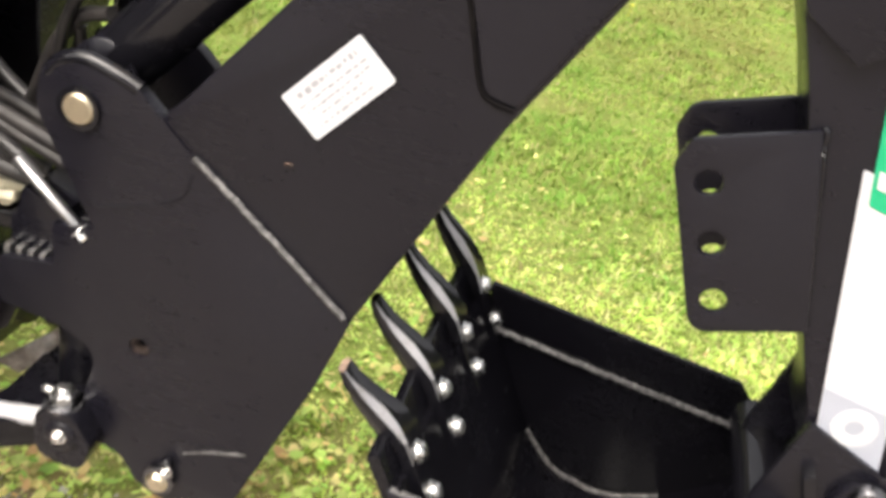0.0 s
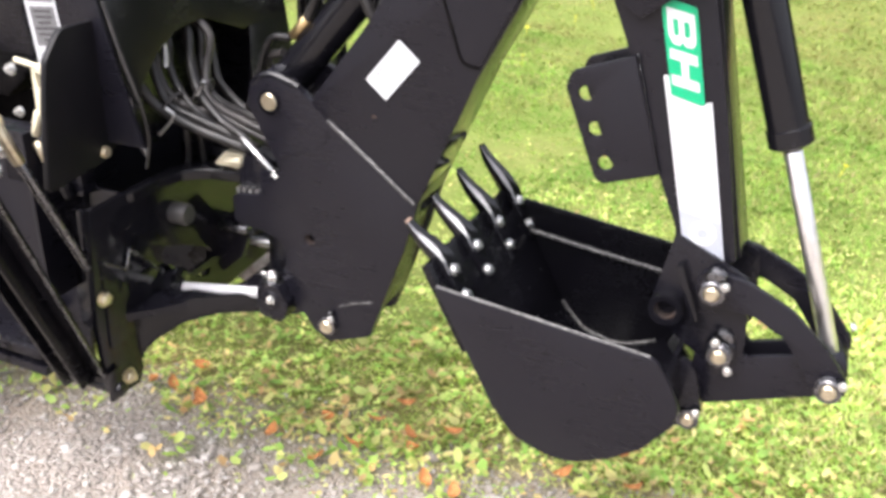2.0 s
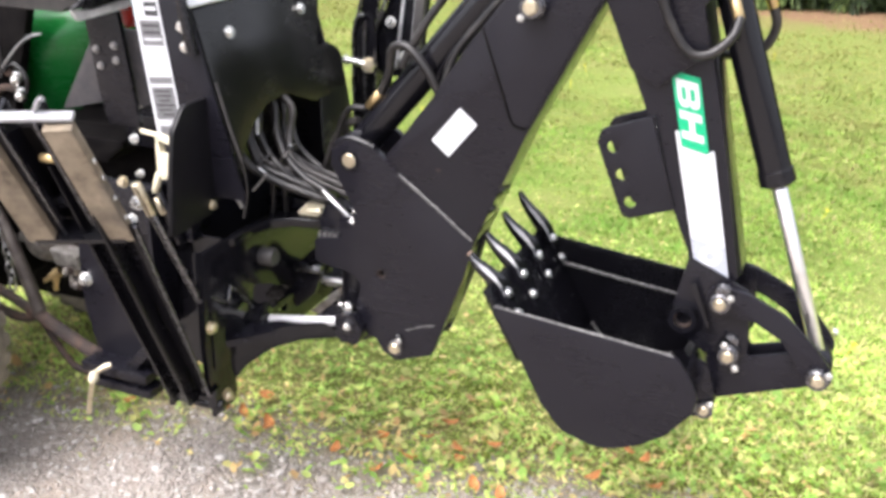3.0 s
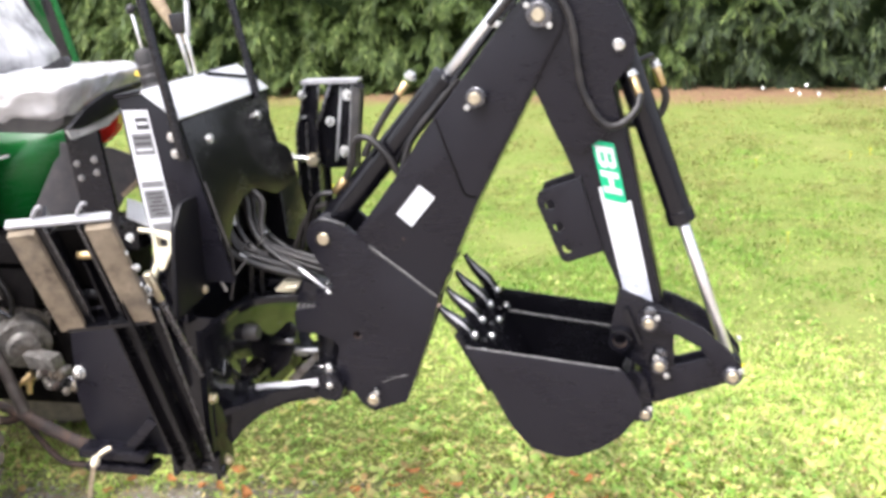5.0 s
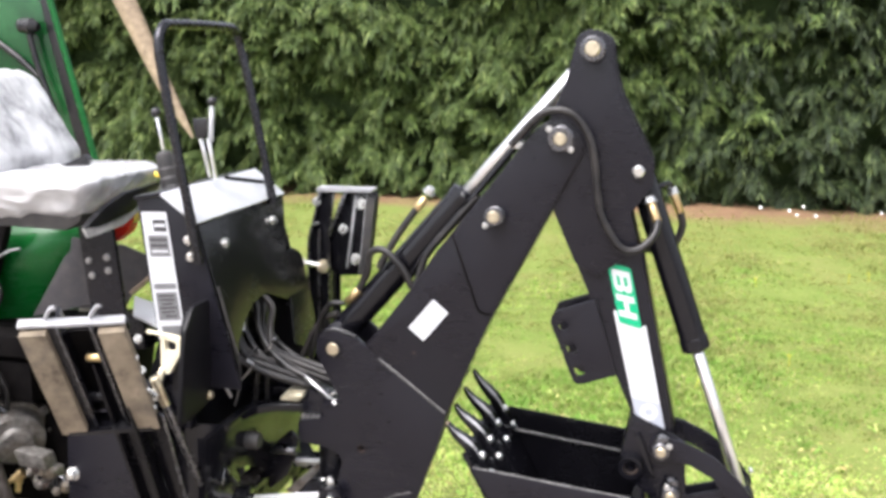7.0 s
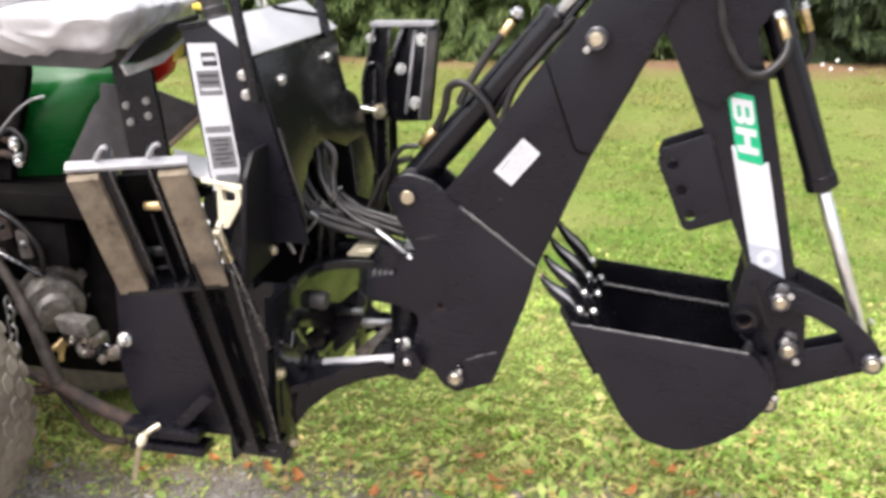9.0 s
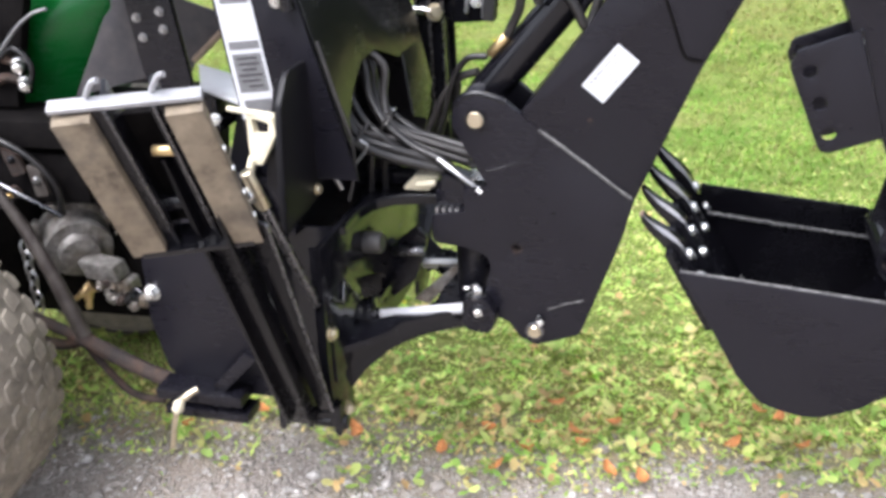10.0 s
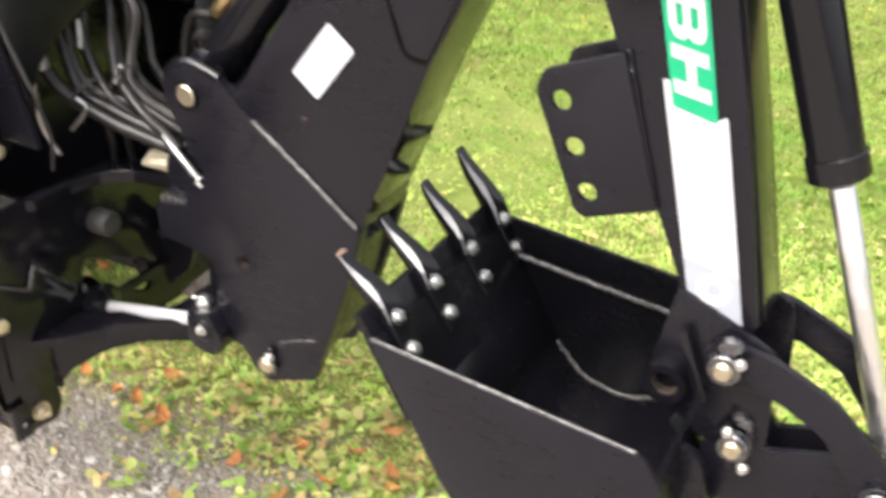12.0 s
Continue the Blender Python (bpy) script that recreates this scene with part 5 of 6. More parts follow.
    ax = Vector((0.90, 0.43 * sign, 0.0)).normalized()
    az = ax.cross(ay).normalized()
    ax *= 0.85
    az = az if az.y * sign < 0 else -az
    H = (pt - pb).length
    pm = Matrix(((ax.x, ay.x, az.x, pb.x), (ax.y, ay.y, az.y, pb.y), (ax.z, ay.z, az.z, pb.z), (0, 0, 0, 1)))
    pad = part("pad_frame", slab([(-0.095, -0.002), (0.095, -0.002), (0.095, 0.008), (-0.095, 0.008)], -0.05, 0.004, (), 0.001, pm), BLACK_GLOSS, st)
    part("pad_plate", slab([(-0.100, 0.0), (-0.030, 0.0), (-0.030, H), (-0.100, H)], -0.024, -0.016, (), 0.001, pm), BLACK, pad)
    part("pad_plate", slab([(0.040, 0.0), (0.100, 0.0), (0.100, H), (0.040, H)], -0.024, -0.016, (), 0.001, pm), BLACK, pad)
    # Added dark sheet; it darkens the gap between the pad's ribs.
    part("pad_back", slab([(-0.034, 0.0), (0.040, 0.0), (0.040, H * 0.8), (-0.034, H * 0.8)], -0.072, -0.064, (), 0.001, pm), DULL_BLACK, pad)
    part("top_bar", slab([(-0.112, H), (0.112, H), (0.112, H + 0.007), (-0.112, H + 0.007)], -0.034, -0.012, (), 0.0015, pm), WORN_STEEL, pad, "worn steel top bar")
    for u0 in (-0.111, 0.053):
        part("wear_strip", slab([(u0, 0.002, 0.002), (u0 + 0.0575, 0.002, 0.002), (u0 + 0.0575, H - 0.004, 0.002), (u0, H - 0.006, 0.002)], -0.022, 0.003, (), 0.003, pm), PAD, pad, "worn tan friction strip")
    for u0 in (-0.040, 0.032):
        part("pad_rib", slab([(u0, 0.0), (u0 + 0.008, 0.0), (u0 + 0.008, H), (u0, H)], -0.075, -0.010, (), 0.0015, pm), BLACK_GLOSS, pad)
        # Grey rods add worn edges and edge highlights to the ribs.
        part("rib_highlight", rod(pm @ Vector((u0 + 0.007, 0.0, -0.011)), pm @ Vector((u0 + 0.007, H, -0.011)), 0.0022, 8), COLLAR, pad)
    for u0 in (-0.055, 0.040):
        a = pm @ Vector((u0, H + 0.01, -0.03))
        part("top_hook", sweep([a, a + Vector((0.012, 0.0, 0.018)), a + Vector((0.022, 0.0, 0.022))], 0.0042, 8, 4), WORN_STEEL, pad)
    part("grease_pin", rod(pm @ Vector((-0.004, 0.180, -0.032)), pm @ Vector((0.038, 0.182, -0.026)), 0.0078), BRASS, pad)
    part("pad_crosspin", rod(pm @ Vector((-0.09, 0.055, -0.05)), pm @ Vector((0.09, 0.055, -0.05)), 0.013), BLACK, pad)
    for v in (0.05, 0.10, 0.15, 0.19):
        part("strip_bolt", hexbolt(pm @ Vector((0.107, v, -0.012)), ax, 0.005, 0.004), ZINC, pad)
    # lift link beside the arm
    part("lift_link", rod(P(-0.606, 0.500, 0.880), P(-0.559, 0.590, 0.607), 0.0085), COLLAR, st, "grey worn lift rod")
    part("link_rod", rod(P(-0.608, 0.497, 0.890), P(-0.596, 0.520, 0.820), 0.0105), GOLD, st, "yellow-plated rod end")
    part("link_eye", hexbolt(P(-0.612, 0.505, 0.848), (0, -sign, 0.2), 0.012, 0.012), ZINC, st)
    part("link_nut", hexbolt(P(-0.628, 0.50, 0.810), (0, -sign, 0.2), 0.011, 0.010), ZINC, st)
    return st


stabiliser(1)
# far stabiliser, seen behind the console
FST = part("stabiliser", slab([(-0.590, 0.58), (-0.515, 0.58), (-0.519, 1.03, 0.01), (-0.526, 1.088, 0.026), (-0.576, 1.088, 0.026), (-0.584, 1.02, 0.01)], 1.352, 1.360, (), 0.0018), BLACK_GLOSS, backhoe, "raised stabiliser leg on the far side")
part("arm_flange", slab([(-0.590, 0.58), (-0.515, 0.58), (-0.519, 1.03, 0.01), (-0.526, 1.088, 0.026), (-0.576, 1.088, 0.026), (-0.584, 1.02, 0.01)], 1.44, 1.448, (), 0.0018), BLACK_GLOSS, FST)
part("arm_web", box((-0.556, 1.360, 0.58), (-0.530, 1.44, 1.03)), BLACK, FST)
# Grey beads draw the gloss lines along the arm's edges.
for rim in ([(-0.586, 1.348, 0.70), (-0.584, 1.348, 0.98), (-0.579, 1.348, 1.055), (-0.566, 1.348, 1.082), (-0.548, 1.348, 1.088)], [(-0.552, 1.348, 0.70), (-0.552, 1.348, 0.95), (-0.549, 1.348, 1.070)], [(-0.521, 1.348, 0.70), (-0.521, 1.348, 1.00)]):
    part("arm_edge", sweep(rim, 0.0042, 8, 6), COLLAR, FST)
part("arm_root", sweep([(-0.555, 1.40, 0.62), (-0.56, 1.25, 0.50), (-0.57, 1.15, 0.42)], 0.035, 8), BLACK, FST)
fp = part("pad_frame", slab([(-0.468, 1.186), (-0.544, 0.999), (-0.535, 0.950), (-0.499, 0.927, 0.01), (-0.401, 0.934, 0.01), (-0.374, 1.169, 0.01), (-0.385, 1.190)], 1.376, 1.384, (), 0.0018), BLACK_GLOSS, FST)
part("top_bar", slab([(-0.558, 1.181, 0.003), (-0.386, 1.185, 0.003), (-0.384, 1.196, 0.003), (-0.556, 1.194, 0.003)], 1.346, 1.40, (), 0.0015), WORN_STEEL, fp, "worn steel top bar")
part("pad_rib", slab([(-0.546, 1.184), (-0.506, 1.184), (-0.518, 1.085), (-0.560, 1.020), (-0.586, 1.020)], 1.364, 1.374, (), 0.0015), BLACK_GLOSS, fp)
# Grey rods stand in for the sky's highlights along the glossy ribs.
for a, b, r, mt in (((-0.547, 1.358, 1.186), (-0.587, 1.356, 1.022), 0.0042, COLLAR), ((-0.508, 1.362, 1.176), (-0.519, 1.362, 1.088), 0.0032, COLLAR), ((-0.469, 1.362, 1.186), (-0.545, 1.360, 1.000), 0.0058, COLLAR), ((-0.441, 1.370, 1.172), (-0.470, 1.370, 0.952), 0.0048, WORN_STEEL), ((-0.404, 1.362, 1.180), (-0.430, 1.362, 0.942), 0.0036, WORN_STEEL)):
    part("rib_highlight", rod(a, b, r, 10), mt, fp)
part("wear_strip", slab([(-0.404, 1.180), (-0.379, 1.168), (-0.404, 0.935), (-0.430, 0.938)], 1.354, 1.376, (), 0.003), GREY_PLASTIC, fp)
for x, z, r, mt in ((-0.422, 1.149, 0.0135, ZINC), (-0.480, 1.072, 0.0115, ZINC), (-0.442, 0.983, 0.0135, ZINC), (-0.562, 1.149, 0.011, ZINC)):
    part("pad_bolt", hexbolt((x, 1.362, z), (0.1, -1, 0.1), r, 0.012), mt, fp)
part("pivot_pin", rod((-0.602, 1.346, 0.967), (-0.536, 1.340, 0.960), 0.0085), ZINC, fp, "bright pivot pin")
part("pivot_nut", hexbolt((-0.536, 1.344, 0.960), (0.5, -1, 0.1), 0.0165, 0.016), GOLD, fp)
part("pivot_nut", hexbolt((-0.602, 1.346, 0.967), (-0.5, -1, 0.1), 0.011, 0.010), ZINC, fp)

# retaining pin on its lanyard tab
PIN_TURN = Matrix.Translation((-0.65, 0.646, 0)) @ Matrix.Rotation(radians(-15), 4, "Z") @ Matrix.Translation((0.65, -0.646, 0)) @ UP_Y
pinp = part("locking_pin", slab([(-0.674, 0.941, 0.006), (-0.618, 0.934, 0.006), (-0.612, 0.906, 0.008), (-0.652, 0.845, 0.008), (-0.678, 0.842, 0.008)], 0.640, 0.652,
                                [rounded([(-0.664, 0.928, 0.005), (-0.626, 0.923, 0.005), (-0.630, 0.904, 0.005), (-0.661, 0.900, 0.005)])], 0.003, PIN_TURN), CREAM, backhoe, "cream plated locking pin with a loop handle")
part("pin_shaft", rod((-0.672, 0.646, 0.856), (-0.688, 0.646, 0.812), 0.0085), CREAM, pinp)
part("pin_bar", rod((-0.708, 0.646, 0.943), (-0.614, 0.646, 0.932), 0.005), CREAM, pinp)
part("pin_socket", rod((-0.690, 0.655, 0.816), (-0.640, 0.655, 0.70), 0.012), BLACK_GLOSS, pinp)
part("pin_clip", rod((-0.688, 0.645, 0.800), (-0.670, 0.645, 0.765), 0.009), GOLD, pinp)
part("pin_nut", hexbolt((-0.748, 0.672, 0.914), (0, -1, 0.2), 0.0085, 0.008), ZINC, pinp)
part("pin_nut", hexbolt((-0.738, 0.666, 0.84), (0, -1, 0.2), 0.0075, 0.008), ZINC, pinp)
part("pin_nut", hexbolt((-0.755, 0.63, 0.83), (0, -1, 0.2), 0.010, 0.010), GOLD, pinp)
part("carrier_plate", box((-0.80, 0.665, 0.70), (-0.62, 0.700, 0.80)), BLACK, pinp)
# ---- tractor ----
tractor = thing("tractor", (-1.5, CY, 0.0), "small green tractor with a plastic-wrapped seat", "tractor")


def blob(w, d, h, r, m, wr, seed, mat, name, parent, label="", tuck=0.0, dish=0.0):
    """A rounded cushion in loose plastic: broad sags, sharp creases and small puckers."""
    bm = bmesh.new()
    bmesh.ops.create_cube(bm, size=1)
    bmesh.ops.subdivide_edges(bm, edges=bm.edges, cuts=30, use_grid_fill=True)
    half = Vector((w / 2, d / 2, h / 2))
    for v in bm.verts:
        p = Vector((v.co.x * w, v.co.y * d, v.co.z * h))
        q = Vector([max(-half[i] + r, min(half[i] - r, p[i])) for i in range(3)])
        e = p - q
        p = q + e.normalized() * r if e.length > 1e-6 else p
        k = p + 0.03 * noise.noise_vector(p * 8 + Vector((seed, 3, 0)))
        sag = noise.fractal(k * 7 + Vector((seed, 0, 0)), 1.0, 2.0, 3)
        fold = (1 - abs(noise.noise(Vector((k.x * 9, k.y * 20, k.z * 16)) + Vector((0, seed, 0))))) ** 4
        pucker = (1 - abs(noise.noise(k * 34 + Vector((seed, seed, 0))))) ** 3
        low = max(0.0, 0.35 - p.z / h)
        p.x, p.y = p.x * (1 - tuck * low), p.y * (1 - tuck * low)
        if p.z > 0:
            p.z -= dish * max(0.0, 1 - (2 * p.x / w) ** 2) * max(0.0, 1 - (2 * p.y / d) ** 2)
        v.co = m @ (p + (p.normalized() if p.length else Vector()) * (sag * wr * 0.8 + fold * wr * 0.8 + pucker * wr * 0.05 - wr * 0.6))
    bm.normal_update()
    return part(name, finish(bm, 3), mat, parent, label)


seat = part("seat_base", slab([(-1.25, 1.150), (-0.98, 1.146, 0.02), (-0.935, 1.170, 0.02), (-0.930, 1.205), (-1.26, 1.215)], 0.75, 1.07, (), 0.006), GREY_PLASTIC, tractor)
blob(0.42, 0.42, 0.124, 0.048, Matrix.Translation((-1.085, 0.895, 1.224)) @ pose(0, 0, 0, 0, -1, 3), 0.012, 3.1, COVER, "seat_cushion", seat, "pale seat cushion wrapped in crumpled clear plastic", 0.34, 0.0)
blob(0.11, 0.42, 0.31, 0.05, Matrix.Translation((-1.250, 0.895, 1.384)) @ pose(0, 0, 0, 0, -33, 0), 0.010, 8.7, COVER, "seat_back", seat, "seat back wrapped in crumpled clear plastic")
part("seat_belt", sweep([(-1.17, 0.80, 1.262), (-1.10, 0.84, 1.259), (-1.02, 0.85, 1.263), (-0.94, 0.85, 1.273)], 0.0032, 8), KNOB, seat)
part("belt_strap", slab([(-1.018, 1.300), (-1.030, 1.314, 0.006), (-1.075, 1.292, 0.01), (-1.13, 1.278), (-1.20, 1.264, 0.004), (-1.20, 1.24), (-1.05, 1.25)], 0.915, 0.945, (), 0.003), KNOB, seat, "dark folded seat belt")
part("belt_button", box((-1.141, 0.909, 1.264), (-1.128, 0.920, 1.271)), RED, seat, "red buckle button")
part("seat_front", slab([(0.672, 1.172), (0.76, 1.212, 0.03), (0.85, 1.232, 0.04), (1.04, 1.240, 0.01), (0.98, 1.212, 0.03), (0.86, 1.178, 0.03), (0.74, 1.166, 0.02)], -0.884, -0.868, (), 0.003, UP_X), KNOB, seat, "dark vinyl front edge of the seat")
part("cover_hem", slab([(0.690, 1.144, 0.01), (0.84, 1.150, 0.02), (0.94, 1.184, 0.02), (1.02, 1.212), (1.035, 1.236), (0.98, 1.209, 0.03), (0.86, 1.175, 0.03), (0.74, 1.163, 0.02), (0.672, 1.170)], -0.882, -0.874, (), 0.002, UP_X), HEM, seat, "loose hem of the clear plastic cover")
part("yellow_tag", slab([(-0.885, 1.252), (-0.864, 1.248), (-0.862, 1.257), (-0.884, 1.264)], 1.01, 1.05, (), 0.002), YELLOW_TAG, seat)
post = part("seat_post", slab([(-1.02, 1.14), (-0.922, 1.14), (-0.900, 0.94), (-0.893, 0.872), (-0.985, 0.872), (-1.0, 0.94)], 0.86, 0.874, (), 0.003), BLACK, tractor)
for x, z in ((-0.992, 1.048), (-0.985, 1.010), (-0.940, 1.06), (-0.938, 1.026)):
    part("post_bolt", hexbolt((x, 0.86, z), (0, -1, 0), 0.0072, 0.007), PIPE, post)
tail = part("tail_light", slab([(-0.975, 1.105, 0.01), (-0.955, 1.085, 0.01), (-0.916, 1.115, 0.02), (-0.897, 1.175, 0.01), (-0.905, 1.206, 0.01), (-0.960, 1.185, 0.02)], 0.925, 0.965, (), 0.006), RED, tractor, "red rear lamp")
part("lamp_lens", slab([(-0.904, 1.140), (-0.890, 1.155), (-0.882, 1.203), (-0.890, 1.203)], 0.93, 0.965, (), 0.002), YELLOW_TAG, tail, "amber strip in the lamp")


fender = part("fender", slab([(-1.95, 0.70), (-1.95, 1.03, 0.1), (-1.70, 1.08, 0.1), (-1.30, 1.075, 0.04), (-1.20, 1.045, 0.02), (-1.250, 0.980, 0.02), (-1.355, 0.814), (-1.43, 0.70)], 1.22, 1.40, (), 0.018), GREEN, tractor, "glossy green mudguard")


def fender_face():
    """The mudguard's pressed face, rolling back towards its top and its rear edge."""
    rear = [Vector((-1.420, 0, 0.700)), Vector((-1.349, 0, 0.814)), Vector((-1.240, 0, 0.985)), Vector((-1.172, 0, 1.062)), Vector((-1.215, 0, 1.100)), Vector((-1.290, 0, 1.120))]
    bm = bmesh.new()
    rows = []
    for k in range(31):
        f = k / 30 * (len(rear) - 1)
        i = min(int(f), len(rear) - 2)
        r = rear[i].lerp(rear[i + 1], f - i)
        row = []
        for j in range(25):
            u = j / 24
            x = -1.95 + (r.x + 1.95) * u
            near = max(0.0, 1 - (r.x - x) / 0.20)
            high = max(0.0, (r.z - 0.93) / 0.19)
            row.append(bm.verts.new((x, 1.098 + 0.075 * near ** 2 + 0.10 * high ** 2, r.z)))
        rows.append(row)
    for a, b in zip(rows, rows[1:]):
        for j in range(24):
            bm.faces.new((a[j], a[j + 1], b[j + 1], b[j]))
    got = bmesh.ops.extrude_face_region(bm, geom=list(bm.faces))
    bmesh.ops.translate(bm, verts=[g for g in got["geom"] if isinstance(g, bmesh.types.BMVert)], vec=(0, 0.004, 0))
    part("fender_face", finish(bm, 1.0), GREEN, fender)


fender_face()
part("fender_shield", slab([(-1.225, 1.000), (-1.135, 1.075, 0.02), (-1.118, 0.870), (-1.345, 0.812)], 1.085, 1.099, (), 0.003), SHIELD, tractor, "grey plastic shield beside the mudguard")
flap = part("mud_flap", slab([(-1.22, 1.05), (-1.057, 1.036, 0.02), (-0.940, 0.996, 0.01), (-0.945, 0.968), (-1.030, 0.902), (-1.07, 0.84), (-1.26, 0.84)], 1.118, 1.128, (), 0.003), SHIELD, tractor, "grey rubber flap with a worn tan edge")
part("flap_edge", rod((-1.034, 1.112, 0.898), (-0.943, 1.112, 0.972), 0.0075, 10), BARK, flap)
# Added black panel; it darkens the area beside the mudguard.
part("dark_panel", slab([(-1.95, 0.795), (-1.95, 1.13), (-1.385, 1.13, 0.02), (-1.378, 1.08, 0.03), (-1.470, 0.822), (-1.475, 0.795)], 1.045, 1.075, (), 0.006), DULL_BLACK, tractor, "dark panel before the mudguard")
part("wiring", sweep([(-1.54, 1.03, 0.93), (-1.49, 1.02, 0.91), (-1.44, 1.03, 0.94), (-1.40, 1.03, 0.90), (-1.42, 1.03, 0.84)], 0.007, 8), KNOB, tractor)
part("wiring", sweep([(-1.56, 1.03, 0.99), (-1.50, 1.02, 1.01), (-1.47, 1.02, 0.98), (-1.48, 1.02, 0.90)], 0.006, 8), KNOB, tractor)
part("grab_wire", sweep([(-1.47, 1.02, 0.93), (-1.41, 1.02, 0.985), (-1.36, 1.02, 1.018), (-1.318, 1.02, 1.030)], 0.004, 8), PIPE, tractor)
for x, z in ((-1.425, 0.905), (-1.418, 0.862)):
    coupler = part("hydraulic_coupler", turned((x - 0.02, 1.045, z), (x + 0.012, 1.0, z - 0.008), [(0, 0.016), (0.016, 0.016), (0.018, 0.011), (0.030, 0.011), (0.032, 0.014), (0.046, 0.013), (0.050, 0.008)], 14), ZINC, tractor, "bright quick coupler")
    part("coupler_cap", sweep([(x - 0.02, 1.04, z), (x - 0.06, 1.03, z + 0.01), (x - 0.10, 1.035, z - 0.01)], 0.011, 8), RUST, coupler)
deck = part("deck_plate", slab([(-1.070, 1.188), (-0.966, 1.006), (-0.735, 0.845), (-0.735, 0.99)], 0.862, 0.870, (), 0.001, FLAT), DECK, tractor, "deck plate whitened by the sky it reflects")
part("deck_bracket", box((-1.04, 0.98, 0.78), (-0.92, 1.08, 0.861)), BLACK, deck)
# Near-black colour puts the tractor's underside shade into these body parts.
part("platform", box((-2.0, 1.060, 0.772), (-1.16, 1.099, 0.786)), DULL_BLACK, tractor)
# Unseen added housing; it shades the ground under the tractor.
part("shade_belly", slab([(-2.0, 0.30, 0.04), (-1.50, 0.30, 0.04), (-1.47, 0.60), (-2.0, 0.60)], 0.72, 1.10, (), 0.01), DULL_BLACK, tractor)
part("rear_body", slab([(-2.0, 0.20, 0.04), (-1.25, 0.22, 0.04), (-1.10, 0.42), (-1.05, 0.70), (-1.05, 0.79), (-2.0, 0.79)], 1.10, 1.26, (), 0.01), DULL_BLACK, tractor)
part("floor_beam", slab([(-2.0, 0.72), (-1.12, 0.72), (-1.04, 0.785, 0.01), (-2.0, 0.785)], 0.98, 1.10, (), 0.006), DULL_BLACK, tractor)
part("frame_rail", box((-2.0, 1.0, 0.58), (-1.30, 1.10, 0.70)), DULL_BLACK, tractor)


def gearbox():
    """Stepped drive housing with a bolted rim, a machined valve block, a rough lower casting and brass fittings."""
    c = Vector((-1.420, 1.07, 0.475))
    ax = Vector((0.62, -0.75, -0.22)).normalized()
    g = part("gearbox", turned(c, c + ax, [(0, 0.088), (0.022, 0.092), (0.026, 0.078), (0.070, 0.072), (0.074, 0.080), (0.090, 0.078), (0.094, 0.052), (0.118, 0.046), (0.122, 0.030)], 32), CAST, tractor, "dirty cast aluminium gearbox")
    u = ax.orthogonal().normalized()
    v = ax.cross(u)
    for k in range(9):
        a = k * 0.698 + 0.2
        p = c + (u * math.cos(a) + v * math.sin(a)) * 0.096 + ax * 0.004
        part("flange_lug", turned(p, p + ax, [(0, 0.015), (0.026, 0.015), (0.030, 0.009), (0.037, 0.008)], 10), CAST, g)
    for k in range(6):
        a = k * 1.047 + 0.5
        p = c + (u * math.cos(a) + v * math.sin(a)) * 0.066 + ax * 0.05
        part("rib", turned(p, p + ax, [(0, 0.009), (0.036, 0.008), (0.040, 0.005)], 8), CAST, g)
    part("valve_block", slab([(-1.345, 0.452, 0.006), (-1.250, 0.438, 0.006), (-1.238, 0.398, 0.006), (-1.325, 0.402, 0.006)], 0.955, 1.010, (), 0.005), CAST_CLEAN, g, "pale machined valve block")
    lump = random.Random(12)
    for k in range(9):
        q = Vector((-1.292 + 0.012 * k + lump.uniform(-0.012, 0.012), 0.985 + lump.uniform(-0.02, 0.01), 0.392 - 0.004 * k + lump.uniform(-0.026, 0.022)))
        d = Vector((lump.uniform(-0.2, 0.8), -1, lump.uniform(-0.5, 0.4))).normalized()
        r = lump.uniform(0.010, 0.021)
        part("fitting", turned(q, q + d, [(0, r * 1.2), (0.012, r * 1.15), (0.014, r), (0.030, r * 0.95), (0.033, r * 0.6), (0.042, r * 0.5)], 6 + 4 * (k % 3)), (CAST_OILY, RUST, CAST, COLLAR)[k % 4], g)
    part("lower_casting", slab([(-1.300, 0.400, 0.01), (-1.225, 0.395, 0.01), (-1.220, 0.340, 0.01), (-1.275, 0.335, 0.01)], 0.965, 1.02, (), 0.006), CAST_OILY, g)
    part("breather", turned((-1.312, 0.955, 0.386), (-1.362, 0.930, 0.352), [(0, 0.016), (0.016, 0.016), (0.018, 0.011), (0.034, 0.012), (0.036, 0.007), (0.056, 0.007)], 12), BRASS, g)
    part("breather", turned((-1.326, 0.950, 0.372), (-1.330, 0.945, 0.318), [(0, 0.012), (0.018, 0.012), (0.020, 0.008), (0.044, 0.008)], 10), BRASS, g)
    part("breather", hexbolt((-1.520, 0.985, 0.520), (0.3, -1, 0), 0.018, 0.018), BRASS, g)


gearbox()
part("lower_link", sweep([(-1.47, 0.83, 0.85), (-1.370, 0.80, 0.690), (-1.325, 0.80, 0.605), (-1.275, 0.79, 0.500), (-1.222, 0.78, 0.360)], [0.0085, 0.0185], 10), GREASY, tractor, "greasy brown lower link arm")
part("lower_link", sweep([(-1.235, 0.78, 0.355), (-1.15, 0.77, 0.325), (-1.08, 0.765, 0.300), (-1.0, 0.76, 0.279), (-0.93, 0.75, 0.272)], 0.018, 10), RUST, tractor, "rusty lower link arm")
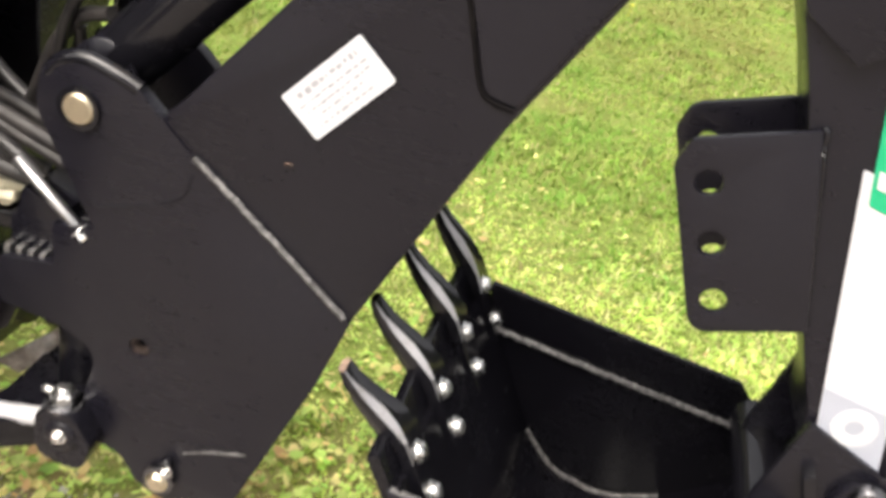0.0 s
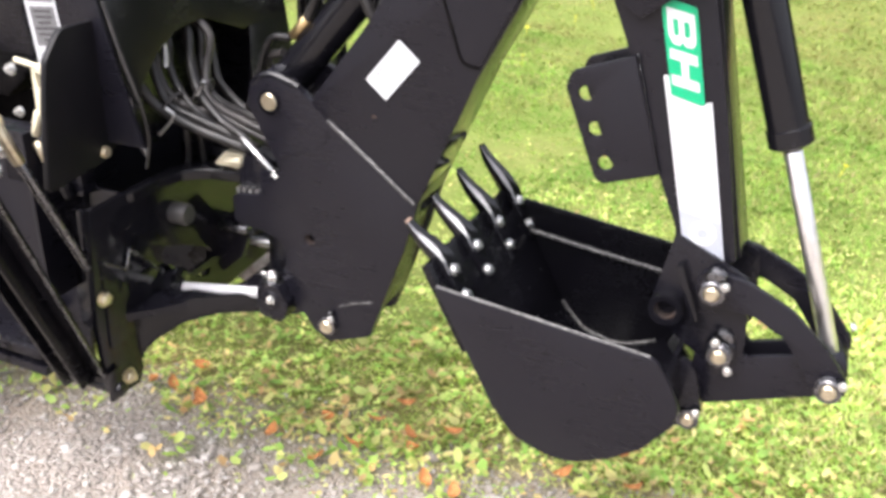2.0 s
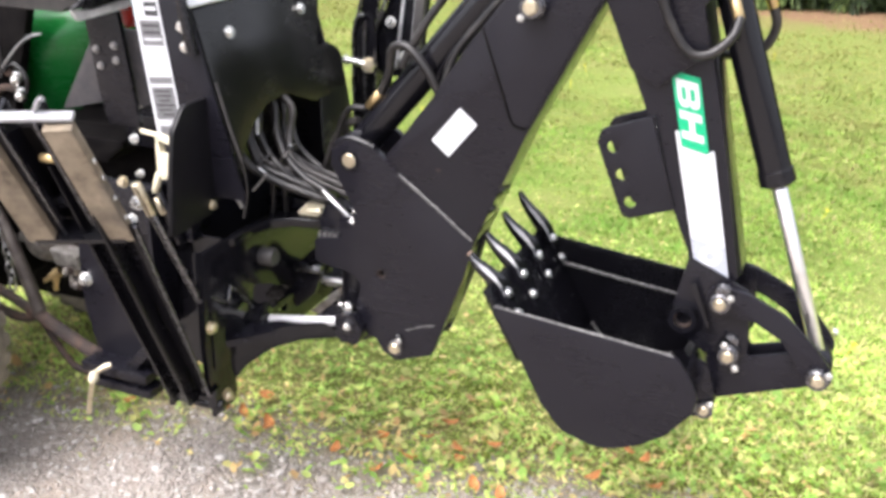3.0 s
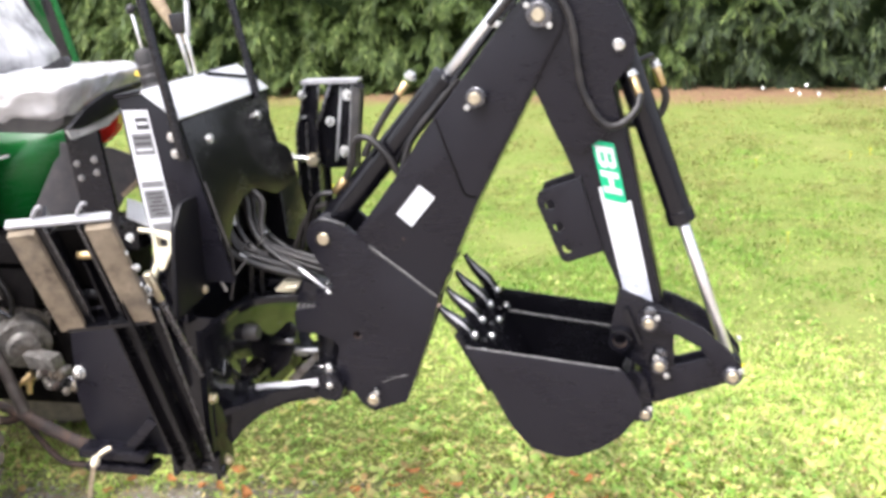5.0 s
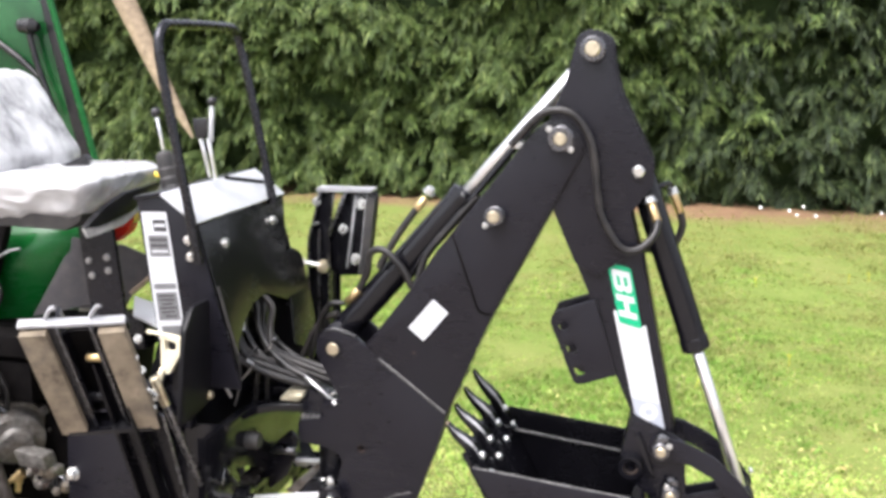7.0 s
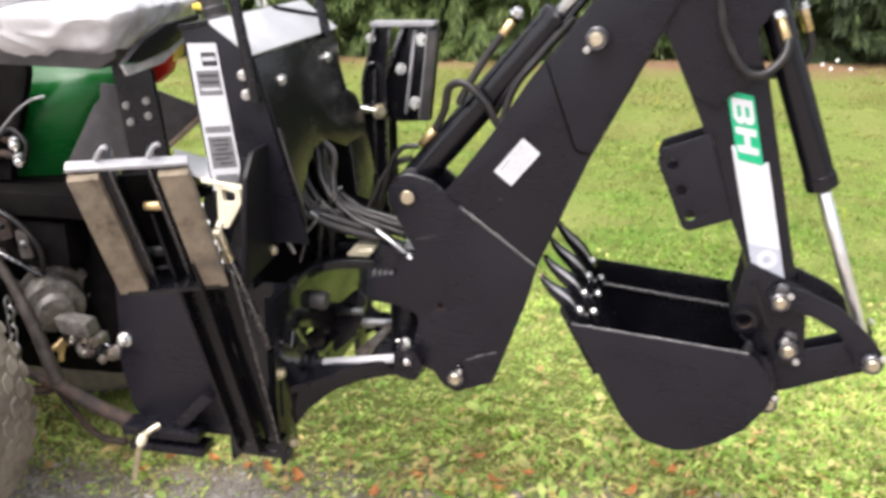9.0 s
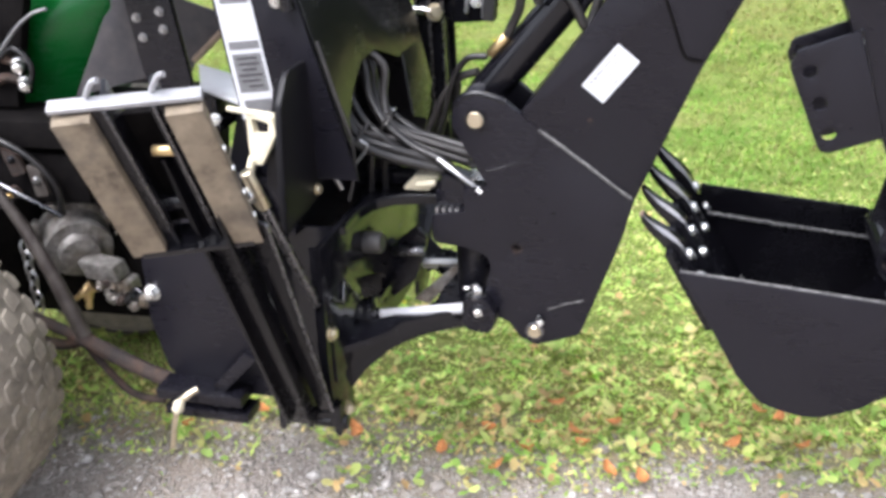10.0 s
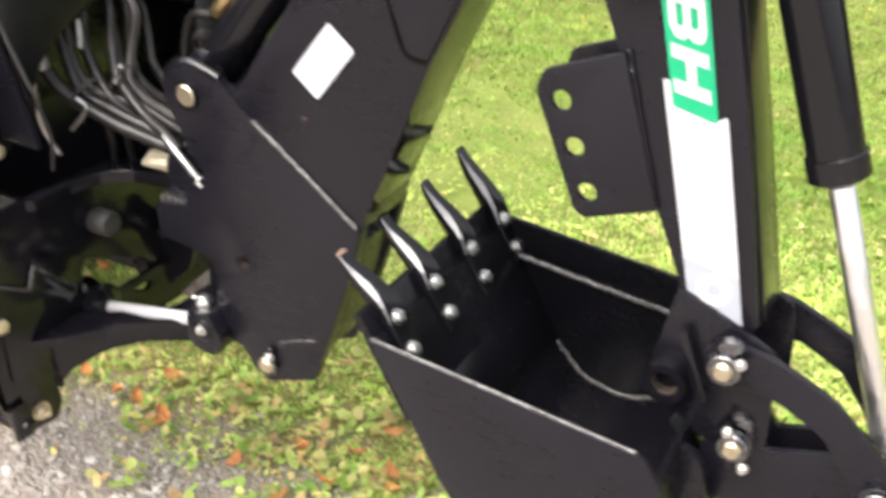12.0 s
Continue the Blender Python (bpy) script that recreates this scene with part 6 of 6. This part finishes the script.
part("check_rod", sweep([(-1.24, 0.79, 0.34), (-1.17, 0.785, 0.25), (-1.12, 0.78, 0.215), (-1.05, 0.78, 0.21)], 0.009, 8), RUST, tractor)
part("drawbar_loop", sweep([(-1.42, 0.82, 0.38), (-1.32, 0.80, 0.365), (-1.25, 0.79, 0.34), (-1.32, 0.80, 0.315), (-1.44, 0.82, 0.32)], 0.013, 10), RUST, tractor)
for k in range(7):
    c = Vector((-1.405 + 0.003 * (k % 2), 0.87, 0.52 - k * 0.026))
    t = [c + (Vector((0.011 * math.cos(a), 0, 0.018 * math.sin(a))) if k % 2 else Vector((0, 0.011 * math.cos(a), 0.018 * math.sin(a)))) for a in np.linspace(0, 2 * math.pi, 11)]
    part("chain_link", sweep(t, 0.0035, 6, 1), PIPE, tractor)


for k, q in enumerate(([(-1.500, 0.725, 0.006), (-1.455, 0.705, 0.008), (-1.440, 0.660, 0.008), (-1.480, 0.648, 0.006)], [(-1.525, 0.598, 0.006), (-1.480, 0.632, 0.008), (-1.462, 0.606, 0.006), (-1.512, 0.575, 0.006)], [(-1.42, 0.690, 0.006), (-1.385, 0.680, 0.006), (-1.375, 0.615, 0.006), (-1.41, 0.610, 0.006)])):
    tab = part("linkage_tab", slab(q, 0.975 - 0.01 * k, 0.990 - 0.01 * k, (), 0.003), (RUST, RUST, GREASY)[k], tractor)
    part("tab_bolt", hexbolt((q[0][0] * 0.5 + q[2][0] * 0.5, 0.975 - 0.01 * k, q[0][1] * 0.5 + q[2][1] * 0.5), (0.2, -1, 0), 0.008, 0.007), (COLLAR, BRASS, PIPE)[k], tab)
part("control_rod", rod((-1.56, 0.955, 0.665), (-1.36, 0.965, 0.560), 0.006), COLLAR, tractor)
part("hydraulic_line", sweep([(-1.55, 0.96, 0.76), (-1.47, 0.955, 0.745), (-1.40, 0.96, 0.70), (-1.36, 0.97, 0.63), (-1.37, 0.98, 0.56)], 0.008, 8), HOSE, tractor)


def wheel(wy):
    """A rear wheel with a block-tread turf tyre."""
    c = Vector((-1.543, wy, 0.385))
    R, half = 0.385, 0.125
    wh = part("wheel", turned((c.x, c.y - 0.06, c.z), (c.x, c.y + 1, c.z), [(0, 0.19), (0.02, 0.20), (0.10, 0.20), (0.12, 0.19)], 36), GREEN, tractor, "tractor wheel with a dusty turf tyre")
    prof = [(-half * 0.80, 0.20), (-half, 0.26), (-half * 1.02, 0.31), (-half * 0.92, 0.352), (-half * 0.72, 0.368), (0, R - 0.010), (half * 0.72, 0.368), (half * 0.92, 0.352), (half * 1.02, 0.31), (half, 0.26), (half * 0.80, 0.20)]
    bm = bmesh.new()
    n, rows = 72, []
    for k in range(n):
        a = 2 * math.pi * k / n
        rows.append([bm.verts.new((c.x + r * math.cos(a), c.y + y, c.z + r * math.sin(a))) for y, r in prof])
    for k in range(n):
        a, b = rows[k], rows[(k + 1) % n]
        for j in range(len(prof)):
            jj = (j + 1) % len(prof)
            bm.faces.new((a[j], a[jj], b[jj], b[j]))
    tyre = part("tyre", finish(bm, 0.7), TYRE, wh, "tan-dusted rubber tyre")
    lug = bmesh.new()
    rng = random.Random(4)
    for row in range(-3, 4):
        for k in range(40):
            a0 = 2 * math.pi * (k + 0.5 * (row % 2)) / 40
            w, l = 0.0170, 0.0255
            y0 = row * 0.036
            base = R - 0.012 - 0.13 * (abs(y0) / half) ** 3 * 0.20
            top = base + 0.0042 + rng.uniform(-0.001, 0.001)
            vs = []
            for r, s in ((base, 1.0), (top, 0.82)):
                for du, dv in ((-1, -0.6), (-0.4, -1), (0.6, -0.8), (1, 0.5), (0.3, 1), (-0.7, 0.9)):
                    a = a0 + du * l * s / R
                    vs.append(lug.verts.new((c.x + r * math.cos(a), c.y + y0 + dv * w * s, c.z + r * math.sin(a))))
            for i in range(6):
                j = (i + 1) % 6
                lug.faces.new((vs[i], vs[j], vs[6 + j], vs[6 + i]))
            lug.faces.new(vs[6:])
    tagged(part("tread", lug, TYRE, tyre), kind="stuff")


wheel(0.52)
wheel(1.42)


def guard_screen():
    """A leaning tinted green screen with a bright edge, and a mirror on a stalk before it."""
    g = part("screen_edge", sweep([(-1.405, 1.30, 1.90), (-1.383, 1.30, 1.793), (-1.253, 1.30, 1.280), (-1.235, 1.30, 1.20)], 0.010, 8, 4), GREEN, tractor, "bright green edge of a leaning screen")
    part("screen_seal", slab([(-1.440, 1.90), (-1.415, 1.90), (-1.262, 1.26), (-1.300, 1.26)], 1.30, 1.312, (), 0.002), KNOB, g)
    part("screen", slab([(-2.2, 1.90), (-1.44, 1.90), (-1.30, 1.26), (-2.2, 1.26)], 1.302, 1.308, (), 0.001), SCREEN, g, "tinted green sheet")
    part("wiper_arm", sweep([(-1.600, 1.29, 1.645), (-1.548, 1.29, 1.602), (-1.480, 1.29, 1.556), (-1.412, 1.29, 1.498)], 0.010, 8), KNOB, g, "dark wiper arm")
    s = part("mirror_stalk", sweep([(-1.425, 1.27, 1.64), (-1.40, 1.27, 1.53), (-1.350, 1.27, 1.385)], 0.009, 8), KNOB, g)
    part("mirror", turned((-1.460, 1.27, 1.650), (-1.38, 1.27, 1.645), [(0, 0.010), (0.012, 0.022), (0.05, 0.025), (0.07, 0.012)], 14), KNOB, s)


sm = Mat("tinted_screen", (0.01, 0.14, 0.035), 0.2)
sm.color(sm.ramp(sm.noise(5, 6), [(0.32, (0.003, 0.030, 0.008)), (0.5, (0.008, 0.062, 0.016)), (0.68, (0.020, 0.105, 0.030))]))
SCREEN = sm.m
guard_screen()


# ---- hedge ----
def soup(name, verts, faces, material):
    me = bpy.data.meshes.new(name)
    verts = np.asarray(verts, dtype=np.float32)
    faces = np.asarray(faces, dtype=np.int32)
    me.vertices.add(len(verts))
    me.vertices.foreach_set("co", verts.ravel())
    k = faces.shape[1]
    me.loops.add(faces.size)
    me.loops.foreach_set("vertex_index", faces.ravel())
    me.polygons.add(len(faces))
    me.polygons.foreach_set("loop_start", np.arange(0, faces.size, k, dtype=np.int32))
    me.update(calc_edges=True)
    me.validate()
    me.materials.append(material)
    return new(name, me)


hedge = thing("hedge", (0.4, 10.4, 0.0), "tall clipped conifer hedge with drooping green sprays", "hedge")


def hedge_line(x):
    """How far the hedge's front stands back along its slanting run."""
    return 0.10 * (np.clip(x, -7.0, 7.0) - 2.0)


def hedge_core():
    bm = bmesh.new()
    cols, rows = 150, 36
    grid = []
    for j in range(rows + 1):
        z = 0.05 + 3.4 * j / rows
        row = []
        for i in range(cols + 1):
            x = -14 + 28 * i / cols
            y = 9.98 + hedge_line(x) + 0.16 * noise.fractal((x * 1.1, z * 1.1, 0.5), 1, 2, 4) + 0.05 * max(0, z - 2.4)
            row.append(bm.verts.new((x, y, z)))
        grid.append(row)
    for a, b in zip(grid, grid[1:]):
        for k in range(cols):
            bm.faces.new((a[k], a[k + 1], b[k + 1], b[k]))
    back = [bm.verts.new((x, 12.0, z)) for x, z in ((-14, 0.05), (14, 0.05), (14, 3.45), (-14, 3.45))]
    bm.faces.new((grid[-1][0], grid[-1][-1], back[2], back[3]))
    bm.faces.new(back)
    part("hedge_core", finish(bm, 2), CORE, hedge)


def hedge_sprays():
    """Drooping boughs, each with fans of stalks that carry combs of narrow hanging shoots."""
    rng = np.random.default_rng(7)
    boughs, each, pairs = 1750, 8, 14
    n = boughs * each
    bx = rng.uniform(-9.5, 10.5, boughs)
    bx = np.where((bx > 4.0) & (rng.uniform(0, 1, boughs) < 0.4), rng.uniform(-8.5, 4.0, boughs), bx)
    bz = 0.12 + rng.uniform(0, 1, boughs) * 3.28
    by = 10.02 + hedge_line(bx) + 0.13 * np.sin(bx * 1.7 + np.sin(bz * 2.3)) + 0.07 * np.sin(bz * 4.1 + bx * 0.9)
    byaw, bdroop, blen = rng.normal(0, 0.75, boughs), rng.uniform(0.05, 0.65, boughs), rng.uniform(0.14, 0.42, boughs)
    f = (np.tile(np.arange(each), boughs) + rng.uniform(0, 1, n)) / each
    byaw, bdroop, blen = (np.repeat(v, each) for v in (byaw, bdroop, blen))
    reach = blen * (0.25 + 0.75 * f)
    swing = rng.uniform(-1, 1, n) * (1.25 - 0.7 * f)
    yaw = byaw + swing
    x = np.repeat(bx, each) + np.sin(byaw) * np.cos(bdroop) * reach + rng.normal(0, 0.03, n)
    y = np.repeat(by, each) - np.cos(byaw) * np.cos(bdroop) * reach
    z = np.repeat(bz, each) - np.sin(bdroop) * reach + rng.normal(0, 0.02, n)
    z = np.maximum(z, 0.06)
    ln = rng.uniform(0.16, 0.36, n)
    droop = bdroop + rng.uniform(-0.15, 0.35, n)
    d = np.stack([np.sin(yaw) * np.cos(droop), -np.cos(yaw) * np.cos(droop), -np.sin(droop)], 1)
    side = np.cross(d, np.array([0, 0, 1.0]))
    side /= np.linalg.norm(side, axis=1, keepdims=True)
    roll = rng.normal(0, 0.5, n)[:, None]
    nrm = np.cross(side, d)
    side = side * np.cos(roll) + nrm * np.sin(roll)
    o = np.stack([x, y, z], 1)
    verts, faces, base = [], [], 0
    for k in range(pairs):
        f = (k + 0.5) / pairs
        root = o + d * (ln * f)[:, None] + np.array([0, 0, -0.12]) * (f * f) * ln[:, None] / 0.4
        ll = (0.055 + ln * (0.34 - 0.20 * f)) * rng.uniform(0.65, 1.3, n)
        for s in (-1, 1):
            fan = rng.uniform(0.25, 0.80, n)[:, None]
            hang = rng.uniform(0.05, 0.75, n)[:, None] * np.array([0, 0, -1.0])
            dirn = d * (1 - fan * 0.4) + side * s * fan + hang
            dirn /= np.linalg.norm(dirn, axis=1, keepdims=True)
            w = np.cross(dirn, nrm + rng.normal(0, 0.4, (n, 3)))
            w /= np.linalg.norm(w, axis=1, keepdims=True)
            half = (0.0045 + ll * rng.uniform(0.035, 0.065, n))[:, None]
            mid = root + dirn * (ll * 0.55)[:, None]
            tip = root + dirn * ll[:, None] + np.array([0, 0, -0.25]) * ll[:, None]
            verts += [root, mid + w * half, tip, mid - w * half]
            i = np.arange(n) + base
            faces.append(np.stack([i, i + n, i + 2 * n, i + 3 * n], 1))
            base += 4 * n
    allv, allf = np.concatenate(verts), np.concatenate(faces)
    deep = np.tile(x + 0.6 * np.sin(z * 2.1 + 0.5) + rng.normal(0, 0.8, n) > 0.9, 2 * pairs)
    for mask, mat in ((~deep, NEEDLE), (deep, NEEDLE_DARK)):
        used, inv = np.unique(allf[mask], return_inverse=True)
        ob = soup("foliage", allv[used], inv.reshape(-1, 4), mat)
        ob.parent = hedge
        ob.matrix_parent_inverse = Matrix.Translation(-Vector(BASES["hedge"]))
        tagged(ob, kind="stuff")


hedge_core()
hedge_sprays()
branch = tagged(part("bare_branch", sweep([(-5.940, 8.62, 2.923), (-5.431, 8.62, 1.853), (-5.108, 8.62, 1.177), (-4.906, 8.62, 0.817), (-4.807, 8.62, 0.647)], [0.15, 0.012], 12), BARK), "bare tan branch hanging down before the hedge", "branch")


# ---- lawn and drive ----
def lawn_edge(x):
    return 1.055 + 0.07 * x + 0.02 * np.sin(x * 2.3 + 0.7) + 0.03 * np.sin(x * 6.1) + 0.02 * np.sin(x * 13.7 + 1)


def ease(v, a, b):
    """0 below a, 1 above b, smooth between."""
    q = np.clip((v - a) / (b - a), 0, 1)
    return q * q * (3 - 2 * q)


def blades(name, n, x0, x1, y0, y1, h0, h1, w0, w1, seed, label, soft_edge, lean0=0.3, mat=None, fade=(0.8, 0.5, 0.7)):
    """Leaning blades; fade gives the widths over which the band thins out at its ends, near side and far side."""
    rng = np.random.default_rng(seed)
    x, y = rng.uniform(x0, x1, n), rng.uniform(y0, y1, n)
    chance = ease(x, x0, x0 + fade[0]) * ease(-x, -x1, -x1 + fade[0]) * ease(-y, -y1, -y1 + fade[2])
    if soft_edge:
        chance *= np.clip((y - lawn_edge(x) + 0.10 + 0.10 * np.sin(x * 9 + 5 * np.sin(y * 11))) / 0.30, 0.0, 1) + 0.02
    else:
        chance *= ease(y, y0, y0 + fade[1])
    chance *= 1 - np.clip((y - 7.3 + 0.5 * np.sin(x * 1.9) + 0.3 * np.sin(x * 4.7)) / 2.0, 0, 0.95)
    keep = rng.uniform(0, 1, n) < chance
    x, y = x[keep], y[keep]
    n = len(x)
    tuft = 0.72 + 0.30 * np.sin(x * 3.1 + np.sin(y * 2.7)) + 0.22 * np.sin(x * 11.3 + 2 * np.sin(y * 8.1)) * np.sin(y * 9.7 + x * 2)
    h = rng.uniform(h0, h1, n) * tuft
    w = rng.uniform(w0, w1, n)
    a = rng.uniform(0, 2 * np.pi, n)
    lean = rng.uniform(lean0, 1.35, n)
    dx, dy = np.cos(a), np.sin(a)
    o = np.stack([x, y, np.full(n, -0.012)], 1)
    s = np.stack([-dy, dx, np.zeros(n)], 1) * w[:, None] / 2
    mid = o + np.stack([dx * h * 0.35 * np.sin(lean), dy * h * 0.35 * np.sin(lean), h * 0.62 * np.cos(lean * 0.6)], 1)
    tip = o + np.stack([dx * h * np.sin(lean), dy * h * np.sin(lean), h * np.maximum(0.25, np.cos(lean))], 1)
    v = np.concatenate([o - s, o + s, mid + s * 0.8, mid - s * 0.8, tip])
    i = np.arange(n)
    f = np.concatenate([np.stack([i, i + n, i + 2 * n], 1), np.stack([i, i + 2 * n, i + 3 * n], 1), np.stack([i + 3 * n, i + 2 * n, i + 4 * n], 1)])
    return tagged(soup(name, v, f, mat or GRASS), label, "grass", kind="stuff")


blades("lawn_grass", 165000, -3.0, 3.4, 0.70, 2.9, 0.012, 0.036, 0.004, 0.0090, 21, "short yellow-green lawn grass at the drive's edge", True, 0.75, PALE_GRASS, (1.2, 0.0, 0.8))
blades("lawn_grass", 165000, -4.6, 5.2, 2.1, 5.8, 0.02, 0.046, 0.006, 0.012, 22, "short yellow-green lawn grass", False, 0.6, None, (1.6, 0.8, 1.0))
blades("lawn_grass", 150000, -10.5, 11.0, 4.8, 10.1, 0.022, 0.044, 0.010, 0.020, 23, "short yellow-green lawn grass near the hedge", False, 0.85, None, (3.0, 1.0, 0.1))


def clover(n, seed):
    """Low broad-leaved weeds among the grass: three round leaflets on each stalk."""
    rng = np.random.default_rng(seed)
    x, y = rng.uniform(-1.9, 2.2, n), 0.80 + 2.3 * rng.uniform(0, 1, n) ** 1.5
    keep = rng.uniform(0, 1, n) < np.clip((y - lawn_edge(x) + 0.16) / 0.2, 0.02, 1) * np.clip(1.3 - (y - 1.0) * 0.6, 0.2, 1) * (0.35 + 0.65 * ease(x, -1.2, -0.35))
    x, y = x[keep], y[keep]
    n = len(x)
    z, r = rng.uniform(0.004, 0.022, n), rng.lognormal(-4.98, 0.40, n) * (1 - 0.35 * ease(y, 1.2, 2.2))
    a0 = rng.uniform(0, 6.28, n)
    verts, faces, base = [], [], 0
    for k in range(3):
        a = a0 + k * 2.09 + rng.normal(0, 0.25, n)
        ln, wd = r * rng.uniform(0.8, 1.4, n), r * rng.uniform(0.6, 1.0, n)
        c = np.stack([x + np.cos(a) * ln, y + np.sin(a) * ln, z + rng.normal(0, 0.004, n)], 1)
        tilt = rng.normal(0, 0.42, (n, 2))
        for q in range(6):
            b = q * 1.047
            u, v = np.cos(b) * ln, np.sin(b) * wd * (1.0 if q in (1, 5) else 0.8)
            verts.append(c + np.stack([np.cos(a) * u - np.sin(a) * v, np.sin(a) * u + np.cos(a) * v, u * tilt[:, 0] + v * tilt[:, 1]], 1))
        i = np.arange(n) + base
        faces.append(np.stack([i + j * n for j in range(6)], 1))
        base += 6 * n
    return tagged(soup("clover", np.concatenate(verts), np.concatenate(faces), CLOVER), "low green clover along the drive's edge", "clover", kind="stuff")


clover(12500, 31)


def gravel(n, seed):
    rng = np.random.default_rng(seed)
    x, y = rng.uniform(-2.6, 2.4, n), rng.uniform(-0.1, 1.35, n)
    keep = rng.uniform(0, 1, n) < np.clip((lawn_edge(x) + 0.16 - y) / 0.30, 0.0, 1) * ease(x, -2.6, -1.5) * ease(-x, -2.4, -1.4) * ease(y, -0.1, 0.45)
    x, y = x[keep], y[keep]
    n = len(x)
    r = rng.lognormal(-5.42, 0.50, n)
    phi = (1 + 5 ** 0.5) / 2
    ico = np.array([(-1, phi, 0), (1, phi, 0), (-1, -phi, 0), (1, -phi, 0), (0, -1, phi), (0, 1, phi), (0, -1, -phi), (0, 1, -phi), (phi, 0, -1), (phi, 0, 1), (-phi, 0, -1), (-phi, 0, 1)]) / 1.9
    tri = np.array([(0, 11, 5), (0, 5, 1), (0, 1, 7), (0, 7, 10), (0, 10, 11), (1, 5, 9), (5, 11, 4), (11, 10, 2), (10, 7, 6), (7, 1, 8), (3, 9, 4), (3, 4, 2), (3, 2, 6), (3, 6, 8), (3, 8, 9), (4, 9, 5), (2, 4, 11), (6, 2, 10), (8, 6, 7), (9, 8, 1)])
    p = ico[None] * rng.uniform(0.65, 1.25, (n, 12, 1)) * np.stack([r * rng.uniform(0.8, 1.5, n), r * rng.uniform(0.7, 1.2, n), r * rng.uniform(0.4, 0.75, n)], 1)[:, None]
    a = rng.uniform(0, 6.28, n)
    c, s = np.cos(a)[:, None], np.sin(a)[:, None]
    px, py = p[..., 0] * c - p[..., 1] * s, p[..., 0] * s + p[..., 1] * c
    v = np.stack([px + x[:, None], py + y[:, None], p[..., 2] - 0.006], 2).reshape(-1, 3)
    f = (tri[None] + (np.arange(n) * 12)[:, None, None]).reshape(-1, 3)
    return tagged(soup("gravel_stones", v, f, STONE), "loose grey gravel stones on the drive", "gravel", kind="stuff")


gravel(44000, 41)


def fallen_leaf(seed):
    rng = random.Random(seed)
    bm = bmesh.new()
    n, vs = 9, []
    for k in range(n):
        t = k / (n - 1)
        w = 0.013 * math.sin(math.pi * t) ** 0.7 + 0.0008
        lift = 0.010 * (t - 0.5) ** 2 * 4
        vs.append([bm.verts.new((0.024 * (2 * t - 1), s * w, 0.004 + lift + 0.006 * abs(s) + rng.uniform(-0.001, 0.001))) for s in (-1, -0.4, 0.4, 1)])
    for a, b in zip(vs, vs[1:]):
        for k in range(3):
            bm.faces.new((a[k], a[k + 1], b[k + 1], b[k]))
    me = bpy.data.meshes.new("fallen_leaf")
    bm.to_mesh(me)
    bm.free()
    me.materials.append(FALLEN)
    return tagged(new("fallen_leaf", me), "curled orange-brown fallen leaf on the lawn's edge", "leaf", "fallen leaves")


lf = [fallen_leaf(1), fallen_leaf(2)]
lrng = random.Random(9)
spots = [(-0.791, 1.024), (-0.699, 1.012), (-0.272, 1.115), (-0.175, 1.100), (-0.325, 0.937), (0.193, 1.131), (-0.144, 1.061), (-0.236, 1.206), (-0.091, 1.152)]
while len(spots) < 27:
    spots.append((lrng.uniform(-1.3, 0.9), min(2.2, 0.93 + abs(lrng.gauss(0, 0.22)))))
for k, (x, y) in enumerate(spots):
    m = pose(x, y, 0.014, lrng.uniform(-25, 25), lrng.uniform(-25, 25), lrng.uniform(0, 360))
    if k < 2:
        lf[k].matrix_basis = m
    else:
        copy_thing(lf[k % 2], m)


def flower(name, mat, r, label, cat, group):
    bm = bmesh.new()
    for k in range(9):
        a = k * 2 * math.pi / 9
        p = [bm.verts.new((math.cos(a + d) * r * q, math.sin(a + d) * r * q, 0.05 + 0.003 * q)) for d, q in ((-0.3, 0.25), (0.3, 0.25), (0.28, 1), (-0.28, 1))]
        bm.faces.new(p)
    bm = turned((0, 0, 0.048), (0, 0, 1), [(0, r * 0.35), (0.004, r * 0.4), (0.007, r * 0.2)], 8, bm)
    bm = rod((0, 0, -0.01), (0, 0, 0.05), 0.0012, 6, 0.0004, bm)
    me = bpy.data.meshes.new(name)
    bm.to_mesh(me)
    bm.free()
    me.materials.append(mat)
    return tagged(new(name, me), label, cat, group)


yf = flower("yellow_flower", PETAL, 0.011, "small yellow flower in the lawn", "flower", "yellow flowers in the lawn")
yspots = [(1.786, 5.992), (0.642, 3.351)]
while len(yspots) < 24:
    yspots.append((lrng.uniform(-2.0, 3.6), lrng.uniform(1.5, 7.5)))
for k, (x, y) in enumerate(yspots):
    m = pose(x, y, 0.0, lrng.uniform(-20, 20), lrng.uniform(-20, 20), lrng.uniform(0, 360))
    if k:
        copy_thing(yf, m)
    else:
        yf.matrix_basis = m
wf = flower("white_flower", WHITE_PETAL, 0.017, "white flower at the foot of the hedge", "flower", "white flowers by the hedge")
for k, (x, y, z) in enumerate([(1.770, 9.09, -0.004), (1.941, 9.09, -0.004), (1.447, 9.39, 0.012), (1.711, 9.29, 0.008), (2.596, 9.39, 0.006), (1.895, 9.49, 0.026)]):
    m = pose(x, y - 0.25, z + 0.03, 55, 0, lrng.uniform(-30, 30))
    if k:
        copy_thing(wf, m)
    else:
        wf.matrix_basis = m
